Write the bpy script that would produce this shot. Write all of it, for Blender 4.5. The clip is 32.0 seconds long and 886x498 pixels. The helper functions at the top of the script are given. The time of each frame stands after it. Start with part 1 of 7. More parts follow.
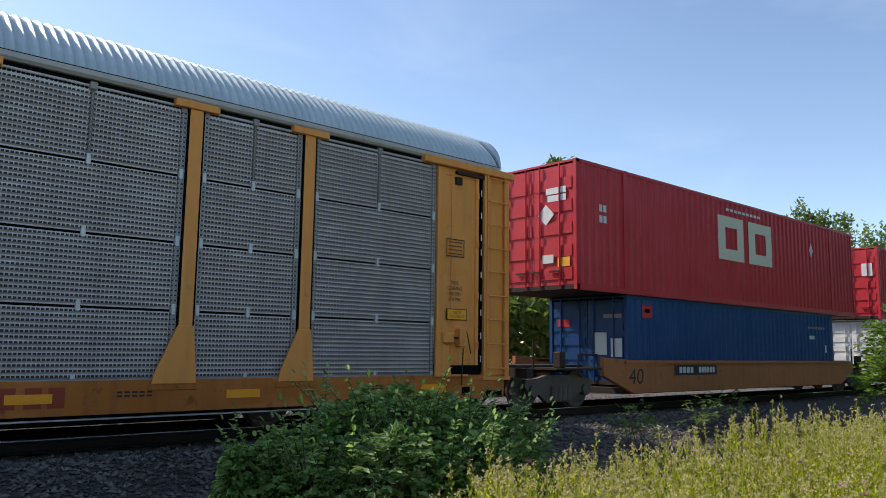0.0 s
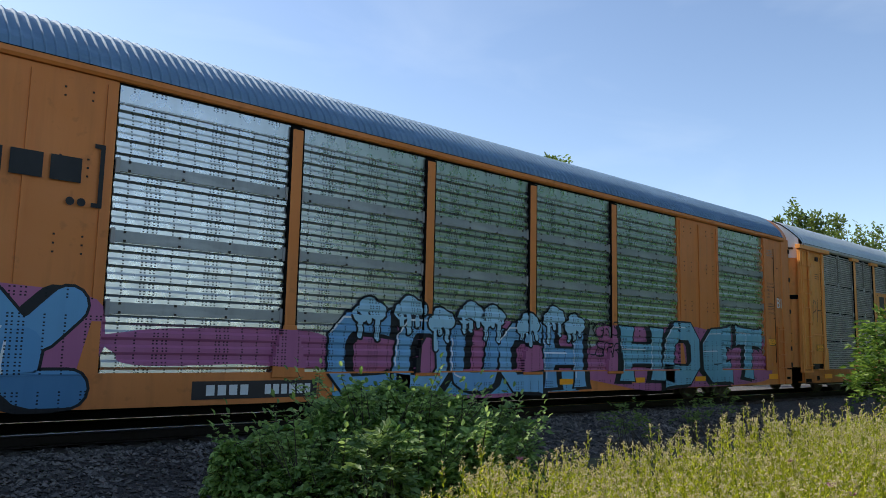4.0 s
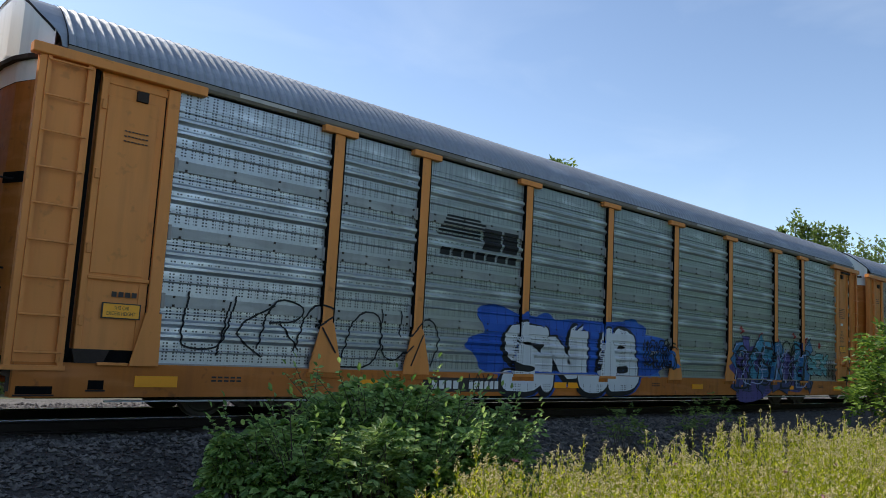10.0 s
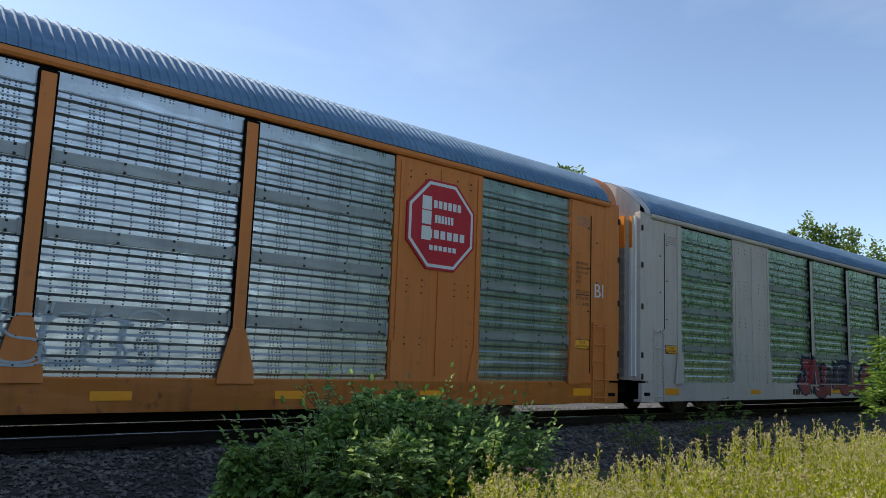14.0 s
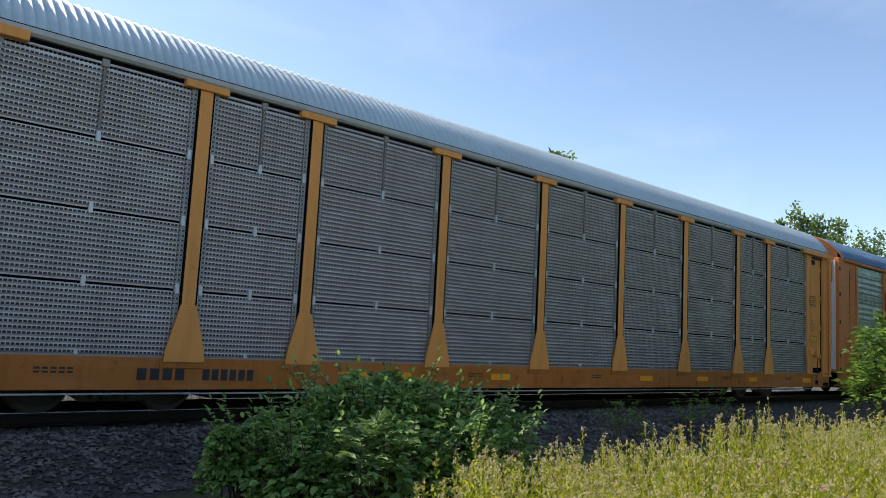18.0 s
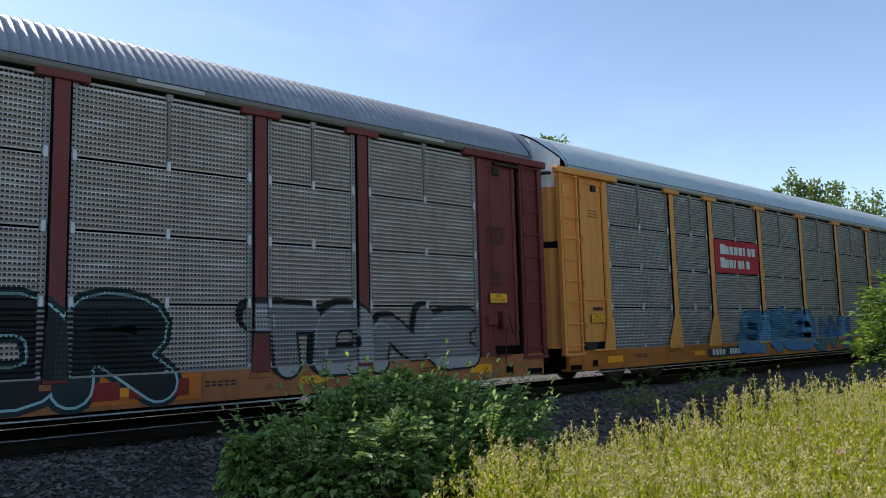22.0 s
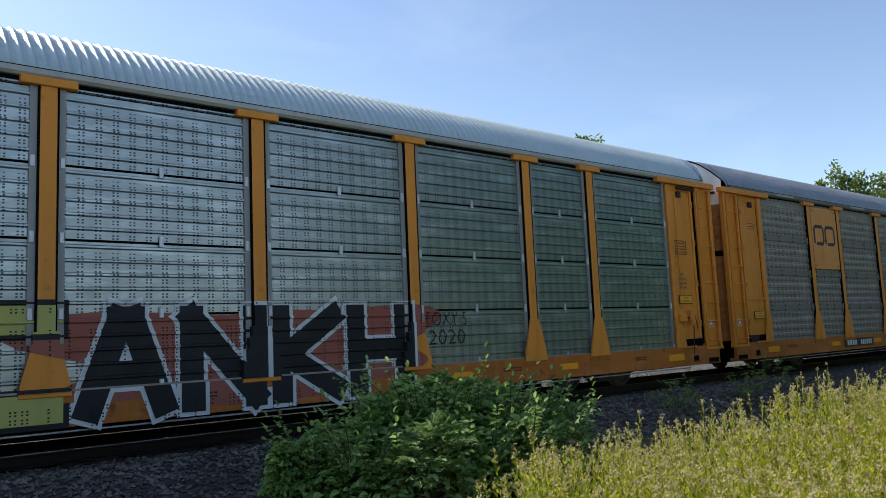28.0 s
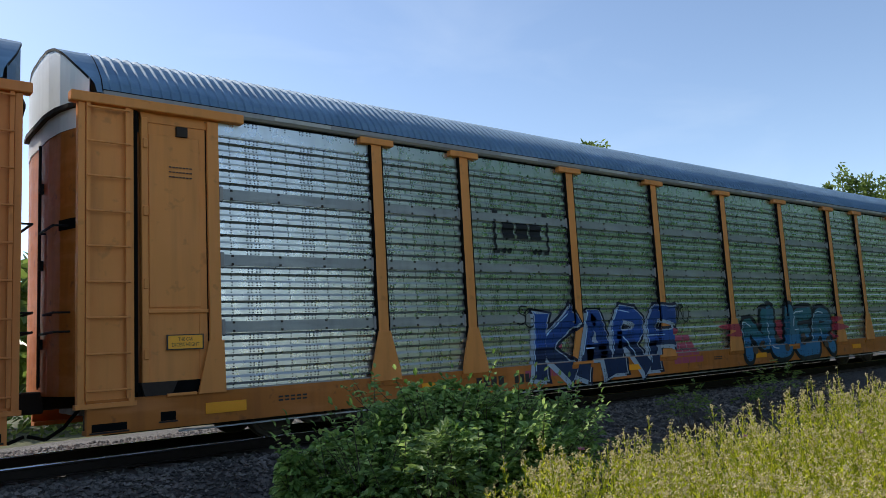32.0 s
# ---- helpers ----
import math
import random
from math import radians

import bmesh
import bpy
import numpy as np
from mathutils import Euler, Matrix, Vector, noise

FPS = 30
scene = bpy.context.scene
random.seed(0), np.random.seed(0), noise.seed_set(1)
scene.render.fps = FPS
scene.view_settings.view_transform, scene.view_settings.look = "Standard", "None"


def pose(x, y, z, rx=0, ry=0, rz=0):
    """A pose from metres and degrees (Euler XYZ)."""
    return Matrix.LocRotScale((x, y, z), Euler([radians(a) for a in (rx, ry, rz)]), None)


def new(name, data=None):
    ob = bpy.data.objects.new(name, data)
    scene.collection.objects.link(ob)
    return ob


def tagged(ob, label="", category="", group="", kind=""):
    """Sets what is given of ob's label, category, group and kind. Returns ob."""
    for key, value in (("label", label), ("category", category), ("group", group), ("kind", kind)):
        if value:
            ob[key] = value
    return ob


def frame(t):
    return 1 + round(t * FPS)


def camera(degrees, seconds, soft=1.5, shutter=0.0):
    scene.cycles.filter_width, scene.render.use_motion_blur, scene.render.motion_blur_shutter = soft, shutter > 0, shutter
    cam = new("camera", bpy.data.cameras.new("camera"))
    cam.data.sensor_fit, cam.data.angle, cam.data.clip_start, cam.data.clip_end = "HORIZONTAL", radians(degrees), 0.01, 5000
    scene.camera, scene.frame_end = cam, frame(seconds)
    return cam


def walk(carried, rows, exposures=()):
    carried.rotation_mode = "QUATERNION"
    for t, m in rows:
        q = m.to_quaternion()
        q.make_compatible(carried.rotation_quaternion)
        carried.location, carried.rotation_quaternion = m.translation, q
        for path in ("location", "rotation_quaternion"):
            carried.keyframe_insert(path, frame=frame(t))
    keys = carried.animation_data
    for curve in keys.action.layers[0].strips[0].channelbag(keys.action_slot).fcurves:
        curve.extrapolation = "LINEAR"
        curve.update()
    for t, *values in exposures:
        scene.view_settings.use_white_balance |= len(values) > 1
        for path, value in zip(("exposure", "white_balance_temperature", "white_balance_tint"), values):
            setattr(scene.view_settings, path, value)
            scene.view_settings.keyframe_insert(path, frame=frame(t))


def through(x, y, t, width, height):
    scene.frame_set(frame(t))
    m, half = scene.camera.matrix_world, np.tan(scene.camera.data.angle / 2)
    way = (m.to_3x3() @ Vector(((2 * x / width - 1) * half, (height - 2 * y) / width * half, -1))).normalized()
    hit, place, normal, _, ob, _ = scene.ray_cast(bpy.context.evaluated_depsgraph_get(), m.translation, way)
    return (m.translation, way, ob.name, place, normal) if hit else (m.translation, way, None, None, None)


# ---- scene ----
import functools

cam = camera(59.4, 32.0, soft=0.5)
EYE = (0.0, 0.0, 1.25)
# seconds, yaw, pitch, roll of the hand-held camera, which stands on one spot
TURNS = [
    (0.0, -42.24, 7.44, -0.78),
    (0.5, -42.27, 7.39, -0.82),
    (1.0, -42.29, 7.41, -0.78),
    (1.5, -42.40, 7.46, -0.74),
    (2.0, -42.60, 7.50, -0.76),
    (2.5, -42.74, 7.46, -0.84),
    (3.0, -42.81, 7.38, -1.00),
    (3.5, -42.83, 7.31, -1.10),
    (4.0, -42.76, 7.24, -1.19),
    (4.5, -42.63, 7.08, -1.48),
    (6.5, -42.91, 6.78, -3.12),
    (7.0, -42.84, 6.73, -3.44),
    (7.5, -42.75, 6.69, -3.70),
    (8.0, -42.73, 6.74, -3.75),
    (8.5, -42.83, 6.85, -3.60),
    (9.0, -42.92, 6.97, -3.40),
    (9.5, -42.93, 7.08, -3.22),
    (10.0, -42.85, 7.21, -3.05),
    (10.5, -42.76, 7.34, -2.89),
    (11.0, -42.69, 7.45, -2.73),
    (11.5, -42.56, 7.54, -2.60),
    (12.0, -42.38, 7.61, -2.54),
    (12.5, -42.18, 7.67, -2.49),
    (13.0, -42.02, 7.73, -2.41),
    (13.5, -41.97, 7.80, -2.26),
    (14.0, -41.99, 7.88, -2.06),
    (14.5, -42.02, 7.93, -1.93),
    (15.0, -42.04, 7.95, -1.87),
    (15.5, -42.07, 7.94, -1.86),
    (17.5, -42.63, 6.87, -3.08),
    (18.0, -42.92, 6.67, -3.02),
    (18.5, -43.20, 6.50, -3.33),
    (19.0, -43.40, 6.42, -3.52),
    (19.5, -43.44, 6.39, -3.04),
    (20.0, -43.29, 6.37, -2.11),
    (20.5, -43.02, 6.33, -1.12),
    (21.0, -42.78, 6.27, -0.26),
    (21.5, -42.61, 6.21, 0.53),
    (22.0, -42.40, 6.21, 1.43),
    (22.5, -42.01, 6.25, 2.41),
    (23.0, -41.42, 6.30, 3.20),
    (23.5, -40.70, 6.38, 3.70),
    (24.0, -39.97, 6.53, 4.01),
    (24.5, -39.33, 6.65, 4.23),
    (26.5, -39.09, 6.32, 2.81),
    (27.0, -39.29, 6.31, 2.34),
    (27.5, -39.44, 6.42, 2.31),
    (28.0, -39.53, 6.57, 2.53),
    (28.5, -39.58, 6.65, 2.56),
    (29.0, -39.60, 6.73, 2.48),
    (29.5, -39.60, 6.89, 2.58),
    (30.0, -39.58, 6.99, 2.66),
    (30.5, -39.46, 7.02, 2.80),
    (31.0, -39.28, 7.12, 3.11),
    (31.5, -39.12, 7.18, 3.20),
    (32.0, -38.97, 7.13, 3.08),
]
# the camera's own slow change of exposure, in stops
EXPOSED = [(0.0, 0.18), (4.0, 0.19), (7.0, 0.26), (9.0, 0.23), (12.0, 0.15), (15.0, 0.16), (18.0, 0.32), (20.0, 0.34), (22.0, 0.30), (24.0, 0.29), (27.0, 0.22), (30.0, 0.15), (32.0, 0.13)]
walk(cam, [(t, pose(*EYE, 90 + p, r, y)) for t, y, p, r in TURNS], EXPOSED)

# ---- train run: every vehicle shares this travel along +X ----
SPEED, SLOW, PITCH, TRACK_Y = 10.386, -0.00408, 28.5, 12.2


def travel(t):
    return SPEED * t + SLOW * (t - 16.0) ** 2


# ---- world, sun ----
SUN_AZ, SUN_EL = radians(-22.0), radians(42.5)    # azimuth from +Y towards +X
world = bpy.data.worlds.new("sky")
world.use_nodes = True
scene.world = world
_n = world.node_tree.nodes
_sky = _n.new("ShaderNodeTexSky")
_sky.sky_type = "NISHITA"
_sky.sun_disc = False
_sky.sun_elevation, _sky.sun_rotation = SUN_EL, SUN_AZ
_sky.air_density, _sky.dust_density, _sky.ozone_density = 0.9, 0.8, 0.35
_sky.altitude = 800.0
_n["Background"].inputs["Strength"].default_value = 0.185
_wl = world.node_tree.links
_map, _wisp, _lim, _mix, _tc = _n.new("ShaderNodeMapping"), _n.new("ShaderNodeTexNoise"), _n.new("ShaderNodeMapRange"), _n.new("ShaderNodeMix"), _n.new("ShaderNodeTexCoord")
_map.inputs["Scale"].default_value = (2.2, 2.2, 5.0)      # faint high cirrus
_map.inputs["Rotation"].default_value = (0.3, 0.2, 0.5)
_wisp.inputs["Scale"].default_value, _wisp.inputs["Detail"].default_value, _wisp.inputs["Distortion"].default_value = 1.6, 7.0, 0.7
_lim.inputs[1].default_value, _lim.inputs[2].default_value, _lim.inputs[4].default_value = 0.52, 0.85, 0.14
_mix.data_type = "RGBA"
_mix.inputs[7].default_value = (5.2, 5.7, 6.2, 1.0)
_wl.new(_tc.outputs["Generated"], _map.inputs[0])
_wl.new(_map.outputs[0], _wisp.inputs["Vector"])
_wl.new(_wisp.outputs["Fac"], _lim.inputs[0])
_wl.new(_lim.outputs[0], _mix.inputs[0])
_wl.new(_sky.outputs[0], _mix.inputs[6])
_wl.new(_mix.outputs[2], _n["Background"].inputs["Color"])
_sun = bpy.data.lights.new("sun", "SUN")
_sun.energy, _sun.angle, _sun.color = 4.2, radians(0.53), (1.0, 0.93, 0.82)
sun = new("sun", _sun)
_d = Vector((math.sin(SUN_AZ) * math.cos(SUN_EL), math.cos(SUN_AZ) * math.cos(SUN_EL), math.sin(SUN_EL)))
sun.matrix_world = Matrix.Translation((0, 0, 40)) @ _d.to_track_quat("Z", "Y").to_matrix().to_4x4()


# ---- materials ----
class Nodes:
    """A small builder for node materials."""

    def __init__(self, name, rough=0.5, metal=0.0):
        self.mat = bpy.data.materials.new(name)
        self.mat.use_nodes = True
        self.t = self.mat.node_tree
        self.b = self.t.nodes["Principled BSDF"]
        self.b.inputs["Roughness"].default_value = rough
        self.b.inputs["Metallic"].default_value = metal
        self.tc = self.t.nodes.new("ShaderNodeTexCoord")

    def put(self, a, b):
        self.t.links.new(a, b)

    def noise(self, scale, detail=4.0, vec=None, stretch=None):
        v = vec if vec is not None else self.tc.outputs["Object"]
        if stretch:
            m = self.t.nodes.new("ShaderNodeMapping")
            m.inputs["Scale"].default_value = stretch
            self.put(v, m.inputs["Vector"])
            v = m.outputs[0]
        n = self.t.nodes.new("ShaderNodeTexNoise")
        n.inputs["Scale"].default_value, n.inputs["Detail"].default_value = scale, detail
        self.put(v, n.inputs["Vector"])
        return n.outputs["Fac"]

    def ramp(self, fac, a, b):
        r = self.t.nodes.new("ShaderNodeMapRange")
        r.inputs[1].default_value, r.inputs[2].default_value = a, b
        self.put(fac, r.inputs[0])
        return r.outputs[0]

    def math(self, op, a, b=None):
        m = self.t.nodes.new("ShaderNodeMath")
        m.operation = op
        for i, v in enumerate((a, b)):
            if v is None:
                continue
            if isinstance(v, (int, float)):
                m.inputs[i].default_value = v
            else:
                self.put(v, m.inputs[i])
        return m.outputs[0]

    def mix(self, fac, a, b):
        m = self.t.nodes.new("ShaderNodeMix")
        m.data_type = "RGBA"
        for k, v in ((0, fac), (6, a), (7, b)):
            if isinstance(v, (int, float)):
                m.inputs[k].default_value = v
            elif isinstance(v, tuple):
                m.inputs[k].default_value = (*v, 1.0)
            else:
                self.put(v, m.inputs[k])
        return m.outputs[2]

    def bump(self, fac, strength, dist):
        b = self.t.nodes.new("ShaderNodeBump")
        b.inputs["Strength"].default_value, b.inputs["Distance"].default_value = strength, dist
        self.put(fac, b.inputs["Height"])
        self.put(b.outputs[0], self.b.inputs["Normal"])

    def color(self, c):
        self.put(c, self.b.inputs["Base Color"]) if not isinstance(c, tuple) else None
        if isinstance(c, tuple):
            self.b.inputs["Base Color"].default_value = (*c, 1.0)
        return self.mat

    def axes(self):
        s = self.t.nodes.new("ShaderNodeSeparateXYZ")
        self.put(self.tc.outputs["Object"], s.inputs[0])
        return s.outputs

    def dots(self, px, pz, r, keep=None, low=0.0, rows=None):
        """A mask of punched holes at pitch px, pz from height low of a panel row up; keep groups the columns, rows gives the bands (from, to)."""
        x, y, z = self.axes()
        z = self.math("SUBTRACT", z, low)
        fx = self.math("SUBTRACT", self.math("FRACT", self.math("DIVIDE", x, px)), 0.5)
        fz = self.math("SUBTRACT", self.math("FRACT", self.math("DIVIDE", z, pz)), 0.5)
        ax = self.math("LESS_THAN", self.math("ABSOLUTE", self.math("MULTIPLY", fx, px)), r)
        az = self.math("LESS_THAN", self.math("ABSOLUTE", self.math("MULTIPLY", fz, pz)), r * 0.75)
        m = self.math("MULTIPLY", ax, az)
        if keep:
            g = self.math("LESS_THAN", self.math("FRACT", self.math("DIVIDE", x, keep)), 0.6)
            m = self.math("MULTIPLY", m, g)
        if rows:
            inside = None
            for lo, hi in rows:
                s = self.math("MULTIPLY", self.math("GREATER_THAN", z, lo - low), self.math("LESS_THAN", z, hi - low))
                inside = s if inside is None else self.math("ADD", inside, s)
            m = self.math("MULTIPLY", m, inside)
        return m


    def columns(self, pitch, cols, half, r, low=0.0):
        """A mask of round holes in columns at the offsets cols of every pitch, two holes to each face of height half, from height low of a panel row up."""
        x, y, z = self.axes()
        z = self.math("FLOORED_MODULO", self.math("SUBTRACT", z, low), ROWH)
        fx = self.math("MULTIPLY", self.math("FRACT", self.math("DIVIDE", x, pitch)), pitch)
        fz = self.math("MULTIPLY", self.math("FRACT", self.math("DIVIDE", z, half)), half)

        def nearest(v, at):
            gaps = [self.math("ABSOLUTE", self.math("SUBTRACT", v, a)) for a in at]
            return functools.reduce(lambda a, b: self.math("MINIMUM", a, b), gaps)
        dx, dz = nearest(fx, cols), nearest(fz, (half * 0.22, half * 0.62))
        m = self.math("MULTIPLY", self.math("LESS_THAN", dx, r), self.math("LESS_THAN", dz, r * 0.8))
        m = self.math("MULTIPLY", m, self.math("LESS_THAN", z, ROWH - 0.17))
        return m


def paint(name, rgb, rough=0.5, dirt=0.35, metal=0.0, rust=0.0, holes=None, smear=0.0):
    """Weathered paint on steel: faded patches, vertical streaks, fine grain; holes as in the panels under it."""
    n = Nodes(name, rough, metal)
    n.b.inputs["Specular IOR Level"].default_value = 0.22 if metal < 0.5 else 0.5
    big = n.ramp(n.noise(0.9, 5), 0.35, 0.75)
    streak = n.ramp(n.noise(2.2, 4, stretch=(3.0, 3.0, 0.25)), 0.48, 0.8)
    dark = tuple(c * 0.55 + 0.01 for c in rgb)
    pale = tuple(min(1.0, c * 1.12 + 0.03) for c in rgb)
    c = n.mix(n.math("MULTIPLY", big, 0.5), rgb, pale)
    c = n.mix(n.math("MULTIPLY", streak, dirt), c, dark)
    if rust:
        spots = n.ramp(n.noise(5.5, 8), 0.62, 0.72)
        c = n.mix(n.math("MULTIPLY", spots, rust), c, (0.12, 0.05, 0.025))
    if smear:
        w = n.ramp(n.noise(1.3, 6, stretch=(0.55, 1.0, 3.2)), 0.52, 0.64)
        c = n.mix(n.math("MULTIPLY", w, smear), c, tuple(min(0.8, q * 1.5 + 0.1) for q in rgb))
        w = n.ramp(n.noise(1.9, 6, stretch=(0.5, 1.0, 4.0)), 0.60, 0.74)
        c = n.mix(n.math("MULTIPLY", w, smear), c, tuple(q * 0.5 for q in rgb))
        w = n.ramp(n.noise(26, 6), 0.5, 0.8)
        c = n.mix(n.math("MULTIPLY", w, smear * 0.5), c, tuple(q * 0.6 for q in rgb))
    if holes:
        mask = n.columns(*holes) if isinstance(holes[1], tuple) else n.dots(*holes)
        c = n.mix(n.math("MULTIPLY", mask, 0.95), c, (0.012, 0.012, 0.014))
        n.put(n.math("MULTIPLY", n.math("SUBTRACT", 1.0, mask), metal), n.b.inputs["Metallic"])
    n.bump(n.noise(60, 3), 0.08 if metal < 0.6 else 0.012, 0.01)
    r = n.ramp(n.noise(6.0, 4), 0.2, 0.9)
    n.put(n.math("ADD", n.math("MULTIPLY", r, 0.25), rough - 0.12), n.b.inputs["Roughness"])
    return n.color(c)


def plain(name, rgb, rough=0.6, metal=0.0, scale=20.0, var=0.35, shine=0.5):
    n = Nodes(name, rough, metal)
    n.b.inputs["Specular IOR Level"].default_value = shine
    f = n.ramp(n.noise(scale, 5), 0.25, 0.8)
    g = n.ramp(n.noise(scale * 0.13, 3), 0.3, 0.75)
    c = n.mix(n.math("MULTIPLY", f, var), rgb, tuple(v * 0.45 for v in rgb))
    c = n.mix(n.math("MULTIPLY", g, var * 0.6), c, tuple(min(1, v * 1.25 + 0.01) for v in rgb))
    n.bump(n.noise(scale * 3, 4), 0.15, 0.01)
    return n.color(c)


def leafy(name, a, b, through=0.45, rough=0.55, bias=1.0):
    """Leaves: colour varies leaf by leaf, light comes through."""
    n = Nodes(name, rough)
    g = n.t.nodes.new("ShaderNodeNewGeometry")
    c = n.mix(n.math("POWER", g.outputs["Random Per Island"], bias), a, b)
    tr = n.t.nodes.new("ShaderNodeBsdfTranslucent")
    n.put(c, tr.inputs["Color"])
    mixer = n.t.nodes.new("ShaderNodeMixShader")
    mixer.inputs[0].default_value = through
    n.put(n.b.outputs[0], mixer.inputs[1])
    n.put(tr.outputs[0], mixer.inputs[2])
    n.put(mixer.outputs[0], n.t.nodes["Material Output"].inputs["Surface"])
    return n.color(c)


FIELDS = ((0.055, 0.325), (0.465, 0.512), (0.645, 1.05))
ROWH = 0.97                  # height of one row of side panels
FACE = 0.1                   # height of one face and slope of a ridged panel
COLS = (0.03, 0.085, 0.16, 0.215, 0.45, 0.70)
PAIRS = (0.03, 0.085, 0.26, 0.315, 0.49, 0.545, 0.72, 0.775)
FINE, FIELD, COARSE = (0.055, 0.0704, 0.020, None, 0.0205), (0.052, 0.045, 0.0145, 0.137, 0.055, FIELDS), (0.93, COLS, FACE, 0.0125)
DULL = (0.93, PAIRS, FACE, 0.0135)
FINE_P, COARSE_P = (0.055, 0.0704, 0.0165, None, 0.8205, ((0.81, 4.7),)), (0.93, COLS, FACE, 0.0125, 0.8)
M = {
    "yellow": paint("yellow_paint", (0.82, 0.325, 0.075), 0.5, 0.4, rust=0.15),
    "amber": paint("amber_paint", (0.78, 0.275, 0.036), 0.5, 0.4, rust=0.2),
    "tan": paint("tan_orange_paint", (0.72, 0.265, 0.065), 0.5, 0.45, rust=0.25),
    "dirty": paint("dirty_orange_paint", (0.47, 0.145, 0.021), 0.55, 0.6, rust=0.65, smear=0.2),
    "orange": paint("orange_paint", (0.64, 0.205, 0.05), 0.5, 0.4, rust=0.2),
    "sand": paint("pale_grey_paint", (0.58, 0.50, 0.45), 0.5, 0.35, rust=0.15),
    "maroon": paint("maroon_paint", (0.19, 0.038, 0.034), 0.55, 0.4, rust=0.25),
    "brown": paint("rusty_orange_paint", (0.42, 0.15, 0.05), 0.6, 0.55, rust=0.5),
    "galv_fine": paint("perforated_steel", (0.57, 0.515, 0.50), 0.46, 0.4, metal=0.3, holes=FINE, smear=0.35),
    "galv_fine_worn": paint("perforated_steel_worn", (0.58, 0.50, 0.455), 0.48, 0.5, metal=0.25, holes=FINE, smear=0.5),
    "galv": paint("galvanised_steel", (0.54, 0.56, 0.55), 0.31, 0.2, metal=0.92, holes=COARSE, smear=0.25),
    "galv_dim": paint("galvanised_steel_dim", (0.42, 0.445, 0.46), 0.34, 0.3, metal=0.88, holes=COARSE, smear=0.7),
    "galv_dull": paint("galvanised_steel_dull", (0.31, 0.26, 0.215), 0.52, 0.45, metal=0.2, holes=DULL, smear=0.45),
    "galv_mid": paint("galvanised_steel_grey", (0.42, 0.45, 0.475), 0.42, 0.3, metal=0.66, holes=FIELD, smear=0.9),
    "galv_seam": paint("galvanised_steel_seamed", (0.31, 0.335, 0.335), 0.38, 0.35, metal=0.8, holes=(0.44, (0.03, 0.085, 0.25, 0.305), 0.097, 0.0135), smear=0.6),
    "band": paint("galvanised_band", (0.30, 0.31, 0.31), 0.5, 0.4, metal=0.45, smear=0.35),
    "strip": paint("steel_edge_strip", (0.30, 0.28, 0.27), 0.5, 0.4, metal=0.2, rust=0.15),
    "eave": paint("eave_strip", (0.46, 0.43, 0.40), 0.5, 0.4, metal=0.2, rust=0.15),
    "eave_dark": paint("eave_strip_dark", (0.20, 0.175, 0.15), 0.55, 0.5, rust=0.4),
    "band_dull": paint("galvanised_band_dull", (0.22, 0.19, 0.175), 0.55, 0.4, metal=0.15),
    # the blue of the sky mirrored in the steel is put into this base colour
    "roof_blue": paint("roof_galvanised_sky_tint", (0.145, 0.245, 0.36), 0.65, 0.25, metal=0.12, smear=0.25),
    "roof_pale": paint("roof_aluminium", (0.52, 0.585, 0.59), 0.5, 0.2, metal=0.35, smear=0.15),
    "roof_grey": paint("roof_weathered", (0.30, 0.315, 0.34), 0.5, 0.35, metal=0.35, smear=0.25),
    "white": paint("white_paint", (0.78, 0.78, 0.76), 0.5, 0.25, rust=0.1),
    "black": plain("black_steel", (0.014, 0.013, 0.013), 0.7, 0.0, 12, 0.35, 0.15),
    # near-black colour that stands in for the shade inside gaps and slots
    "gap": plain("gap_shade", (0.006, 0.006, 0.006), 0.9, 0.0, 20, 0.35, 0.05),
    "iron": plain("rusty_iron", (0.045, 0.031, 0.024), 0.75, 0.1, 15, 0.5, 0.25),
    "cast": plain("cast_steel", (0.14, 0.112, 0.09), 0.75, 0.1, 9, 0.5, 0.3),
    "rail_web": plain("rail_rust", (0.035, 0.024, 0.018), 0.8, 0.0, 18, 0.4, 0.2),
    "rail_head": plain("rail_polished", (0.62, 0.62, 0.63), 0.22, 1.0, 30, 0.15),
    "clip": plain("zinc_clip", (0.62, 0.62, 0.64), 0.45, 0.4, 30, 0.2),
    "reflector": plain("amber_reflector", (1.0, 0.37, 0.004), 0.5, 0.0, 25, 0.08),
    "letter_black": plain("black_stencil", (0.03, 0.022, 0.02), 0.6, 0.0, 40, 0.2),
    "letter_white": plain("white_stencil", (0.72, 0.72, 0.70), 0.6, 0.0, 40, 0.2),
    "letter_grey": plain("grey_stencil", (0.30, 0.27, 0.25), 0.6, 0.0, 40, 0.2),
    "red_board": paint("red_board", (0.50, 0.028, 0.04), 0.65, 0.15),
    "navy": plain("navy_paint", (0.02, 0.035, 0.14), 0.5, 0.0, 25, 0.2),
    "box_red": paint("container_red", (0.52, 0.035, 0.045), 0.4, 0.2),
    "box_blue": paint("container_blue", (0.012, 0.055, 0.17), 0.4, 0.25),
    "box_white": paint("container_white", (0.70, 0.69, 0.66), 0.45, 0.3, rust=0.1),
    "cream": plain("cream_paint", (0.72, 0.66, 0.50), 0.5, 0.0, 25, 0.2),
    "label_yellow": plain("yellow_sticker", (0.98, 0.42, 0.02), 0.5, 0.0, 25, 0.15),
}
SPRAY = {}


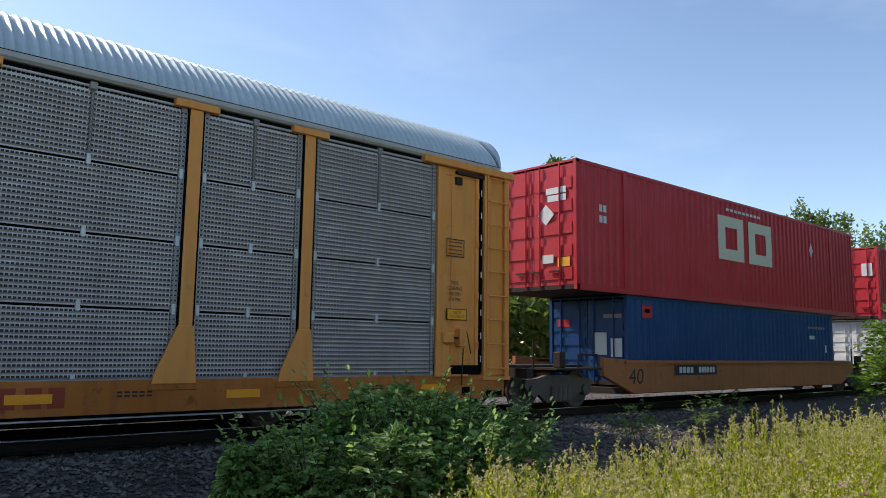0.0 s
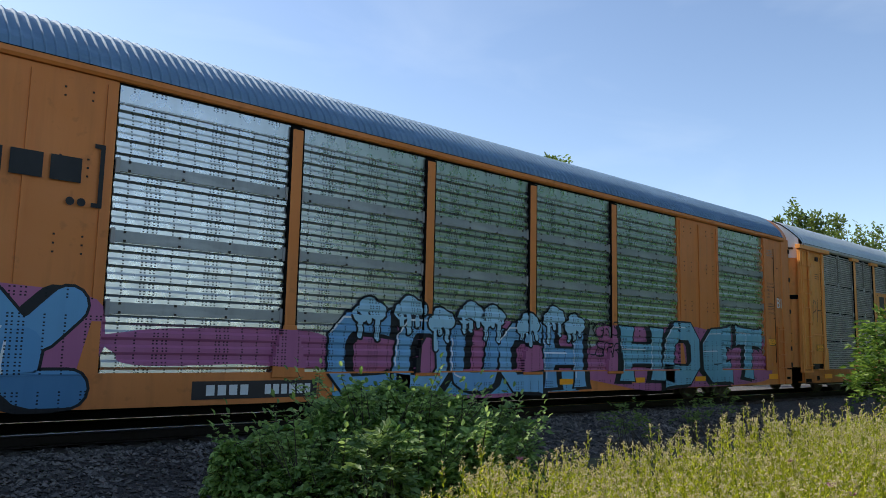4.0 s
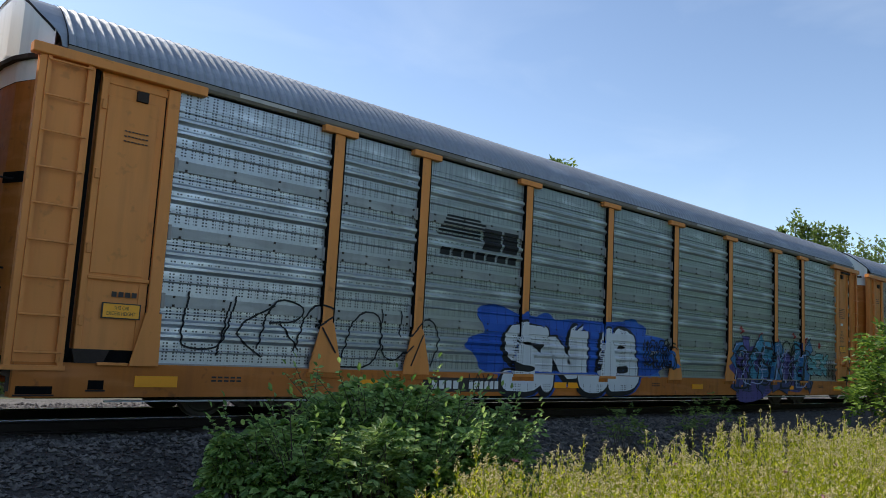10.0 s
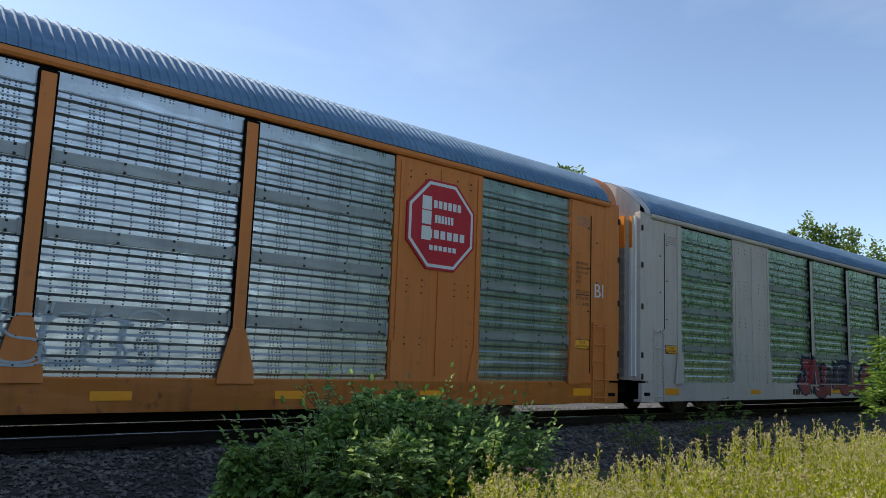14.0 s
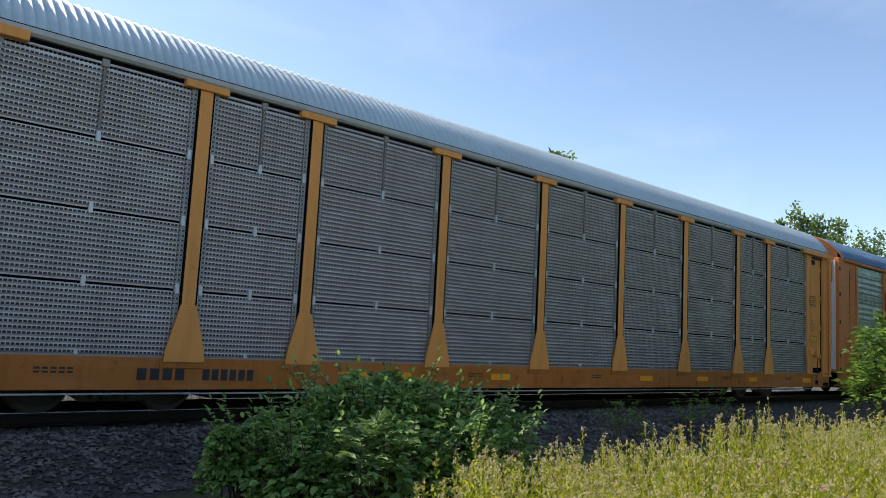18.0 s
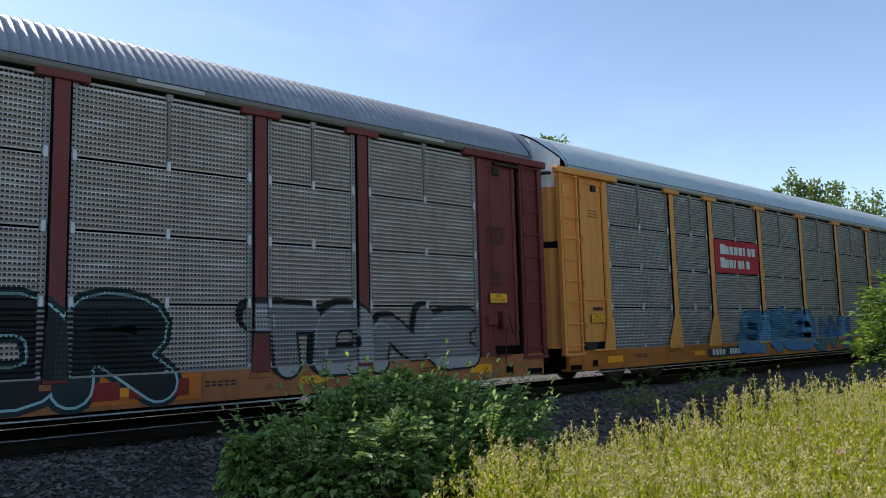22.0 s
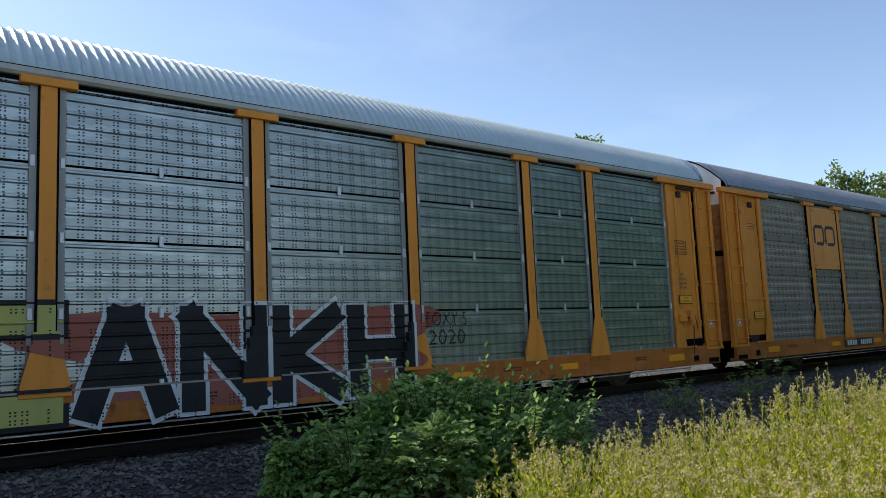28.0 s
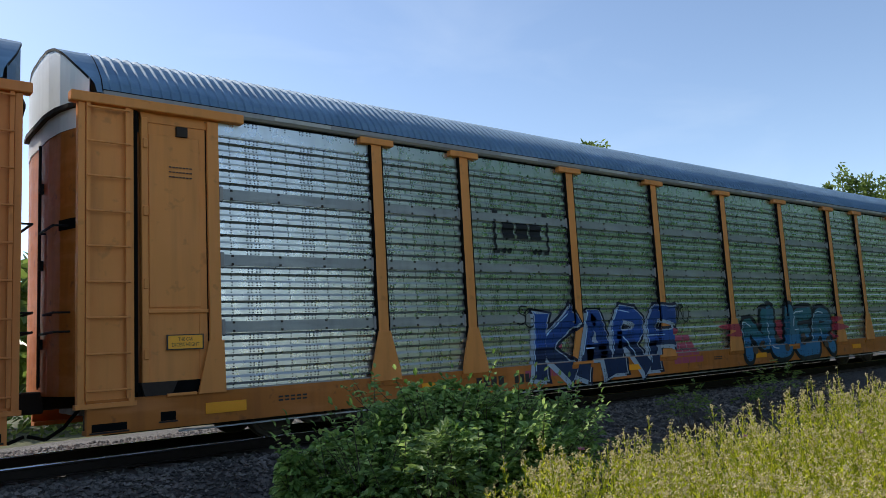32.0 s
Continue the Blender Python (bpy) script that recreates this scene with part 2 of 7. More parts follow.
def spray(rgb, holes=None):
    key = (rgb, holes)
    if key not in SPRAY:
        SPRAY[key] = paint("spray_paint", rgb, 0.55, 0.22, holes=holes)
    return SPRAY[key]


# ---- small mesh kit ----
def solid(bm, pts, faces):
    vs = [bm.verts.new(p) for p in pts]
    for f in faces:
        bm.faces.new([vs[i] for i in f])


def box(bm, x0, x1, y0, y1, z0, z1):
    solid(bm, [(x, y, z) for x in (x0, x1) for y in (y0, y1) for z in (z0, z1)],
          [(0, 1, 3, 2), (4, 6, 7, 5), (0, 4, 5, 1), (2, 3, 7, 6), (0, 2, 6, 4), (1, 5, 7, 3)])
    return bm


def prism(bm, prof, axis, a, b):
    """Extrudes a closed outline. axis 'x': (y, z) pairs; 'y': (x, z) pairs; 'z': (x, y) pairs."""
    def at(p, s):
        return {"x": (s, p[0], p[1]), "y": (p[0], s, p[1]), "z": (p[0], p[1], s)}[axis]
    n = len(prof)
    vs = [bm.verts.new(at(p, a)) for p in prof] + [bm.verts.new(at(p, b)) for p in prof]
    bm.faces.new(vs[:n])
    bm.faces.new(vs[n:][::-1])
    for i in range(n):
        j = (i + 1) % n
        bm.faces.new((vs[j], vs[i], vs[n + i], vs[n + j]))
    return bm


def rod(bm, p, q, r, n=8):
    p, q = Vector(p), Vector(q)
    m = Matrix.Translation((p + q) / 2) @ (q - p).to_track_quat("Z", "Y").to_matrix().to_4x4()
    bmesh.ops.create_cone(bm, cap_ends=True, segments=n, radius1=r, radius2=r, depth=(q - p).length, matrix=m)
    return bm


def mesh_of(bm, material, smooth=False, bevel=0.0):
    if bevel:
        bmesh.ops.bevel(bm, geom=bm.edges[:], offset=bevel, segments=1, affect="EDGES")
    bmesh.ops.recalc_face_normals(bm, faces=bm.faces[:])
    me = bpy.data.meshes.new("mesh")
    bm.to_mesh(me)
    bm.free()
    me.materials.append(material)
    if smooth:
        me.polygons.foreach_set("use_smooth", [True] * len(me.polygons))
    return me


def part(name, bm, material, parent, label="", smooth=False, bevel=0.0):
    me = bm if isinstance(bm, bpy.types.Mesh) else mesh_of(bm, material, smooth, bevel)
    ob = new(name, me)
    ob.parent = parent
    if label:
        ob["label"] = label
    return ob


def thing(name, label, category, group="", kind="", at=(0, 0, 0)):
    ob = new(name)
    ob.location = at
    return tagged(ob, label, category, group, kind)


MOVING = []       # vehicles that travel with the train: object, x at rest


CACHE = {}


def cached(key, make):
    if key not in CACHE:
        CACHE[key] = make()
    return CACHE[key]


def lay(name, me, parent, x=0.0, y=0.0, z=0.0, label=""):
    ob = part(name, me, None, parent, label)
    ob.location = (x, y, z)
    return ob

# ---- autorack wagons ----
Z0, Z1 = 0.80, 4.68          # foot and head of the side panels
ROWS = 4
END = 13.95
STYLE = {"flat": (4, 0.018), "fine": (13, 0.036), "coarse": (4, 0.030), "field": (4, 0.05), "seam": (5, 0.028)}
BAND = 0.16
BANDED = ("coarse", "flat", "field")


def ridge_profile(style):
    """(z, depth towards the viewer) along one panel row."""
    n, d = STYLE[style]
    top = ROWH - (BAND if style in BANDED else 0.035)
    lo = 0.0 if style in ("coarse", "flat") else 0.02
    p = 2 * FACE if style in ("coarse", "flat") else (top - lo) / n
    out = [(0.0, 0.0)]
    if style == "field":
        for z, w, e in ((0.175, 0.05, 0.022), (0.335, 0.12, d), (0.52, 0.12, d), (0.70, 0.05, 0.022)):
            out += [(z, 0.0), (z + w * 0.42, e), (z + w * 0.72, e), (z + w, 0.0)]
    for i in range(n if style != "field" else 0):
        z = lo + i * p
        if style == "seam":
            out += [(z + p * 0.5, 0.0), (z + p * 0.5 + 0.018, d), (z + p * 0.5 + 0.042, d), (z + p * 0.5 + 0.056, 0.0)]
        elif style in ("coarse", "flat"):
            out += [(z + FACE - 0.036, 0.0), (z + FACE, d), (z + 2 * FACE - 0.036, d), (z + 2 * FACE, 0.0)]
        else:
            out += [(z, 0.0), (z + p * 0.36, d), (z + p * 0.66, d), (z + p * 0.84, 0.0)]
    out.append((top, 0.0))
    if style in BANDED:
        out += [(top + 0.004, 0.03), (ROWH, 0.03)]
    return out


PANEL_Y = -1.52


def panel_mesh(style, w, mat, head=False):
    def make():
        prof = [(-d, z) for z, d in ridge_profile(style) if z <= ROWH - 0.03 or style in BANDED]
        if head and style not in BANDED:
            prof += [(-0.0, ROWH), (-0.028, ROWH + 0.025), (-0.028, ROWH + 0.045), (0.0, ROWH + 0.06), (0.0, ROWH + 0.075)]
        if style in BANDED:
            prof = prof[:-2]
        prof = prof + [(0.02, prof[-1][1]), (0.02, 0.0)]
        bm = bmesh.new()
        prism(bm, prof, "x", -w / 2, w / 2)
        return mesh_of(bm, M[mat])
    return cached(("panel", style, round(w, 2), mat, head), make)


def box_mesh(key, dims, mat, bevel=0.0):
    def make():
        return mesh_of(box(bmesh.new(), *dims), M[mat], bevel=bevel)
    return cached(("box", key, dims, mat, bevel), make)


POSTS = (-9.2, -7.25, -4.35, -1.45, 1.45, 4.35, 7.25, 9.2)
DOOR = 12.0


ARC_U = (0.0, 0.2, 0.4, 0.55, 0.7, 0.85, 0.95, 1.0)
ARC_Y = (0.0, 0.40, 0.78, 1.05, 1.28, 1.48, 1.58, 1.60)
ARC_Z = (5.77, 5.755, 5.68, 5.54, 5.34, 5.12, 4.96, 4.86)


def roof_arc(t, grow=0.0, wide=1.6):
    """Cross-section of the roof, t from 0 (near eave) to 1 (far eave)."""
    u = abs(2 * t - 1)
    y = float(np.interp(u, ARC_U, ARC_Y)) * (wide + grow) / 1.6
    return (-y if t < 0.5 else y), float(np.interp(u, ARC_U, ARC_Z)) + grow


def roof_mesh(mat, half):
    def make():
        n, pitch = 18, 0.14
        xs = []
        k = int(2 * half / pitch)
        for i in range(k):
            x = -half + i * pitch
            if mat == "roof_blue":       # flat sheet with narrow raised seams
                xs += [(x, 0.0), (x + 0.088, 0.0), (x + 0.10, 0.028), (x + 0.122, 0.028), (x + 0.132, 0.0)]
            else:
                xs += [(x, 0.0), (x + 0.03, 0.006), (x + 0.065, 0.030), (x + 0.085, 0.030), (x + 0.115, 0.006)]
        xs.append((half, 0.0))
        verts, faces = [], []
        for x, g in xs:
            for j in range(n + 1):
                y, z = roof_arc(j / n, g)
                verts.append((x, y, z))
        for i in range(len(xs) - 1):
            for j in range(n):
                a = i * (n + 1) + j
                faces.append((a, a + n + 1, a + n + 2, a + 1))
        me = bpy.data.meshes.new("roof")
        me.from_pydata(verts, [], faces)
        me.materials.append(M[mat])
        return me
    return cached(("roof", mat, half), make)


def x_out(y, reach=0):
    """How far the chamfered end reaches at y across the wagon."""
    at = (0.0, 0.55, 0.98, 1.28, 1.44, 1.6)
    long = float(np.interp(abs(y), at, (14.05, 14.05, 14.00, 13.90, 13.80, 13.68)))
    return reach * long + (1 - reach) * float(np.interp(abs(y), at, (END + 0.012, END + 0.012, 13.852, 13.632, 13.312, 13.17)))


def hood_a(mat, half, s, reach):
    def make():
        n = 30
        a = [roof_arc(j / n, 0.006) for j in range(n + 1)]
        vs = [(s * half, y, z) for y, z in a] + [(s * (x_out(y, reach) + 0.006), y, z) for y, z in a]
        me = bpy.data.meshes.new("hood")
        me.from_pydata(vs, [], [(j, j + 1, n + 2 + j, n + 1 + j) for j in range(n)])
        me.materials.append(M[mat])
        return me
    return cached(("hood_a", mat, s, reach), make)


def gable(mat, s, rim, reach):
    """Upper end wall under the curve of the roof; with rim, only a strip along its head."""
    def make():
        ys = sorted(list(np.linspace(-1.5, 1.5, 31)) + [-0.98, -0.55, 0.55, 0.98])
        zs = [float(np.interp(abs(y), ARC_Y, ARC_Z)) for y in ys]
        g = 0.012 if rim else 0.0
        low = [z - rim if rim else 4.42 for z in zs]
        vs = [(s * (x_out(y, reach) + g), y, z) for y, z in zip(ys, low)] + [(s * (x_out(y, reach) + g), y, z + g) for y, z in zip(ys, zs)]
        n = len(ys)
        me = bpy.data.meshes.new("gable")
        me.from_pydata(vs, [], [(j, j + 1, n + 1 + j, n + j) for j in range(n - 1)])
        me.materials.append(M[mat])
        return me
    return cached(("gable", mat, s, rim, reach), make)


def end_outline(s, reach=0):
    if reach:
        return [(s * (x_out(y, reach) - 0.012), y) for y in (-1.44, -1.28, -0.98, -0.55, 0.55, 0.98, 1.28, 1.44)] + [(s * 12.6, 1.5), (s * 12.6, -1.5)]
    inset = 0.0
    o = [(12.6, -1.5), (13.3, -1.44), (13.62, -1.28), (13.84, -0.98), (END, -0.55), (END, 0.55), (13.84, 0.98), (13.62, 1.28), (13.3, 1.44), (12.6, 1.5)]
    return [(s * (x - inset), y * (1 - inset * 0.3)) for x, y in o]


def wheel_mesh():
    def make():
        bm = bmesh.new()
        r = 0.42
        prof = [(0.0, 0.10), (0.10, 0.10), (0.13, 0.05), (r - 0.09, 0.045), (r - 0.06, 0.09), (r, 0.08), (r + 0.005, 0.0), (r + 0.028, -0.01), (r + 0.028, -0.04), (r - 0.06, -0.045), (r - 0.09, -0.02), (0.13, -0.02), (0.0, -0.06)]
        n = 28
        rings = []
        for i in range(n):
            a = 2 * math.pi * i / n
            rings.append([bm.verts.new((q * math.cos(a), -y, q * math.sin(a))) for q, y in prof])
        for i in range(n):
            for j in range(len(prof) - 1):
                f = (rings[i][j], rings[i][j + 1], rings[(i + 1) % n][j + 1], rings[(i + 1) % n][j])
                bm.faces.new(f)
        bmesh.ops.remove_doubles(bm, verts=bm.verts[:], dist=1e-5)
        return mesh_of(bm, M["cast"])
    return cached("wheel", make)


def side_frame_mesh():
    def make():
        bm = bmesh.new()
        arch = [(-1.15, 0.52), (-1.1, 0.66), (-0.72, 0.68), (-0.45, 0.74), (0.45, 0.74), (0.72, 0.68), (1.1, 0.66), (1.15, 0.52), (0.98, 0.34), (0.72, 0.36), (0.42, 0.16), (-0.42, 0.16), (-0.72, 0.36), (-0.98, 0.34)]
        prism(bm, arch, "y", -1.06, -0.94)
        for x in (-0.89, 0.89):
            rod(bm, (x, -1.12, 0.42), (x, -0.9, 0.42), 0.13, 12)
        for x in (-0.24, -0.08, 0.08, 0.24):
            rod(bm, (x, -1.1, 0.2), (x, -1.1, 0.5), 0.075, 10)
        return mesh_of(bm, M["cast"], bevel=0.0)
    return cached("side_frame", make)


def truck(parent, x):
    bm = bmesh.new()
    box(bm, -0.2, 0.2, -1.05, 1.05, 0.42, 0.66)
    t = part("truck", bm, M["cast"], parent, "rusty cast steel bogie")
    t.location.x = x
    f = part("side_frame", side_frame_mesh(), None, t)
    g = part("side_frame", side_frame_mesh(), None, t)
    g.rotation_euler.z = math.pi
    for wx in (-0.89, 0.89):
        for wy, turn in ((-0.72, 0.0), (0.72, math.pi)):
            w = part("wheel", wheel_mesh(), None, t)
            w.location, w.rotation_euler.z = (wx, wy, 0.42), turn
        a = part("axle", cached(("axle",), lambda: mesh_of(rod(bmesh.new(), (0, -0.8, 0), (0, 0.8, 0), 0.08), M["cast"])), None, t)
        a.location = (wx, 0, 0.42)


def ladder(parent, x, y, z0, z1, w, mat, rungs):
    bm = bmesh.new()
    for e in (-w / 2, w / 2):
        box(bm, e - 0.025, e + 0.025, -0.01, 0.03, 0.0, z1 - z0)
    l = part("ladder", bm, M[mat], parent, "steel side ladder")
    l.location = (x, y, z0)
    rm = cached(("rung", w, mat), lambda: mesh_of(rod(bmesh.new(), (-w / 2 - 0.02, -0.05, 0), (w / 2 + 0.02, -0.05, 0), 0.014, 6), M[mat]))
    for i in range(rungs):
        lay("rung", rm, l, 0, 0, 0.12 + i * (z1 - z0 - 0.2) / (rungs - 1))


def coupler(parent, s):
    bm = bmesh.new()
    box(bm, s * 13.2, s * 14.05, -0.12, 0.12, 0.66, 0.86)
    box(bm, s * 14.0, s * 14.27, -0.2, 0.16, 0.62, 0.92)
    part("coupler", bm, M["iron"], parent, bevel=0.02)
    bm = bmesh.new()
    pts = [Vector((s * 13.6, -0.45, 0.66)), Vector((s * 13.8, -0.45, 0.42)), Vector((s * 14.02, -0.4, 0.28)), Vector((s * 14.22, -0.3, 0.34))]
    for a, b in zip(pts, pts[1:]):
        rod(bm, a, b, 0.025)
    part("air_hose", bm, M["black"], parent)


def bars(name, parent, x, z, w, h, mat, y, label="", seg=(0.7, 0.3)):
    """A plain bar that stands for a line of lettering."""
    lay(name, box_mesh("bar", (-w / 2, w / 2, -0.004, 0.0, -h / 2, h / 2), mat), parent, x, y, z, label)


def line_of_bars(parent, x, z, w, h, mat, y, n):
    step = w / n
    for i in range(n):
        bars("stencil_bar", parent, x - w / 2 + step * (i + 0.5), z, step * 0.72, h, mat, y)


def autorack(k, spec, rest):
    frame_mat, wall, roof, style, kind = spec["frame"], spec["panel"], spec["roof"], spec["style"], spec["kind"]
    sill = spec.get("sill", frame_mat)
    reach = spec.get("reach", 0 if kind == "A" else 1)          # 1: longer corner doors and a blunter end
    ER = END + 0.09 * reach
    car = thing("autorack_wagon", spec["label"], "railway wagon", "train")
    car.location = (rest + travel(0), TRACK_Y, 0)
    MOVING.append((car, rest))
    # underframe
    for s, nm in ((-1, "side_sill"), (1, "side_sill")):
        bm = bmesh.new()
        y = s * 1.58
        prism(bm, [(y, 0.36), (y, 0.80), (y - s * 0.09, 0.80), (y - s * 0.09, 0.42), (y - s * 0.22, 0.42), (y - s * 0.22, 0.36)], "x", -13.35 - 0.45 * reach, 13.35 + 0.45 * reach)
        part(nm, bm, M[sill], car)
    bm = box(bmesh.new(), -13.3, 13.3, -0.55, 0.55, 0.26, 0.80)
    box(bm, -8.3, 8.3, -0.7, 0.7, 0.15, 0.26)
    for x in (-3.2, 2.6, 4.6):
        box(bm, x, x + 1.1, -1.0, -0.5, 0.32, 0.78)
    part("center_sill", bm, M["black"], car)
    bearer = box_mesh("bearer", (-0.06, 0.06, -1.45, 1.45, 0.42, 0.84), "black")
    for i in range(13):
        lay("cross_bearer", bearer, car, -8.4 + i * 1.4)
    part("deck", box(bmesh.new(), -13.4, 13.4, -1.48, 1.48, 0.80, 0.86), M["black"], car)
    for x in (-9.95, 9.95):
        truck(car, x)
    for s in (-1, 1):
        coupler(car, s)
    # inside lining keeps light from leaking, far side
    part("lining", box(bmesh.new(), -12.9, 12.9, -1.46, -1.42, 0.86, 4.8), M["gap"], car)
    bm = bmesh.new()
    prism(bm, [(1.5, 0.80)] + [(1.5 + d, Z0 + i * ROWH + z) for i in range(ROWS) for z, d in ridge_profile(style)] + [(1.5, Z1 + 0.15)], "x", -12.9, 12.9)
    part("far_side_wall", bm, M[wall], car)
    # roof and eaves
    half = (13.16 + 0.45 * reach) if kind == "A" else 13.45
    part("roof", roof_mesh(roof, half), None, car)
    bm = bmesh.new()
    for s in (-1, 1):
        prism(bm, [(s * 1.60, 4.79), (s * 1.63, 4.83), (s * 1.63, 4.90), (s * 1.56, 4.92), (s * 1.50, 4.79)], "x", -half, half)
    part("eave_rail", bm, M[frame_mat if kind == "B" else {"roof_pale": "eave", "roof_grey": "eave_dark"}.get(roof, "strip")], car)
    part("eave_joint", box(bmesh.new(), -half, half, -1.632, -1.60, 4.898, 4.910), M["gap"], car)
    if roof != "roof_pale" and kind == "A":
        for x in (-10.6, -5.8, -2.9, 0.05, 2.9, 5.8, 10.6):
            lay("eave_patch", box_mesh("eavepatch", (-0.5, 0.5, -1.634, -1.62, 4.835, 4.89), "eave"), car, x)
    if kind == "A":
        part("brake_pipe", rod(bmesh.new(), (-12.6, -1.50, 0.30), (12.6, -1.50, 0.30), 0.014, 6), M["clip"], car, "thin pipe under the sill")
        for x, w in ((-10.9, 0.5), (-3.3, 0.42), (0.6, 0.36), (6.6, 0.5), (10.6, 0.4)):
            for z in (0.64, 0.59):
                line_of_bars(car, x, z, w, 0.026, "letter_black", -1.583, 5)
    part("panel_foot", box(bmesh.new(), -11.95, 11.95, -1.575, -1.52, 0.785, 0.822), M["strip" if kind == "A" else frame_mat], car, "thin angle along the panels' foot")
    # solid near-black strip paints the shade between panel heads and eave
    part("head_gap_shade", box(bmesh.new(), -12.9, 12.9, -1.53, -1.47, Z1, 4.80), M["gap"], car)
    for s in (-1, 1):
        if kind == "A":
            h = part("roof_hood", hood_a(roof, half, s, reach), None, car, "smooth roof section at the wagon end")
            # front gables reuse the roof's blue, a sky reflection held in the colour
            face = "white" if s < 0 else ("roof_blue" if roof != "roof_pale" else "white")
            part("gable", gable(face, s, 0.0, reach), None, h, "painted upper end wall with chamfered corners")
            part("gable_edge", gable("black", s, 0.028, reach), None, h, "dark edge strip along the end of the roof")
            bm = bmesh.new()
            for j in range(18):
                (ya, za), (yb, zb) = roof_arc(j / 18, 0.026), roof_arc((j + 1) / 18, 0.026)
                solid(bm, [(s * half, ya, za), (s * half, yb, zb), (s * (half + 0.016), yb, zb), (s * (half + 0.016), ya, za)], [(0, 1, 2, 3)])
            bmesh.ops.remove_doubles(bm, verts=bm.verts[:], dist=1e-4)
            part("roof_edge", bm, M["black"], h, "dark edge of the roof sheet")
            part("end_ledge", prism(bmesh.new(), [(s * (x_out(y, reach) + 0.07), y) for y in (-1.36, -1.28, -0.98, -0.55, 0.55, 0.9)] + [(s * 13.4, 0.9), (s * 13.4, -1.36)], "z", 4.70, 4.76), M["iron"], h)
        else:
            h = part("roof_hood", hood_a(frame_mat, half, s, 1), None, car, "smooth roof section at the wagon end")
            part("gable", gable(frame_mat, s, 0.0, 1), None, h, "painted upper end wall")
    # ends
    for s in (-1, 1):
        bm = bmesh.new()
        prism(bm, end_outline(s, reach), "z", 0.86, 4.42)
        part("end_door", bm, M["dirty" if frame_mat in ("amber", "tan") else frame_mat], car)
        bm = bmesh.new()
        e = s * (ER + 0.004)
        box(bm, min(e, e - s * 0.03), max(e, e - s * 0.03), -0.05, 0.05, 0.95, 4.4)
        part("door_seam", bm, M["gap"], car)
        bm = bmesh.new()
        rod(bm, (s * (ER + 0.04), -0.22, 0.98), (s * (ER + 0.04), -0.22, 4.4), 0.022)
        for z in (1.5, 2.6, 3.7):
            box(bm, s * ER - 0.05, s * ER + 0.05, -0.28, -0.16, z, z + 0.14)
        part("lock_rod", bm, M["black"], car)
        bm = box(bmesh.new(), min(s * 13.5, s * 13.55), max(s * 13.5, s * 13.55), -0.9, 0.9, 0.55, 0.92)
        part("end_sill", bm, M["iron"], car)
        if kind == "A" and reach > 0.5:
            for z, y0, y1 in ((3.1, -1.2, -0.4), (1.95, -1.25, -0.7), (1.7, -1.25, -0.5)):
                bm = rod(bmesh.new(), (s * 14.12, y0, z), (s * 14.12, y1, z), 0.018)
                rod(bm, (s * 14.12, y0, z), (s * 13.92, y0, z), 0.014)
                rod(bm, (s * 14.12, y1, z), (s * 14.0, y1, z), 0.014)
                part("grab_handle", bm, M["black"], car)
            edge = [(s * (x_out(y, reach) + 0.008), y - 0.008) for y in (-1.44, -1.28, -0.98)]
            part("door_window", prism(bmesh.new(), edge + [(s * 13.7, -0.98), (s * 13.7, -1.42)], "z", 3.06, 3.20), M["gap"], car)
        elif kind == "A":
            for sy in (-1, 1):
                seg = [(s * 13.66, sy * 1.245), (s * 13.86, sy * 0.955), (s * 13.93, sy * 0.66)]
                for (ax, ay), (bx, by) in zip(seg, seg[1:]):
                    part("door_window", prism(bmesh.new(), [(ax + s * 0.012, ay + sy * 0.012), (bx + s * 0.012, by + sy * 0.012), (bx - s * 0.03, by - sy * 0.03), (ax - s * 0.03, ay - sy * 0.03)], "z", 3.06, 3.20), M["gap"], car)
                bm = rod(bmesh.new(), (s * 13.98, sy * 0.3, 4.72), (s * 14.08, sy * 0.3, 4.72), 0.014)
                rod(bm, (s * 14.08, sy * 0.3, 4.72), (s * 14.0, sy * 0.75, 4.72), 0.014)
                part("grab_handle", bm, M["white"], car)
            for z in (4.30, 4.20):
                for q in range(4):
                    u = 0.2 + 0.2 * q
                    part("number_bar", prism(bmesh.new(), [(s * (13.66 + 0.19 * u) + s * 0.012, -1.245 + 0.28 * u - 0.012), (s * (13.66 + 0.19 * (u + 0.12)) + s * 0.012, -1.245 + 0.28 * (u + 0.12) - 0.012), (s * 13.7, -1.0)], "z", z - 0.035, z + 0.035), M["letter_black"], car) if s < 0 else None
        else:
            for q, (y0, y1, mt) in enumerate(((-1.38, -1.30, "white"), (-1.22, -1.06, "band"), (-1.0, -0.86, "yellow"), (-0.80, -0.72, "white"), (-0.62, -0.46, "cream"), (-0.36, -0.28, "band"))):
                xx = x_out((y0 + y1) / 2, 1)
                e0, e1 = sorted((s * xx, s * (xx + 0.06)))
                strip = part("door_strip", box(bmesh.new(), e0, e1, y0, y1, 0.95, 4.02), M[mt], car, "weathered vertical door seal")
                part("strip_head", box(bmesh.new(), e0, e1, y0, y1, 4.02, 4.8), M["amber"], strip, "orange painted head of the door seal")
    # side posts, panels
    if kind == "A":
        posts, wide = POSTS, 0.105
    else:
        posts, wide = (-4.35, -1.45, 1.45, 4.35), 0.10
    fl, fr = spec.get("flare", (0.20, 0.20))
    def post_mesh():
        bm = bmesh.new()
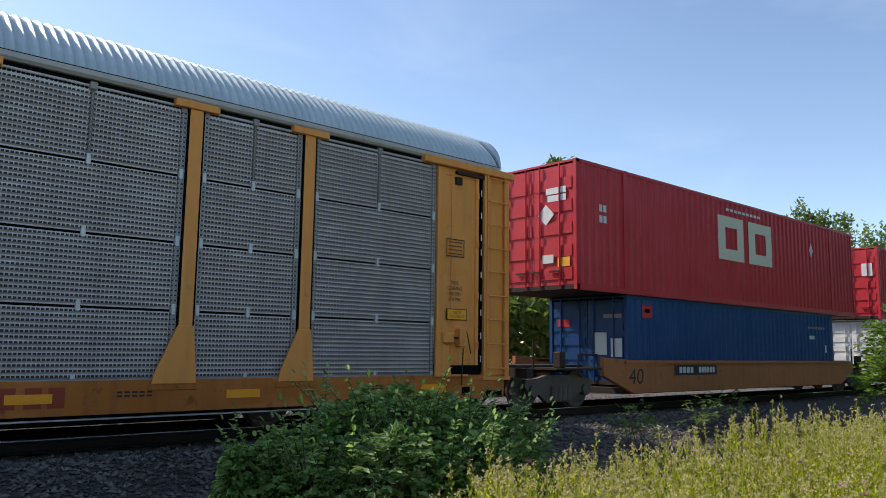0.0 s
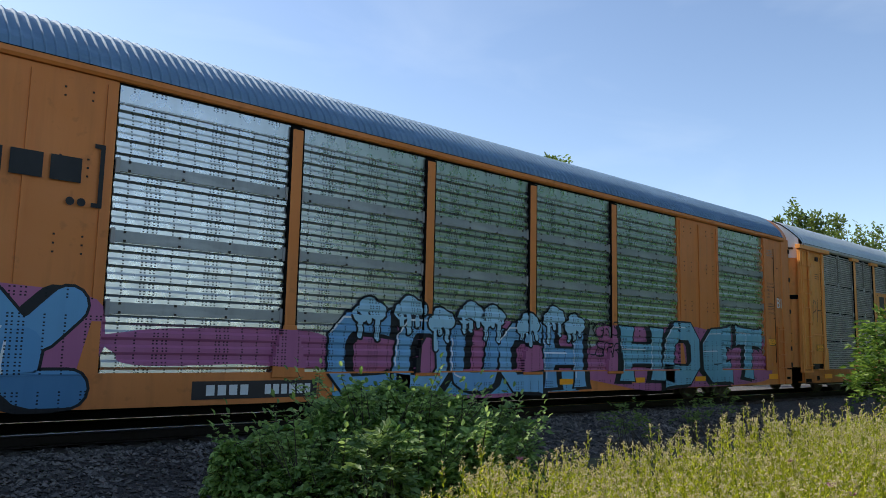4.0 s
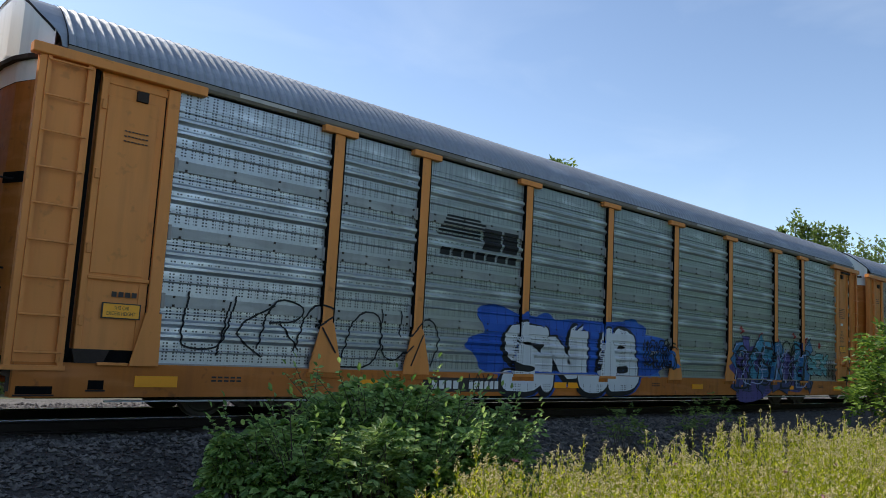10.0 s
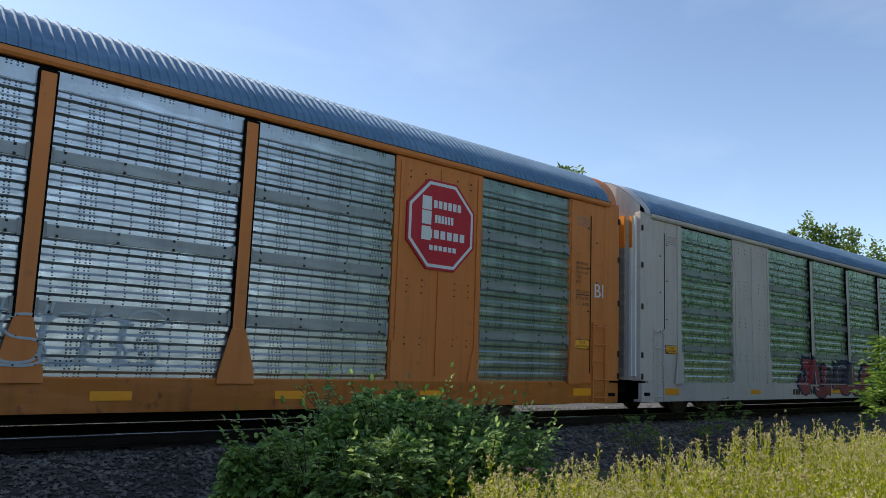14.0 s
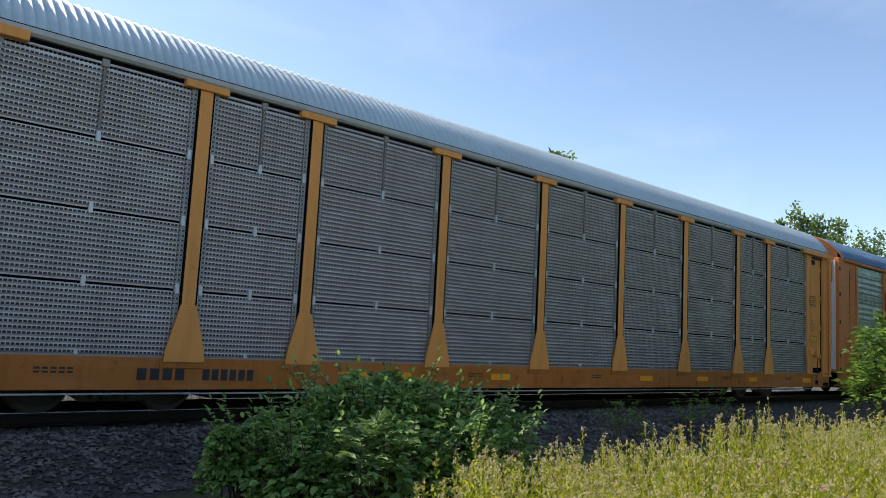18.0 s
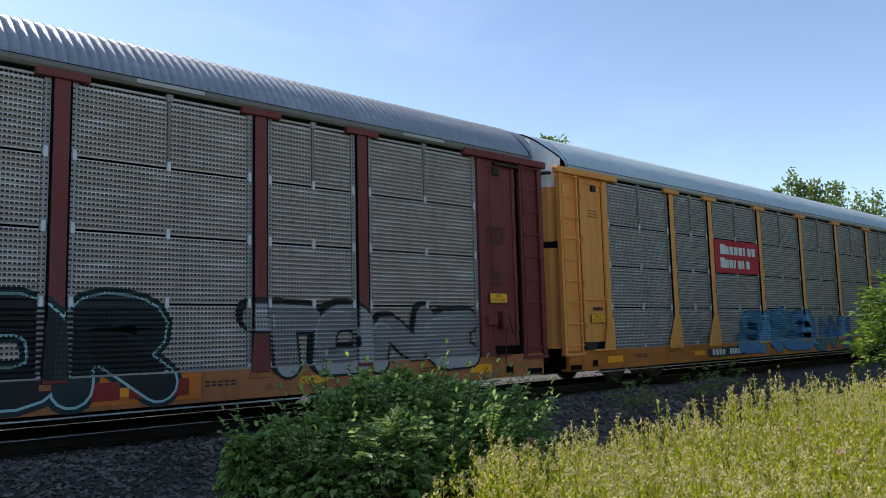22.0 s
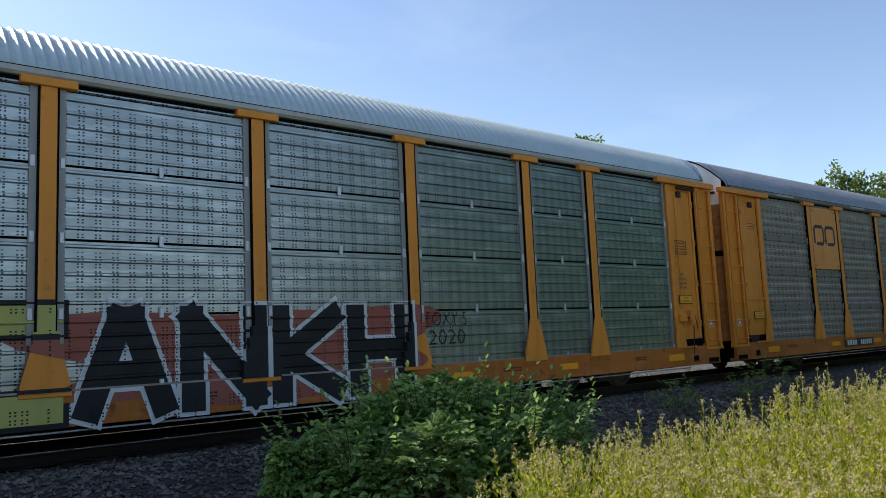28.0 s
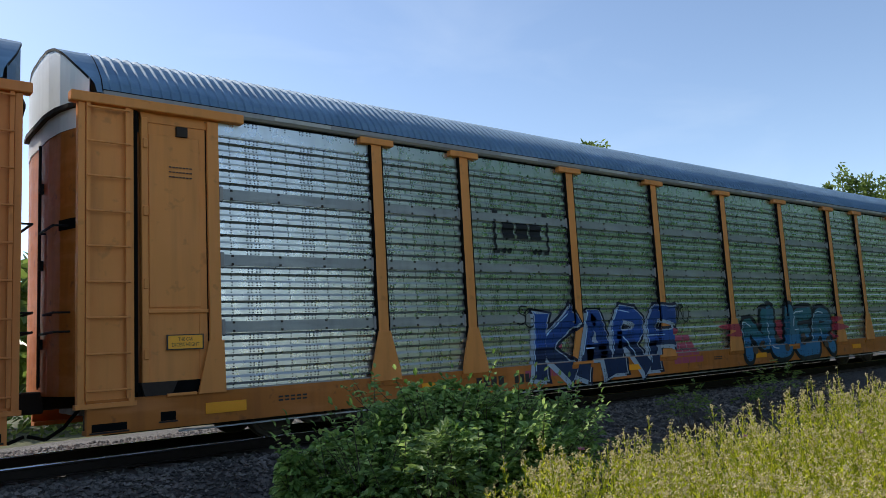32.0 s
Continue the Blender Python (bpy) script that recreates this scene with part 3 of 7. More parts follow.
        prism(bm, [(-wide, 0.76), (-wide, Z1 + 0.02), (wide, Z1 + 0.02), (wide, 0.76)], "y", -1.60, PANEL_Y + 0.02)
        return mesh_of(bm, M[frame_mat], bevel=0.012)
    def gusset_mesh():
        bm = bmesh.new()
        prism(bm, [(-wide - fl, 0.74), (-wide - fl * 0.9, 0.90), (-wide - 0.01, 1.55), (wide + 0.01, 1.55), (wide + fr * 0.9, 0.90), (wide + fr, 0.74)], "y", -1.625, -1.585)
        return mesh_of(bm, M[frame_mat], bevel=0.008)
    pm = cached(("post", wide, frame_mat), post_mesh)
    gm = cached(("gusset", wide, fl, fr, frame_mat), gusset_mesh)
    cm = box_mesh("cap", (-0.34, 0.34, -1.64, -1.52, Z1 + 0.01, Z1 + 0.12), frame_mat, 0.01)
    fp = box_mesh("footplate", (-wide - fl - 0.03, wide + fr + 0.03, -1.60, -1.575, 0.655, 0.745), sill, 0.006)
    # near-black box wider than the post, a painted shade line on both sides
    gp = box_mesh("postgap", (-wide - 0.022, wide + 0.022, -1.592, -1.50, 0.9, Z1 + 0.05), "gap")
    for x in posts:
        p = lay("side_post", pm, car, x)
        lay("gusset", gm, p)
        lay("post_gap_shade", gp, p)
        if kind == "A":
            lay("cap_plate", cm, p)
            lay("foot_plate", fp, p)
    stops = sorted(posts + (-DOOR, DOOR)) if kind == "A" else [-12.08, -9.36, -7.2, -4.35, -1.45, 1.45, 4.35, 7.2, 9.36, 12.08]
    boards = spec.get("boards", {})
    for i, (a, b) in enumerate(zip(stops, stops[1:])):
        a2, b2 = a + wide + 0.01, b - wide - 0.01
        if kind == "A" and i == 0:
            a2 = a + 0.015
        if kind == "A" and i == len(stops) - 2:
            b2 = b - 0.015
        if kind == "B" and (abs(a + 9.36) < 0.01 or abs(a - 7.2) < 0.01):
            bm = bmesh.new()
            box(bm, a, b, -1.56, -1.5, 0.80, 4.78)
            sh = part("side_sheet", bm, M[frame_mat], car, "flat riveted steel sheet")
            bm = bmesh.new()
            for x in (a + 0.12, (a + b) / 2, b - 0.12):
                box(bm, x - 0.03, x + 0.03, -1.59, -1.55, 0.9, 4.7)
            part("rib", bm, M[frame_mat], sh)
            rv = cached(("rivets", frame_mat), lambda: mesh_of(rivet_field(), M["iron"]))
            lay("rivets", rv, sh, (a + b) / 2, -1.562, 0)
            for x, sg in ((a + 0.02, 1), (b - 0.02, -1)):
                bm = bmesh.new()
                prism(bm, [(x, 0.8), (x + sg * 0.28, 0.8), (x + sg * 0.12, 1.5), (x, 1.5)], "y", -1.60, -1.558)
                part("gusset", bm, M[frame_mat], sh)
            continue
        if kind == "B":
            if i in (0, len(stops) - 2):
                a2, b2 = a + 0.02, b - 0.02
            elif abs(a + 7.2) < 0.01:
                a2 = a + 0.03
            elif abs(b - 7.2) < 0.01:
                b2 = b - 0.03
        w = b2 - a2
        if style not in BANDED:
            for x in (a2 + 0.055, b2 - 0.055):
                lay("edge_strip", box_mesh("strip", (-0.045, 0.045, -0.034, 0.0, 0.0, Z1 - Z0 + 0.05), "strip"), car, x, PANEL_Y, Z0)
        for r in range(ROWS):
            pn = lay("side_panel", panel_mesh(style, w, wall, r == ROWS - 1), car, (a2 + b2) / 2, PANEL_Y, Z0 + r * ROWH)
            if style in BANDED:
                bd = spec.get("band", "band")
                if r < ROWS - 1:
                    lay("joint_band", box_mesh("band", (-round(w, 2) / 2, round(w, 2) / 2, -0.032, 0.0, ROWH - BAND + 0.002, ROWH), bd), pn)
                    def bolts(w=round(w, 2)):
                        bm = bmesh.new()
                        for q in range(4):
                            for e in (0.018, BAND - 0.02):
                                x, z = -w / 2 + w * (0.07 + 0.287 * q), ROWH - e
                                box(bm, x - 0.016, x + 0.016, -0.046, -0.03, z - 0.016, z + 0.016)
                        return mesh_of(bm, M["iron"])
                    lay("band_bolts", cached(("bolts", round(w, 2)), bolts), pn)["kind"] = "stuff"
                    tab = box_mesh("tab", (-0.03, 0.03, -0.045, -0.03, ROWH - BAND - 0.03, ROWH + 0.03), "strip", 0.006)
                    for q in (-w / 2 + 0.03, w / 2 - 0.03):
                        lay("band_tab", tab, pn, q)
                else:
                    lay("head_strip", box_mesh("band", (-round(w, 2) / 2, round(w, 2) / 2, -0.012, 0.0, ROWH - BAND + 0.002, ROWH + 0.075), wall), pn)
            else:
                cl = box_mesh("clip", (-0.03, 0.03, -0.05, -0.01, -0.075, 0.075), "clip", 0.008)
                if r == ROWS - 1 and style == "fine" and w > 1.5:
                    lay("centre_strap", box_mesh("strap", (-0.022, 0.022, -0.036, 0.0, 0.08, ROWH + 0.05), "eave_dark"), pn)
                    lay("strap_bracket", box_mesh("bracket", (-0.05, 0.05, -0.06, 0.0, ROWH - 0.02, ROWH + 0.09), "strip", 0.01), pn)
                for q in (-w / 2 + 0.06, 0.0, w / 2 - 0.06):
                    lay("clip", cl, pn, q, 0, 0.0)
        bg = i
        if bg in boards:
            boards[bg](car, a2, b2)
    # door sections at both corners of the near side
    for s in (-1, 1):
        if kind == "A":
            corner_a(car, s, frame_mat, k, 1.0 + 0.28 * reach)
        else:
            corner_b(car, s, frame_mat, k)
    # reflectors and number board on the sill
    rl = box_mesh("refl", (-0.27, 0.27, -0.012, 0.0, -0.06, 0.06), "reflector")
    nx = spec.get("number", -4.9)
    for x in (-8.2, -5.2, -2.6, 2.6, 5.3, 8.2):
        if abs(x - nx) < 1.35:
            x += 2.0
        lay("reflector", rl, car, x, -1.582, 0.58)
    if k in (5, 7, 12):
        line_of_bars(car, nx - 0.5, 0.57, 0.72, 0.16, "letter_black", -1.583, 4)
        line_of_bars(car, nx + 0.52, 0.57, 0.85, 0.16, "letter_black", -1.583, 6)
        line_of_bars(car, nx + 3.0, 0.60, 0.8, 0.05, "letter_black", -1.583, 5)
        return car
    nb = lay("number_board", box_mesh("nb", (-1.05, 1.05, -0.006, 0.0, -0.13, 0.13), "letter_black"), car, nx, -1.582, 0.57, "black lettering board")
    line_of_bars(nb, -0.5, 0, 0.72, 0.15, "letter_white", -0.007, 4)
    line_of_bars(nb, 0.52, 0, 0.85, 0.15, "letter_white", -0.007, 6)
    line_of_bars(car, nx + 3.0, 0.60, 0.8, 0.05, "letter_black", -1.583, 5)
    return car


def rivet_field():
    bm = bmesh.new()
    for x in (-0.75, -0.4, 0.4, 0.75):
        for z in np.arange(1.1, 4.6, 0.115):
            if (int(z * 3) % 3) == 1:
                box(bm, x - 0.012, x + 0.012, -0.012, 0.0, z - 0.012, z + 0.012)
    return bm


def corner_a(car, s, mat, k, wx=1.0):
    """Open-ended wagon: a flat sliding door sheet in its jamb, then a ladder column at the corner."""
    def X(a, b):
        a, b = ((12 + (q - 12) * wx if q > 12.2 else q) for q in (a, b))
        return (min(s * a, s * b), max(s * a, s * b))
    rx = 12 + 1.21 * wx
    d = part("corner_door", box(bmesh.new(), *X(12.0, 12.86), -1.54, -1.47, 0.98, 4.70), M[mat], car, "flat corner door sheet")
    part("jamb", box(bmesh.new(), *X(12.0, 12.17), -1.6, -1.53, 0.80, 4.68), M[mat], d, bevel=0.006)
    part("edge_fold", box(bmesh.new(), *X(12.79, 12.86), -1.572, -1.53, 0.98, 4.62), M[mat], d, bevel=0.008)
    part("top_fold", box(bmesh.new(), *X(12.17, 12.86), -1.556, -1.53, 4.56, 4.66), M[mat], d)
    # near-black strips paint the shade along the jamb and under the door
    part("jamb_shade_line", box(bmesh.new(), *X(12.17, 12.185), -1.546, -1.53, 0.98, 4.68), M["gap"], d)
    part("door_sill_gap_shade", box(bmesh.new(), *X(12.2, 12.9), -1.53, -1.46, 0.80, 0.98), M["gap"], d)
    if s < 0:
        part("upper_sheet", box(bmesh.new(), *X(12.22, 12.78), -1.556, -1.53, 1.98, 4.40), M[mat], d, bevel=0.006)
        part("drip_ledge", box(bmesh.new(), *X(12.18, 12.80), -1.585, -1.53, 1.90, 1.95), M[mat], d, bevel=0.008)
        part("lower_bead", box(bmesh.new(), *X(12.20, 12.24), -1.556, -1.53, 0.98, 1.88), M[mat], d)
        part("door_foot", prism(bmesh.new(), [(s * (12 + 0.56 * wx), 0.80), (s * (12 + 0.50 * wx), 0.98), (s * (12 + 0.88 * wx), 0.98), (s * (12 + 0.84 * wx), 0.80)], "y", -1.60, -1.50), M["iron"], d)
    else:
        part("upper_sheet", box(bmesh.new(), *X(12.30, 12.72), -1.552, -1.53, 1.0, 4.5), M[mat], d, bevel=0.006)
    part("gusset", prism(bmesh.new(), [(s * 11.96, 0.78), (s * 11.98, 1.5), (s * 12.2, 1.5), (s * 12.36, 0.78)], "y", -1.63, -1.595), M[mat], d)
    part("header", box(bmesh.new(), *X(11.62, 13.58), -1.66, -1.5, 4.70, 4.84), M[mat], d, bevel=0.012)
    latch = box(bmesh.new(), *X(12.36, 12.48), -1.60, -1.54, 4.40, 4.54)
    if s > 0:
        box(latch, *X(12.36, 12.92), -1.63, -1.56, 4.60, 4.66)
    part("door_latch", latch, M["iron"], car, "dark latch under the door header")
    c = part("ladder_column", box(bmesh.new(), *X(12.95, 13.5), -1.56, -1.5, 0.75, 4.7), M[mat], car)
    for a, b in ((13.43, 13.5), (12.95, 13.01)):
        part("flange", box(bmesh.new(), *X(a, b), -1.61, -1.56, 0.75, 4.7), M[mat], c, bevel=0.006)
    part("foot_plate", box(bmesh.new(), *X(12.93, 13.52), -1.62, -1.5, 0.70, 0.76), M[mat], c)
    part("slot", box(bmesh.new(), *X(12.90, 12.935), -1.568, -1.46, 0.86, 4.7), M["gap"], car)
    bit = box_mesh("slotbit", (-0.012, 0.012, -0.006, 0.0, -0.06, 0.06), "white")
    for i in range(9 if s > 0 and k in (1, 3, 4) else 0):
        lay("seal_bit", bit, c, s * (12 + 0.905 * wx), -1.572, 1.1 + 0.39 * i + 0.05 * (i % 3))
    hinge = box_mesh("hinge", (-0.035, 0.035, -0.03, 0.0, -0.07, 0.07), mat, 0.01)
    for z in (1.35, 2.3, 3.3, 4.25):
        lay("hinge", hinge, d, s * (12 + 0.82 * wx), -1.572, z)
    if k in (10, 11):
        lay("sign_disc", box_mesh("discplate", (-0.09, 0.09, -0.003, 0.0, -0.09, 0.09), "white"), c, s * rx, -1.566, 1.32)
        ring = bmesh.new()
        for i in range(16):
            u, v = 2 * math.pi * i / 16, 2 * math.pi * (i + 1) / 16
            solid(ring, [(q * math.cos(w), 0, q * math.sin(w)) for q, w in ((0.08, u), (0.08, v), (0.055, v), (0.055, u))], [(0, 1, 2, 3)])
        rg = part("sign_ring", ring, M["red_board"], c)
        rg.location = (s * rx, -1.5705, 1.32)
    ladder(car, s * rx, -1.62, 0.8, 4.72, 0.5, mat, 9)
    # pockets cut into the sill's end and the step under them
    for a, b, z0, z1 in ((13.02, 13.36, 0.40, 0.50), (12.52, 12.68, 0.46, 0.58)):
        part("sill_pocket", box(bmesh.new(), *X(a, b), -1.584, -1.57, z0, z1), M["gap"], car)
        part("pocket_lip", box(bmesh.new(), *X(a - 0.02, b + 0.02), -1.592, -1.57, z0 - 0.025, z0 - 0.003), M["iron"], car)
    part("sill_cap", box(bmesh.new(), *X(12.3, 12.62), -1.62, -1.56, 0.775, 0.815), M[mat], car, bevel=0.006)
    lay("reflector", box_mesh("reflend", (-0.30, 0.30, -0.012, 0.0, -0.075, 0.075), "reflector"), car, s * 11.95, -1.583, 0.57)
    if s > 0:
        bm = box(bmesh.new(), 12.1, 12.36, -1.70, -1.54, 1.38, 1.58)
        box(bm, 12.5, 12.66, -1.72, -1.54, 1.32, 1.66)
        brake = part("brake_box", bm, M[mat], car, bevel=0.02)
        bm = rod(bmesh.new(), (12.58, -1.7, 1.3), (12.58, -1.66, 0.62), 0.012)
        rod(bm, (12.7, -1.66, 1.62), (12.84, -1.64, 1.2), 0.010)
        rod(bm, (12.36, -1.64, 1.48), (12.5, -1.64, 1.48), 0.022)
        part("brake_chain", bm, M["iron"], brake)
        part("card_frame", frame_of_bars(12.24, 12.70, -1.575, 3.0, 3.34), M["letter_black"], car)
        for i in range(4):
            line_of_bars(car, 12.47, 3.06 + i * 0.072, 0.36, 0.020, "letter_black", -1.572, 5)
        lay("sticker", box_mesh("sticker", (-0.10, 0.10, -0.004, 0.0, -0.045, 0.045), "white"), d, 12.47, -1.573, 2.78) if k == 4 else None
    else:
        for z in (3.95, 3.88, 3.81):
            line_of_bars(car, -12.56, z, 0.34, 0.016, "letter_black", -1.572, 7)
        line_of_bars(car, -12.5, 1.72, 0.36, 0.07, "letter_black", -1.572, 4) if k in (4, 8, 9) else None
    height_plate(car, s * 12.52, -1.572, 1.5 if s < 0 else 1.92)


def height_plate(car, x, y, z):
    b = lay("warning_plate", box_mesh("warn", (-0.26, 0.26, -0.008, 0, -0.105, 0.105), "letter_black"), car, x, y, z)
    lay("face", box_mesh("warnf", (-0.24, 0.24, -0.004, 0, -0.09, 0.09), "label_yellow"), b, 0, -0.008, 0)
    PLATES.append(b)


PLATES = []       # amber height plates, lettered once the type is set


def frame_of_bars(x0, x1, y, z0, z1, t=0.018):
    bm = bmesh.new()
    box(bm, x0, x1, y - 0.004, y, z0, z0 + t)
    box(bm, x0, x1, y - 0.004, y, z1 - t, z1)
    box(bm, x0, x0 + t, y - 0.004, y, z0 + t, z1 - t)
    box(bm, x1 - t, x1, y - 0.004, y, z0 + t, z1 - t)
    return bm


def corner_b(car, s, mat, k):
    """Sealed wagon: flat sheet up to a rounded end post, short ladder low down."""
    def X(a, b):
        return (min(s * a, s * b), max(s * a, s * b))
    d = part("corner_sheet", box(bmesh.new(), *X(12.06, 13.5), -1.56, -1.48, 0.80, 4.78), M[mat], car, "flat corner sheet of the end section")
    part("stile", box(bmesh.new(), *X(12.08, 12.24), -1.6, -1.55, 0.84, 4.76), M[mat], d)
    part("end_post", box(bmesh.new(), *X(13.3, 13.84), -1.585, -1.3, 0.84, 4.9), M[mat], d, bevel=0.02)
    part("seam", box(bmesh.new(), *X(12.78, 12.81), -1.566, -1.55, 1.0, 4.5), M["gap"], d)
    part("gusset", prism(bmesh.new(), [(s * 12.0, 0.78), (s * 12.04, 1.55), (s * 12.24, 1.55), (s * 12.4, 0.78)], "y", -1.63, -1.595), M[mat], d)
    ladder(car, s * 13.1, -1.6, 0.36, 2.1, 0.44, mat, 5)
    part("door_edge", box(bmesh.new(), *X(13.84, 13.9), -1.46, -1.3, 0.95, 4.8), M["white"], d, "white door edge strip")
    for i in range(4):
        line_of_bars(car, s * 12.5, 4.42 - 0.055 * i, 0.46, 0.018, "letter_grey", -1.565, 6)
    for z in (1.25, 2.05, 3.0, 3.9):
        lay("bolt", box_mesh("bolt", (-0.016, 0.016, -0.046, -0.03, -0.016, 0.016), "iron"), d, s * 13.0, -1.54, z)
        lay("bolt", box_mesh("bolt", (-0.016, 0.016, -0.046, -0.03, -0.016, 0.016), "iron"), d, s * 12.7, -1.54, z + 0.3)
    for z in (0.95, 1.45, 2.6, 3.6, 4.5):
        lay("hinge", box_mesh("hinge", (-0.035, 0.035, -0.03, 0.0, -0.07, 0.07), "iron", 0.01), d, s * 13.80, -1.585, z)
    lay("reflector", box_mesh("reflend", (-0.30, 0.30, -0.012, 0.0, -0.075, 0.075), "reflector"), car, s * 12.5, -1.583, 0.60)
    part("sill_pocket", box(bmesh.new(), *X(13.45, 13.7), -1.584, -1.57, 0.50, 0.58), M["gap"], d)
    height_plate(car, s * 12.5, -1.565, 1.62)


CARS = {
    1: dict(number=-8.6, sill="dirty", frame="yellow", panel="galv_fine", roof="roof_pale", style="fine", kind="A", flare=(0.34, 0.08), reach=1, cen=-13.7, label="yellow autorack wagon with grey perforated panels and pale roof"),
    2: dict(number=-4.85, frame="orange", panel="galv", roof="roof_blue", style="coarse", kind="B", cen=-13.78, label="orange autorack wagon with silver panels and blue graffiti"),
    3: dict(number=-5.9, frame="tan", panel="galv_dull", roof="roof_grey", style="flat", kind="A", band="band_dull", sill="dirty", reach=0.25, cen=-13.85, label="yellow autorack wagon with brownish panels and navy graffiti"),
    4: dict(number=-6.0, frame="tan", panel="galv_mid", roof="roof_grey", sill="dirty", reach=0.9, style="field", kind="A", cen=-13.97, label="yellow autorack wagon with silver panels and white graffiti"),
    5: dict(number=-5.0, frame="sand", panel="galv", roof="roof_blue", style="coarse", kind="B", cen=-13.93, label="pale grey autorack wagon with silver panels and blue roof"),
    6: dict(number=-4.8, sill="dirty", frame="orange", panel="galv_dim", roof="roof_blue", style="coarse", kind="B", cen=-13.98, label="orange autorack wagon with two red octagon signs"),
    7: dict(number=-9.0, sill="dirty", frame="yellow", panel="galv_fine", roof="roof_pale", style="fine", kind="A", reach=1, cen=-14.06, label="yellow autorack wagon with clean grey perforated panels"),
    8: dict(number=-6.7, sill="dirty", frame="yellow", panel="galv_fine", roof="roof_pale", style="fine", kind="A", flare=(0.34, 0.08), reach=0.6, cen=-14.08, label="yellow autorack wagon with a red board and pale blue graffiti"),
    9: dict(number=-6.2, frame="maroon", panel="galv_fine_worn", roof="roof_grey", style="fine", kind="A", reach=1, flare=(0.05, 0.05), sill="brown", cen=-13.85, label="maroon autorack wagon with worn grey panels and graffiti"),
    10: dict(number=-6.6, frame="amber", panel="galv_dull", roof="roof_grey", style="flat", kind="A", band="band_dull", sill="dirty", reach=1, cen=-13.68, label="yellow autorack wagon with dark brownish panels and logo board"),
    11: dict(number=-7.2, frame="amber", panel="galv_seam", roof="roof_pale", style="seam", kind="A", sill="dirty", reach=1, cen=-13.6, label="yellow autorack wagon with shield board and block graffiti"),
    12: dict(number=-6.4, frame="tan", panel="galv", roof="roof_blue", style="coarse", kind="A", sill="dirty", reach=1, cen=-13.46, label="yellow autorack wagon with bright silver panels and blue graffiti"),
    13: dict(reach=1, frame="orange", panel="galv", roof="roof_blue", style="coarse", kind="A", cen=-13.45, label="orange autorack wagon following at the tail of the view"),
}
X_REF = -16.295
WAGON = {}
for _k, _spec in CARS.items():
    WAGON[_k] = autorack(_k, _spec, X_REF + _spec["cen"] - PITCH * (_k - 2))

# ---- ground, track ----
def ground_z(x, y):
    """Height of the ground: verge, ballast shoulder, far side."""
    n = 0.05 * noise.noise((x * 0.35, y * 0.35, 0.0)) + 0.02 * noise.noise((x * 1.3, y * 1.3, 3.0))
    if y < 8.2:
        return -0.52 + n
    if y < 10.4:
        f = (y - 8.2) / 2.2
        return -0.52 + 0.30 * (3 * f * f - 2 * f ** 3) + n * 0.5
    if y < 14.1:
        return -0.21 + n * 0.25
    if y < 16.5:
        f = (y - 14.1) / 2.4
        return -0.21 - 0.10 * f + n * 0.5
    return -0.31 - min(1.0, (y - 16.5) / 12) * 0.3 + n


def gravel_material(name, a, b, scale, gritty):
    n = Nodes(name, 0.85)
    v = n.t.nodes.new("ShaderNodeTexVoronoi")
    v.inputs["Scale"].default_value = scale
    n.put(n.tc.outputs["Object"], v.inputs["Vector"])
    w = n.t.nodes.new("ShaderNodeSeparateColor")
    n.put(v.outputs["Color"], w.inputs[0])
    c = n.mix(w.outputs[0], a, b)
    c = n.mix(n.math("MULTIPLY", n.ramp(n.noise(0.8, 4), 0.35, 0.7), 0.5), c, tuple(q * 0.55 for q in a))
    n.bump(v.outputs["Distance"], gritty, 0.03)
    return n.color(c)


def soil_material():
    n = Nodes("verge_soil", 0.95)
    c = n.mix(n.ramp(n.noise(3.0, 6), 0.3, 0.7), (0.055, 0.06, 0.025), (0.11, 0.12, 0.04))
    c = n.mix(n.math("MULTIPLY", n.ramp(n.noise(30, 4), 0.4, 0.8), 0.6), c, (0.07, 0.05, 0.03))
    n.bump(n.noise(25, 6), 0.6, 0.05)
    return n.color(c)


M["soil"] = soil_material()
# two gravel tones: a darker pair for the near shoulder, a lighter one beyond
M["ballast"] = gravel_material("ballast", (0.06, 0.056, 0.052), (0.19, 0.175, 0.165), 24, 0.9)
M["ballast_dark"] = gravel_material("ballast_dark", (0.03, 0.026, 0.022), (0.10, 0.085, 0.072), 24, 0.9)
M["stone"] = gravel_material("ballast_stone", (0.07, 0.065, 0.06), (0.28, 0.26, 0.24), 9, 0.3)
M["stone_dark"] = gravel_material("ballast_stone_dark", (0.04, 0.035, 0.03), (0.26, 0.22, 0.185), 9, 0.3)


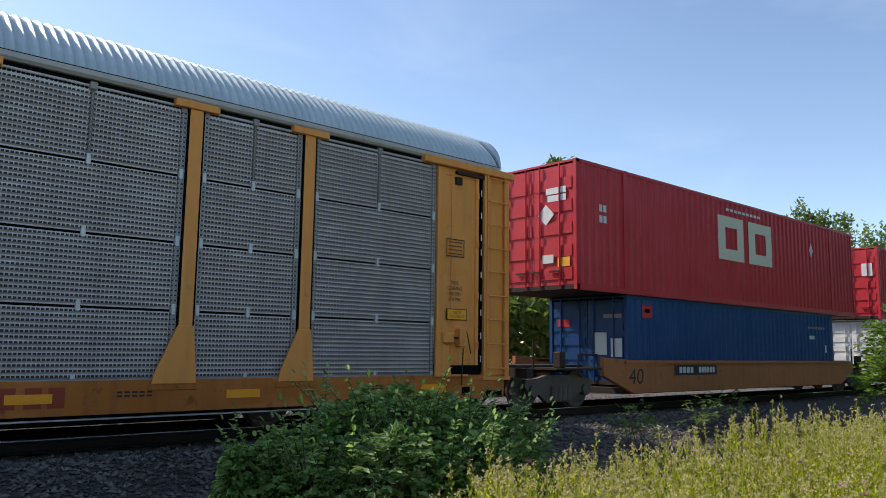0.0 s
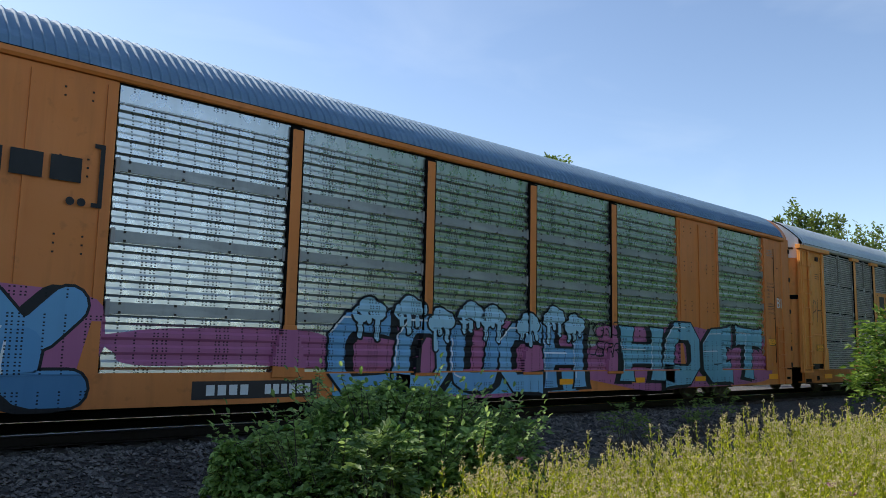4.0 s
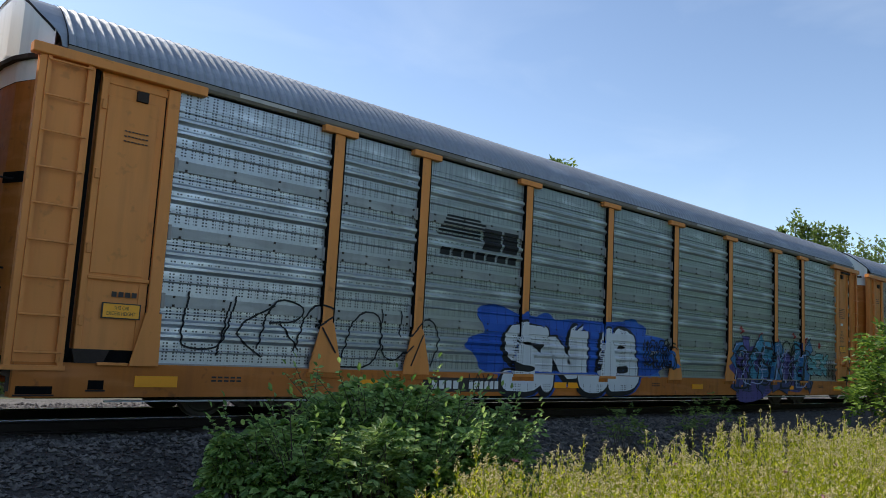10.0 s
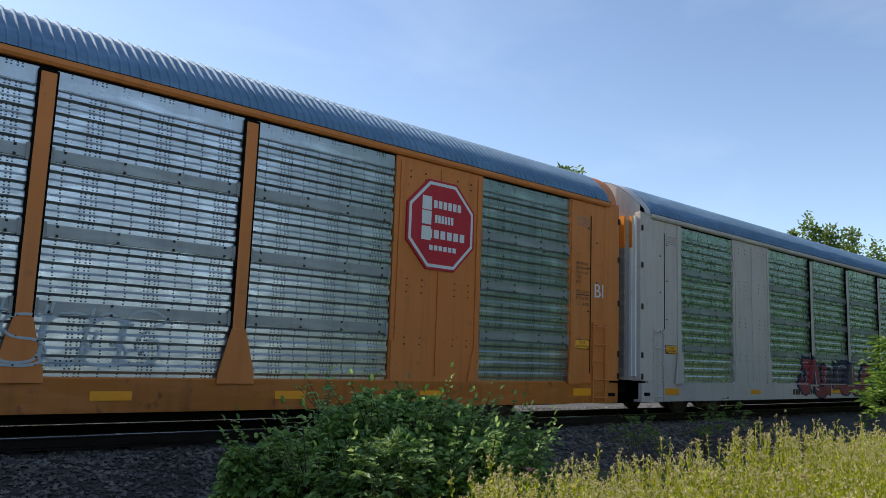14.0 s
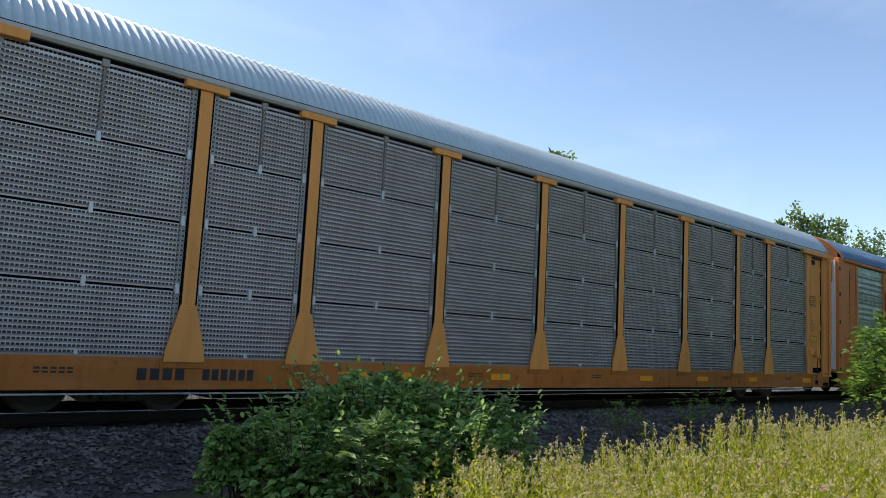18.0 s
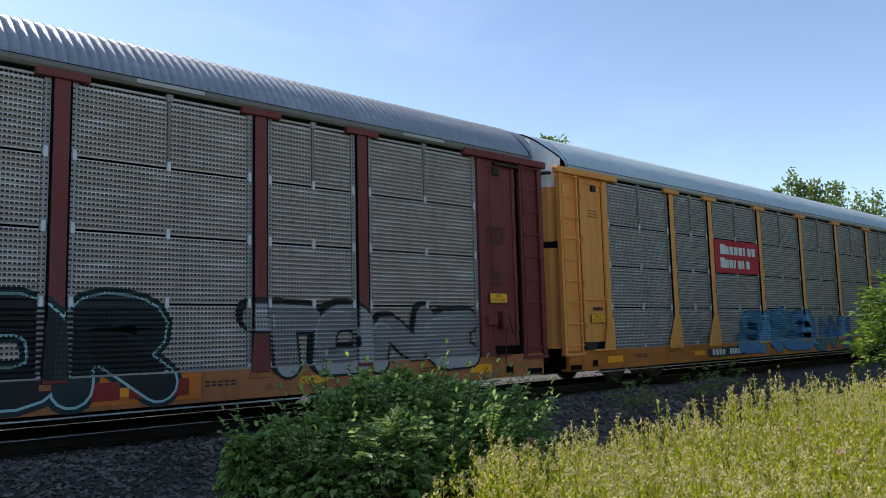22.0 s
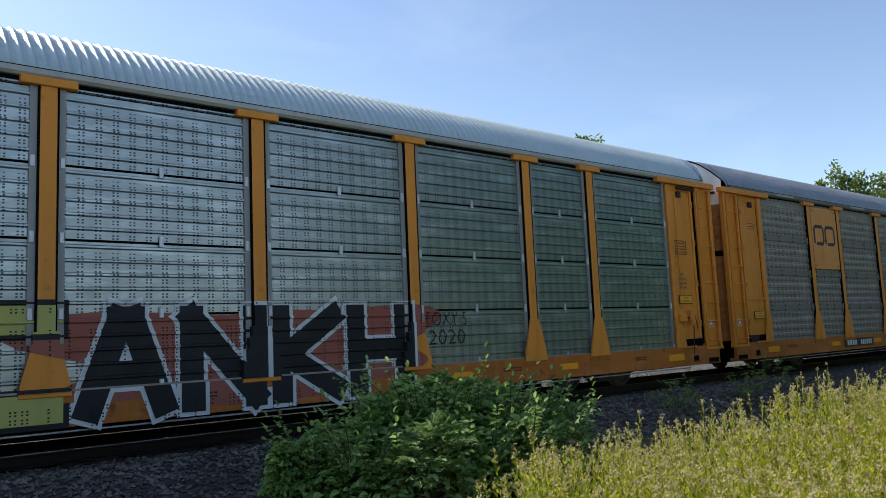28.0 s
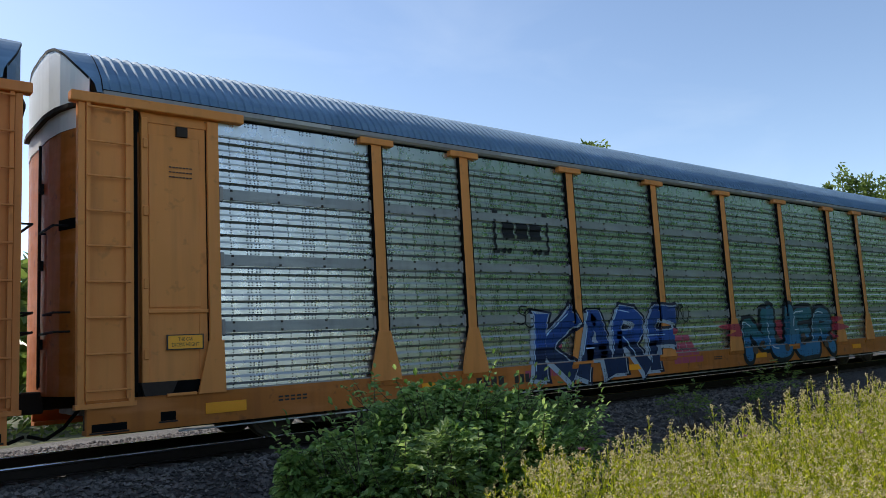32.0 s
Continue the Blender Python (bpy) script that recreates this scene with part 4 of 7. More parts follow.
def build_ground():
    xs = sorted(set(list(np.arange(-12, 60, 0.6)) + [-3000, -900, -300, -120, -60, -35, -20, 75, 100, 150, 300, 900, 3000]))
    ys = sorted(set(list(np.arange(-4, 20, 0.3)) + [-3000, -900, -300, -100, -40, -15, -8, 24, 30, 40, 60, 100, 200, 400, 900, 3000]))
    verts = [(x, y, ground_z(x, y) if -60 < x < 150 else ground_z(0, y)) for x in xs for y in ys]
    m = len(ys)
    faces = [(i * m + j, (i + 1) * m + j, (i + 1) * m + j + 1, i * m + j + 1) for i in range(len(xs) - 1) for j in range(m - 1)]
    me = bpy.data.meshes.new("ground")
    me.from_pydata(verts, [], faces)
    me.materials.append(M["soil"])
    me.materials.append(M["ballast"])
    me.materials.append(M["ballast_dark"])
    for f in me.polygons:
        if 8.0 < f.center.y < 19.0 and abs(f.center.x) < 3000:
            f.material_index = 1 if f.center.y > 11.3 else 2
    tagged(new("ground", me), "verge soil and grey crushed stone track bed", "ground", kind="structure")


build_ground()


def rail(y):
    r = thing("rail", "worn steel rail with polished head on the track bed", "rail", "rails", "structure")
    prof = [(-0.075, -0.172), (0.075, -0.172), (0.075, -0.158), (0.012, -0.145), (0.010, -0.045), (0.036, -0.035), (0.036, -0.012), (-0.036, -0.012), (-0.036, -0.035), (-0.010, -0.045), (-0.012, -0.145), (-0.075, -0.158)]
    part("rail_web", prism(bmesh.new(), [(y + a, b) for a, b in prof], "x", -160, 260), M["rail_web"], r)
    part("rail_head", prism(bmesh.new(), [(y - 0.034, -0.012), (y + 0.034, -0.012), (y + 0.03, 0.0), (y - 0.03, 0.0)], "x", -160, 260), M["rail_head"], r, "shiny worn running surface")


rail(TRACK_Y - 0.75)
rail(TRACK_Y + 0.75)


def sleepers():
    m = plain("sleeper_wood", (0.075, 0.055, 0.042), 0.85, 0.0, 8)
    me = mesh_of(box(bmesh.new(), -0.115, 0.115, -1.3, 1.3, -0.36, -0.175), m, bevel=0.012)
    holder = thing("sleepers", "dark weathered timber sleepers under the rails", "sleeper", kind="structure")
    random.seed(3)
    for i in range(100):
        ob = part("sleeper", me, None, holder)
        ob.location, ob.rotation_euler.z = (-12 + i * 0.53, TRACK_Y + random.uniform(-0.04, 0.04), random.uniform(-0.01, 0.004)), random.uniform(-0.02, 0.02)


sleepers()


def stones():
    """Loose ballast stones, denser where the camera sees the shoulder."""
    rng = np.random.default_rng(5)
    verts, faces = [], []
    base = np.array([(1, 0, 0), (-1, 0, 0), (0, 1, 0), (0, -1, 0), (0, 0, 1), (0, 0, -1)], float)
    tri = [(0, 2, 4), (2, 1, 4), (1, 3, 4), (3, 0, 4), (2, 0, 5), (1, 2, 5), (3, 1, 5), (0, 3, 5)]
    for i in range(30000):
        if i < 15000:
            x, y = -3 + 24 * rng.random() ** 1.3, 8.2 + 3.0 * rng.random()
        else:
            x, y = -3 + 32 * rng.random() ** 1.4, 11.6 + 5.5 * rng.random()
        r = 0.018 + 0.03 * rng.random()
        q = base * (r * (0.6 + 0.8 * rng.random((6, 1)))) * np.array([1.2, 1.0, 0.75])
        a = rng.random() * 6.28
        c, s = math.cos(a), math.sin(a)
        q = np.stack([q[:, 0] * c - q[:, 1] * s, q[:, 0] * s + q[:, 1] * c, q[:, 2] + q[:, 0] * (rng.random() - 0.5) * 0.8], 1)
        k = len(verts)
        z = ground_z(x, y) + r * 0.25
        verts.extend([(x + u, y + v, z + w) for u, v, w in q])
        faces.extend([(k + a1, k + b1, k + c1) for a1, b1, c1 in tri])
    me = bpy.data.meshes.new("stones")
    me.from_pydata(verts, [], faces)
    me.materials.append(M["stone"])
    me.materials.append(M["stone_dark"])
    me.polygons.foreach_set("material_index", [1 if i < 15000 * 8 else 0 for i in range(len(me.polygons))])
    tagged(new("ballast_stones", me), "grey crushed stones lying on the track bed", "ballast", kind="stuff")


stones()


# ---- plants ----
M["bush_leaf"] = leafy("bush_leaf", (0.09, 0.19, 0.035), (0.46, 0.62, 0.18), 0.42, 0.45, 1.2)
M["tree_leaf"] = leafy("tree_leaf", (0.085, 0.14, 0.028), (0.25, 0.33, 0.07), 0.5)
M["sap_leaf"] = leafy("sapling_leaf", (0.06, 0.13, 0.02), (0.28, 0.40, 0.06), 0.5, 0.55, 1.5)
M["weed"] = leafy("weed_leaf", (0.19, 0.26, 0.012), (0.82, 0.80, 0.07), 0.55, 0.55, 1.15)
M["seed"] = leafy("weed_seed_head", (0.48, 0.40, 0.16), (0.78, 0.66, 0.38), 0.45, 0.8)
M["sap_shade"] = leafy("shaded_sapling_leaf", (0.085, 0.165, 0.035), (0.24, 0.34, 0.10), 0.35)
M["verge_leaf"] = leafy("verge_wood_leaf", (0.035, 0.15, 0.015), (0.11, 0.33, 0.03), 0.4)
M["bark"] = plain("bark", (0.09, 0.07, 0.05), 0.9, 0.0, 12)
M["thistle"] = plain("thistle_pink", (0.45, 0.2, 0.3), 0.8, 0.0, 30, 0.2)


class Leaves:
    """Collects many small leaves into one mesh."""

    def __init__(self, seed):
        self.rng, self.v, self.f = np.random.default_rng(seed), [], []

    def leaf(self, p, way, length, width, fold=0.25):
        w = Vector(way).normalized()
        up = Vector((0, 0, 1)) if abs(w.z) < 0.95 else Vector((1, 0, 0))
        s = w.cross(up).normalized()
        n = s.cross(w)
        r = self.rng.uniform(-0.9, 0.9)
        s = (s * math.cos(r) + n * math.sin(r))
        n = s.cross(w)
        p = Vector(p)
        k = len(self.v)
        mid = p + w * length * 0.45 - n * width * fold
        self.v += [p, mid + s * width / 2 + n * width * fold, p + w * length - n * length * 0.12, mid - s * width / 2 + n * width * fold, mid]
        self.f += [(k, k + 1, k + 4), (k + 1, k + 2, k + 4), (k + 2, k + 3, k + 4), (k + 3, k, k + 4)]

    def oval(self, p, way, length, width, fold=0.16):
        """A broad rounded leaf, folded along its midrib."""
        w = Vector(way).normalized()
        s = w.cross(Vector((0, 0, 1)) if abs(w.z) < 0.95 else Vector((1, 0, 0))).normalized()
        n = s.cross(w)
        r = self.rng.uniform(-0.8, 0.8)
        s = s * math.cos(r) + n * math.sin(r)
        n = s.cross(w)
        p = Vector(p)
        k = len(self.v)
        tip = p + w * length - n * length * 0.2
        self.v += [p, p + w * length * 0.55 - n * length * 0.02, tip]
        for sg in (1, -1):
            self.v += [p + w * length * 0.22 + s * (sg * width * 0.42) + n * width * fold, p + w * length * 0.55 + s * (sg * width * 0.5) + n * width * fold, p + w * length * 0.82 + s * (sg * width * 0.3) + n * (width * fold - length * 0.1)]
        self.f += [(k, k + 1, k + 4, k + 3), (k + 1, k + 2, k + 5, k + 4), (k, k + 6, k + 7, k + 1), (k + 1, k + 7, k + 8, k + 2)]

    def stem(self, p, q, r0, r1):
        p, q = Vector(p), Vector(q)
        w = (q - p).normalized()
        s = w.cross(Vector((0.3, 0.9, 0.1))).normalized()
        n = s.cross(w)
        k = len(self.v)
        for c, r in ((p, r0), (q, r1)):
            for a in (0, 2.094, 4.189):
                self.v.append(c + (s * math.cos(a) + n * math.sin(a)) * r)
        self.f += [(k, k + 1, k + 4, k + 3), (k + 1, k + 2, k + 5, k + 4), (k + 2, k, k + 3, k + 5)]

    def mesh(self, material):
        me = bpy.data.meshes.new("leaves")
        me.from_pydata([tuple(v) for v in self.v], [], self.f)
        me.materials.append(material)
        return me


def compound(L, p, way, n, size):
    """A twig with paired leaflets."""
    way = Vector(way).normalized()
    side = way.cross(Vector((0, 0, 1)))
    side = side.normalized() if side.length > 1e-3 else Vector((1, 0, 0))
    for i in range(n):
        f = (i + 1) / n
        c = Vector(p) + way * f * size * 2.2 - Vector((0, 0, 1)) * (f * f * size * 0.6)
        for sg in (-1, 1):
            L.leaf(c, side * sg + way * 0.7 + Vector((0, 0, L.rng.uniform(-0.5, 0.2))), size * L.rng.uniform(0.7, 1.1), size * 0.46)
    L.leaf(Vector(p) + way * size * 2.2 - Vector((0, 0, size * 0.6)), way - Vector((0, 0, 0.4)), size, size * 0.5)


def bush(name, label, at, clumps, leaf, mat, seed, twigs, broad=False, shoots=0):
    """A shrub of arching stems and compound leaves, spread over rounded clumps (x, y, z, rx, ry, rz)."""
    b = thing(name, label, "bush", at=(0, 0, 0))
    L, S = Leaves(seed), Leaves(seed + 1)
    g = Vector(at)
    vol = sum(c[3] * c[5] for c in clumps)
    for cx, cy, cz, rx, ry, rz in clumps:
        for i in range(int(twigs * rx * rz / vol)):
            d = Vector(L.rng.normal(size=3)).normalized()
            if d.z < -0.3:
                d.z *= -0.6
            k = L.rng.uniform(0.6, 1.0) ** 0.5
            p = Vector((cx + d.x * rx * k, cy + d.y * ry * k, cz + d.z * rz * k)) + g
            if p.z < g.z + 0.05:
                continue
            way = Vector((d.x, d.y, d.z * 0.5 + 0.15)) + Vector(L.rng.normal(size=3)) * 0.45
            if broad:
                sz = leaf * L.rng.uniform(0.55, 1.2)
                side = way.cross(Vector((0, 0, 1))).normalized()
                for sg in (-1, 0, 1):
                    L.oval(p, way + side * sg * 1.1 - Vector((0, 0, 0.25)), sz, sz * 0.72)
                if i % 2:
                    L.oval(p - way.normalized() * 0.08, Vector(L.rng.normal(size=3)) + Vector((0, 0, 0.2)), sz * 0.8, sz * 0.6)
            else:
                compound(L, p, way, 3, leaf * L.rng.uniform(0.7, 1.25))
            if i % 6 == 0:
                S.stem(g + Vector((cx * 0.8 + L.rng.normal() * 0.15, cy * 0.6, 0)), p, 0.012, 0.004)
    for i in range(shoots):
        cx, cy, cz, rx, ry, rz = clumps[L.rng.integers(min(6, len(clumps)))]
        a = L.rng.uniform(math.pi, 2 * math.pi) if i % 2 else L.rng.uniform(0, 2 * math.pi)
        p = Vector((cx + math.cos(a) * rx * 0.75, cy + math.sin(a) * ry * 0.75, cz + rz * L.rng.uniform(0.2, 0.75))) + g
        way = Vector((math.cos(a) * 0.5 + L.rng.normal() * 0.3, math.sin(a) * 0.35, L.rng.uniform(0.5, 1.1))).normalized()
        n = L.rng.integers(4, 8)
        reach = L.rng.uniform(0.28, 0.6)
        for j in range(n):
            f = (j + 1) / n
            q = p + way * (reach * f) - Vector((0, 0, 0.1 * f * f))
            for sg in (-1, 1):
                out = way.cross(Vector((0, 0, 1))).normalized() * sg + way * 0.5 + Vector(L.rng.normal(size=3)) * 0.25
                L.oval(q, out - Vector((0, 0, 0.2)), leaf * L.rng.uniform(0.6, 1.0) * (1.15 - 0.4 * f), leaf * 0.42)
        L.oval(p + way * reach, way, leaf * 0.8, leaf * 0.4)
        S.stem(p - way * 0.2, p + way * reach - Vector((0, 0, 0.1)), 0.008, 0.003)
    tagged(part("foliage", L.mesh(M[mat]), None, b), kind="stuff")
    tagged(part("stem", S.mesh(M["bark"]), None, b), kind="stuff")
    return b


bush("bramble_bush", "dense dark green leafy bush beside the track", (5.3, 6.9, -0.56),
     [(-0.95, 0.0, 0.45, 0.85, 0.7, 0.46), (0.1, 0.15, 0.72, 0.85, 0.8, 0.60), (0.8, 0.1, 0.70, 0.8, 0.7, 0.56), (-0.3, -0.6, 0.42, 1.4, 0.7, 0.46), (1.5, 0.0, 0.48, 0.75, 0.55, 0.46), (0.8, -0.7, 0.45, 1.0, 0.6, 0.45),
      (-0.45, 0.0, 0.90, 0.32, 0.3, 0.32), (0.40, 0.1, 1.14, 0.32, 0.3, 0.26), (-1.25, -0.1, 0.80, 0.24, 0.2, 0.22), (1.1, 0.1, 1.02, 0.32, 0.3, 0.24), (-1.6, -0.1, 0.4, 0.3, 0.3, 0.4), (-0.1, 0.1, 1.22, 0.12, 0.12, 0.2), (0.75, 0.0, 1.2, 0.1, 0.1, 0.18), (-0.8, -0.2, 0.95, 0.12, 0.12, 0.2), (-1.75, -0.2, 0.7, 0.12, 0.12, 0.22), (1.4, 0.0, 1.0, 0.1, 0.1, 0.22), (-0.3, -0.9, 0.75, 0.16, 0.16, 0.3), (0.6, -1.0, 0.7, 0.16, 0.16, 0.3), (2.2, 0.1, 0.46, 0.42, 0.4, 0.42), (1.7, 0.1, 0.85, 0.25, 0.25, 0.2)],
     0.098, "bush_leaf", 11, 5600, True, 210)
bush("young_shrub", "small bright green leafy shrub beside the track", (17.4, 5.3, -0.52),
     [(-0.35, 0, 1.0, 0.85, 0.7, 0.8), (0.5, 0.1, 2.2, 0.75, 0.6, 0.5), (1.1, 0.2, 1.4, 1.0, 0.8, 1.2)], 0.16, "sap_leaf", 21, 620)
bush("young_sapling", "pale green young sapling in front of the bush", (4.45, 5.75, -0.52), [(0, 0, 0.45, 0.30, 0.22, 0.42), (0.08, 0, 0.76, 0.2, 0.16, 0.16)], 0.10, "sap_shade", 23, 150)
bush("young_sapling", "pale green young sapling beside the bush", (7.35, 6.75, -0.52), [(0, 0, 0.45, 0.35, 0.3, 0.35), (0.05, 0, 0.68, 0.3, 0.2, 0.2)], 0.12, "sap_shade", 25, 100)
for _i, (_x, _y, _h) in enumerate(((11.6, 7.9, 0.5), (15.0, 8.3, 0.62), (16.5, 8.6, 0.5), (14.2, 8.1, 0.38), (12.4, 8.2, 0.3))):
    bush("track_weed", "low leafy weed growing at the ballast edge", (_x, _y, -0.5), [(0, 0, _h, _h * 0.8, _h * 0.7, _h * 0.8)], 0.08, "tree_leaf", 31 + _i, 34)


def weeds():
    """Tall seeding weeds, a dense lit strip on the verge."""
    L, H, T = Leaves(41), Leaves(42), Leaves(43)
    rng = L.rng
    n = 0
    while n < 5200:
        y = 1.4 + 3.6 * rng.random()
        x = 2.0 + 26.0 * rng.random() ** 1.5
        edge = 0.80 * y + 0.62                      # the strip starts further along as it nears the track
        if x < edge + rng.normal() * 0.25:
            continue
        if noise.noise((x * 1.7, y * 1.7, 1.0)) < -0.28 + 0.3 * rng.random() - 0.2:
            continue
        n += 1
        z = -0.52
        tall = rng.random() < 0.14
        h = (0.66 + 0.34 * rng.random() ** 1.4 + (0.16 if tall else 0.0)) * (0.92 + 0.3 * noise.noise((x * 0.6, y * 0.6, 7.0))) * min(1.0, 0.72 + 0.027 * x)
        lean = Vector((rng.normal() * 0.09, rng.normal() * 0.09, 0))
        p = Vector((x, y, z))
        q = p + lean + Vector((0, 0, h))
        L.stem(p, q, 0.005, 0.002)
        m = 16 if x < 14 else 8
        big = 1.0 if x < 14 else 1.5
        for i in range(m):
            f = 0.2 + 0.76 * (i + rng.random()) / m
            a = i * 2.4 + rng.random()
            L.leaf(p.lerp(q, f), (math.cos(a), math.sin(a), 0.75 + 0.7 * f), big * 0.095 * (1.3 - f * 0.8), big * 0.019, 0.25)
        plume = (0.24 if tall else 0.10) + 0.08 * rng.random()
        for i in range((9 if tall else 5) if x < 12 else 3):         # short flowering branchlets, each with a knot of small buds
            g = rng.random()
            a = rng.random() * 6.28
            r = (0.06 if tall else 0.04) * (1.1 - g)
            c = q + Vector((math.cos(a) * r, math.sin(a) * r, (g - 0.75) * plume))
            L.stem(q - Vector((0, 0, (1.0 - g) * plume + 0.03)), c, 0.002, 0.001)
            for j in range(5):
                H.leaf(c + Vector(rng.normal(size=3)) * 0.008, Vector(rng.normal(size=3)) + Vector((0, 0, 0.7)), big * (0.016 + 0.012 * rng.random()), big * 0.014, 0.1)
        if rng.random() < 0.006 and x < 9:
            for i in range(14):
                a, e = rng.random() * 6.28, rng.uniform(0.2, 1.4)
                T.leaf(q, (math.cos(a), math.sin(a), e), 0.05, 0.018)
    for nm, g, mt, lb in (("weed_stalks", L, "weed", "tall sunlit yellow-green weeds on the verge"), ("weed_seed_heads", H, "seed", "pale seed heads on top of the tall weeds"), ("thistle_heads", T, "thistle", "faded pink thistle heads among the weeds")):
        tagged(new(nm, g.mesh(M[mt])), lb, "weeds", kind="stuff")


weeds()


def tree(x, y, h, crown, seed, n, leaf, wispy=0.4, label="leafy tree standing beyond the railway"):
    """Tapered trunk, limbs, and a crown of small leaves in uneven clumps."""
    t = thing("tree", label, "tree", "trees behind the track", at=(0, 0, 0))
    L, S = Leaves(seed), Leaves(seed + 1)
    rng = L.rng
    base = Vector((x, y, -0.6))
    top = base + Vector((rng.normal() * 0.4, 0, h * 0.8))
    S.stem(base, base.lerp(top, 0.5), h * 0.025, h * 0.016)
    S.stem(base.lerp(top, 0.5), top, h * 0.016, h * 0.005)
    clumps = []
    for i in range(26):
        f = 0.30 + 0.70 * (i / 25) ** 0.9
        a = rng.random() * 6.28
        r = crown * (0.25 + 0.75 * rng.random()) * math.sin(math.pi * min(1, (f - 0.15) / 0.95)) ** 0.7
        c = Vector((x + math.cos(a) * r, y + math.sin(a) * r, -0.6 + h * f * (0.93 + 0.1 * rng.random())))
        s = base.lerp(top, max(0.2, f - 0.25))
        S.stem(s, c, h * 0.006, h * 0.002)
        clumps.append((c, crown * rng.uniform(0.22, 0.42)))
    for i in range(n):
        c, r = clumps[rng.integers(len(clumps))]
        d = Vector(rng.normal(size=3)) * r * 0.5
        d *= min(1.0, 1.1 * r / max(d.length, 1e-6))
        d.z *= 0.7 + wispy
        L.leaf(c + d, Vector(rng.normal(size=3)) + Vector((0, 0, -0.2 + wispy)), leaf * rng.uniform(0.7, 1.3), leaf * 0.6)
    part("crown", L.mesh(M["tree_leaf"]), None, t)
    part("trunk", S.mesh(M["bark"]), None, t)


tree(35.2, 29.0, 13.5, 1.7, 51, 4200, 0.30)
for _i, (_x, _y, _h, _c) in enumerate(((59, 25, 12.4, 1.7), (63, 25.5, 12.3, 2.0), (69, 25, 12.8, 2.4), (74, 24.5, 12.3, 2.4), (84, 25, 12.6, 3.0), (92, 27, 13.5, 3.5))):
    tree(_x, _y, _h, _c, 61 + 2 * _i, 3000, 0.34, 0.9)


def wood(name, label, x0, x1, y0, depth, low, high, seed, n, leaf, mat="tree_leaf"):
    """A dense edge of woods."""
    L = Leaves(seed)
    rng = L.rng
    for i in range(n):
        x = x0 + (x1 - x0) * rng.random()
        h = low + (high - low) * (0.5 + 0.5 * noise.noise((x * 0.09, y0, 2.0)) + 0.3 * noise.noise((x * 0.4, y0, 5.0)))
        z = -0.6 + max(1.0, h) * rng.random() ** 0.8
        L.leaf((x, y0 + depth * rng.random(), z), rng.normal(size=3), leaf * rng.uniform(0.7, 1.3), leaf * 0.65)
    tagged(new(name, L.mesh(M[mat])), label, "woods", kind="stuff")


wood("far_woods", "dark green scrub and woods along the far side", 2, 150, 24, 5, 3.5, 6.5, 81, 26000, 0.8)
wood("trackside_scrub", "low shaded scrub beyond the far edge of the ballast", -30, 110, 20.6, 2.0, 0.7, 1.3, 87, 16000, 0.22)
wood("far_woods", "low distant green scrub beyond the line", -60, 10, 45, 6, 2.0, 4.5, 83, 7000, 0.8)
# added out of view, to cut the low sky light on sills and lower panels
wood("unseen_verge_woods", "unseen green trees added behind the standpoint to block low sky light", -80, 4, -12, 5, 3.0, 5.5, 89, 12000, 1.0, "verge_leaf")
wood("unseen_verge_woods", "green woods along the near side further up the line", 22, 150, -15, 5, 12.0, 17.0, 85, 90000, 1.0, "verge_leaf")

# ---- painted lettering, boards and graffiti on the wagons ----
WORDS = [("WISH YOU", -0.012), ("WERE HERE", -0.012), ("FOXY 5", -0.012), ("HAPPY", 0.0), ("HALLOWEEN!", 0.0), ("2020", -0.012), ("BUILDING AMERICA", 0.0), ("BI", 0.0), ("40", 0.0),
         ("AAR DECK CLEARANCE", 0.0), ("THIS CAR", 0.0), ("EXCESS HEIGHT", 0.0), ("EXH 19-0 W. 4-7", 0.0), ("EXW 10-8 H 4-10", 0.0), ("EW 8-10 H 16-8", 0.0), ("IL 89-9", 0.0), ("IW 9-1", 0.0), ("A 90 13 16 MIN", 0.0), ("B 93 11 16 MIN", 0.0), ("LAW", -0.012), ("F", 0.0), ("CLEARANCE", 0.0), ("DECK", 0.0), ("ABE MIN.", 0.0), ("AFA MIN.", 0.0)]
FONT = {}


def set_type():
    """Meshes of the words, one unit high, made in one go."""
    made = []
    for w, off in WORDS:
        cu = bpy.data.curves.new("word", "FONT")
        cu.body, cu.size, cu.offset, cu.resolution_u = w, 1.0, off, 3
        made.append((w, off, new("word", cu)))
    dg = bpy.context.evaluated_depsgraph_get()
    for w, off, ob in made:
        me = bpy.data.meshes.new_from_object(ob.evaluated_get(dg))
        FONT[w, off] = [tuple(v.co) for v in me.vertices], [tuple(p.vertices) for p in me.polygons]
        bpy.data.meshes.remove(me)
    for w, off, ob in made:
        cu = ob.data
        bpy.data.objects.remove(ob)
        bpy.data.curves.remove(cu)


set_type()


def flat_word(w, off, x0, x1, z0, z1, slant=0.0):
    vs, fs = FONT[w, off]
    a = np.array(vs)
    lo, hi = a.min(0), a.max(0)
    u = (a[:, 0] - lo[0]) / (hi[0] - lo[0])
    v = (a[:, 1] - lo[1]) / (hi[1] - lo[1])
    return [(x0 + (x1 - x0) * p + slant * q * (z1 - z0), z0 + (z1 - z0) * q) for p, q in zip(u, v)], fs


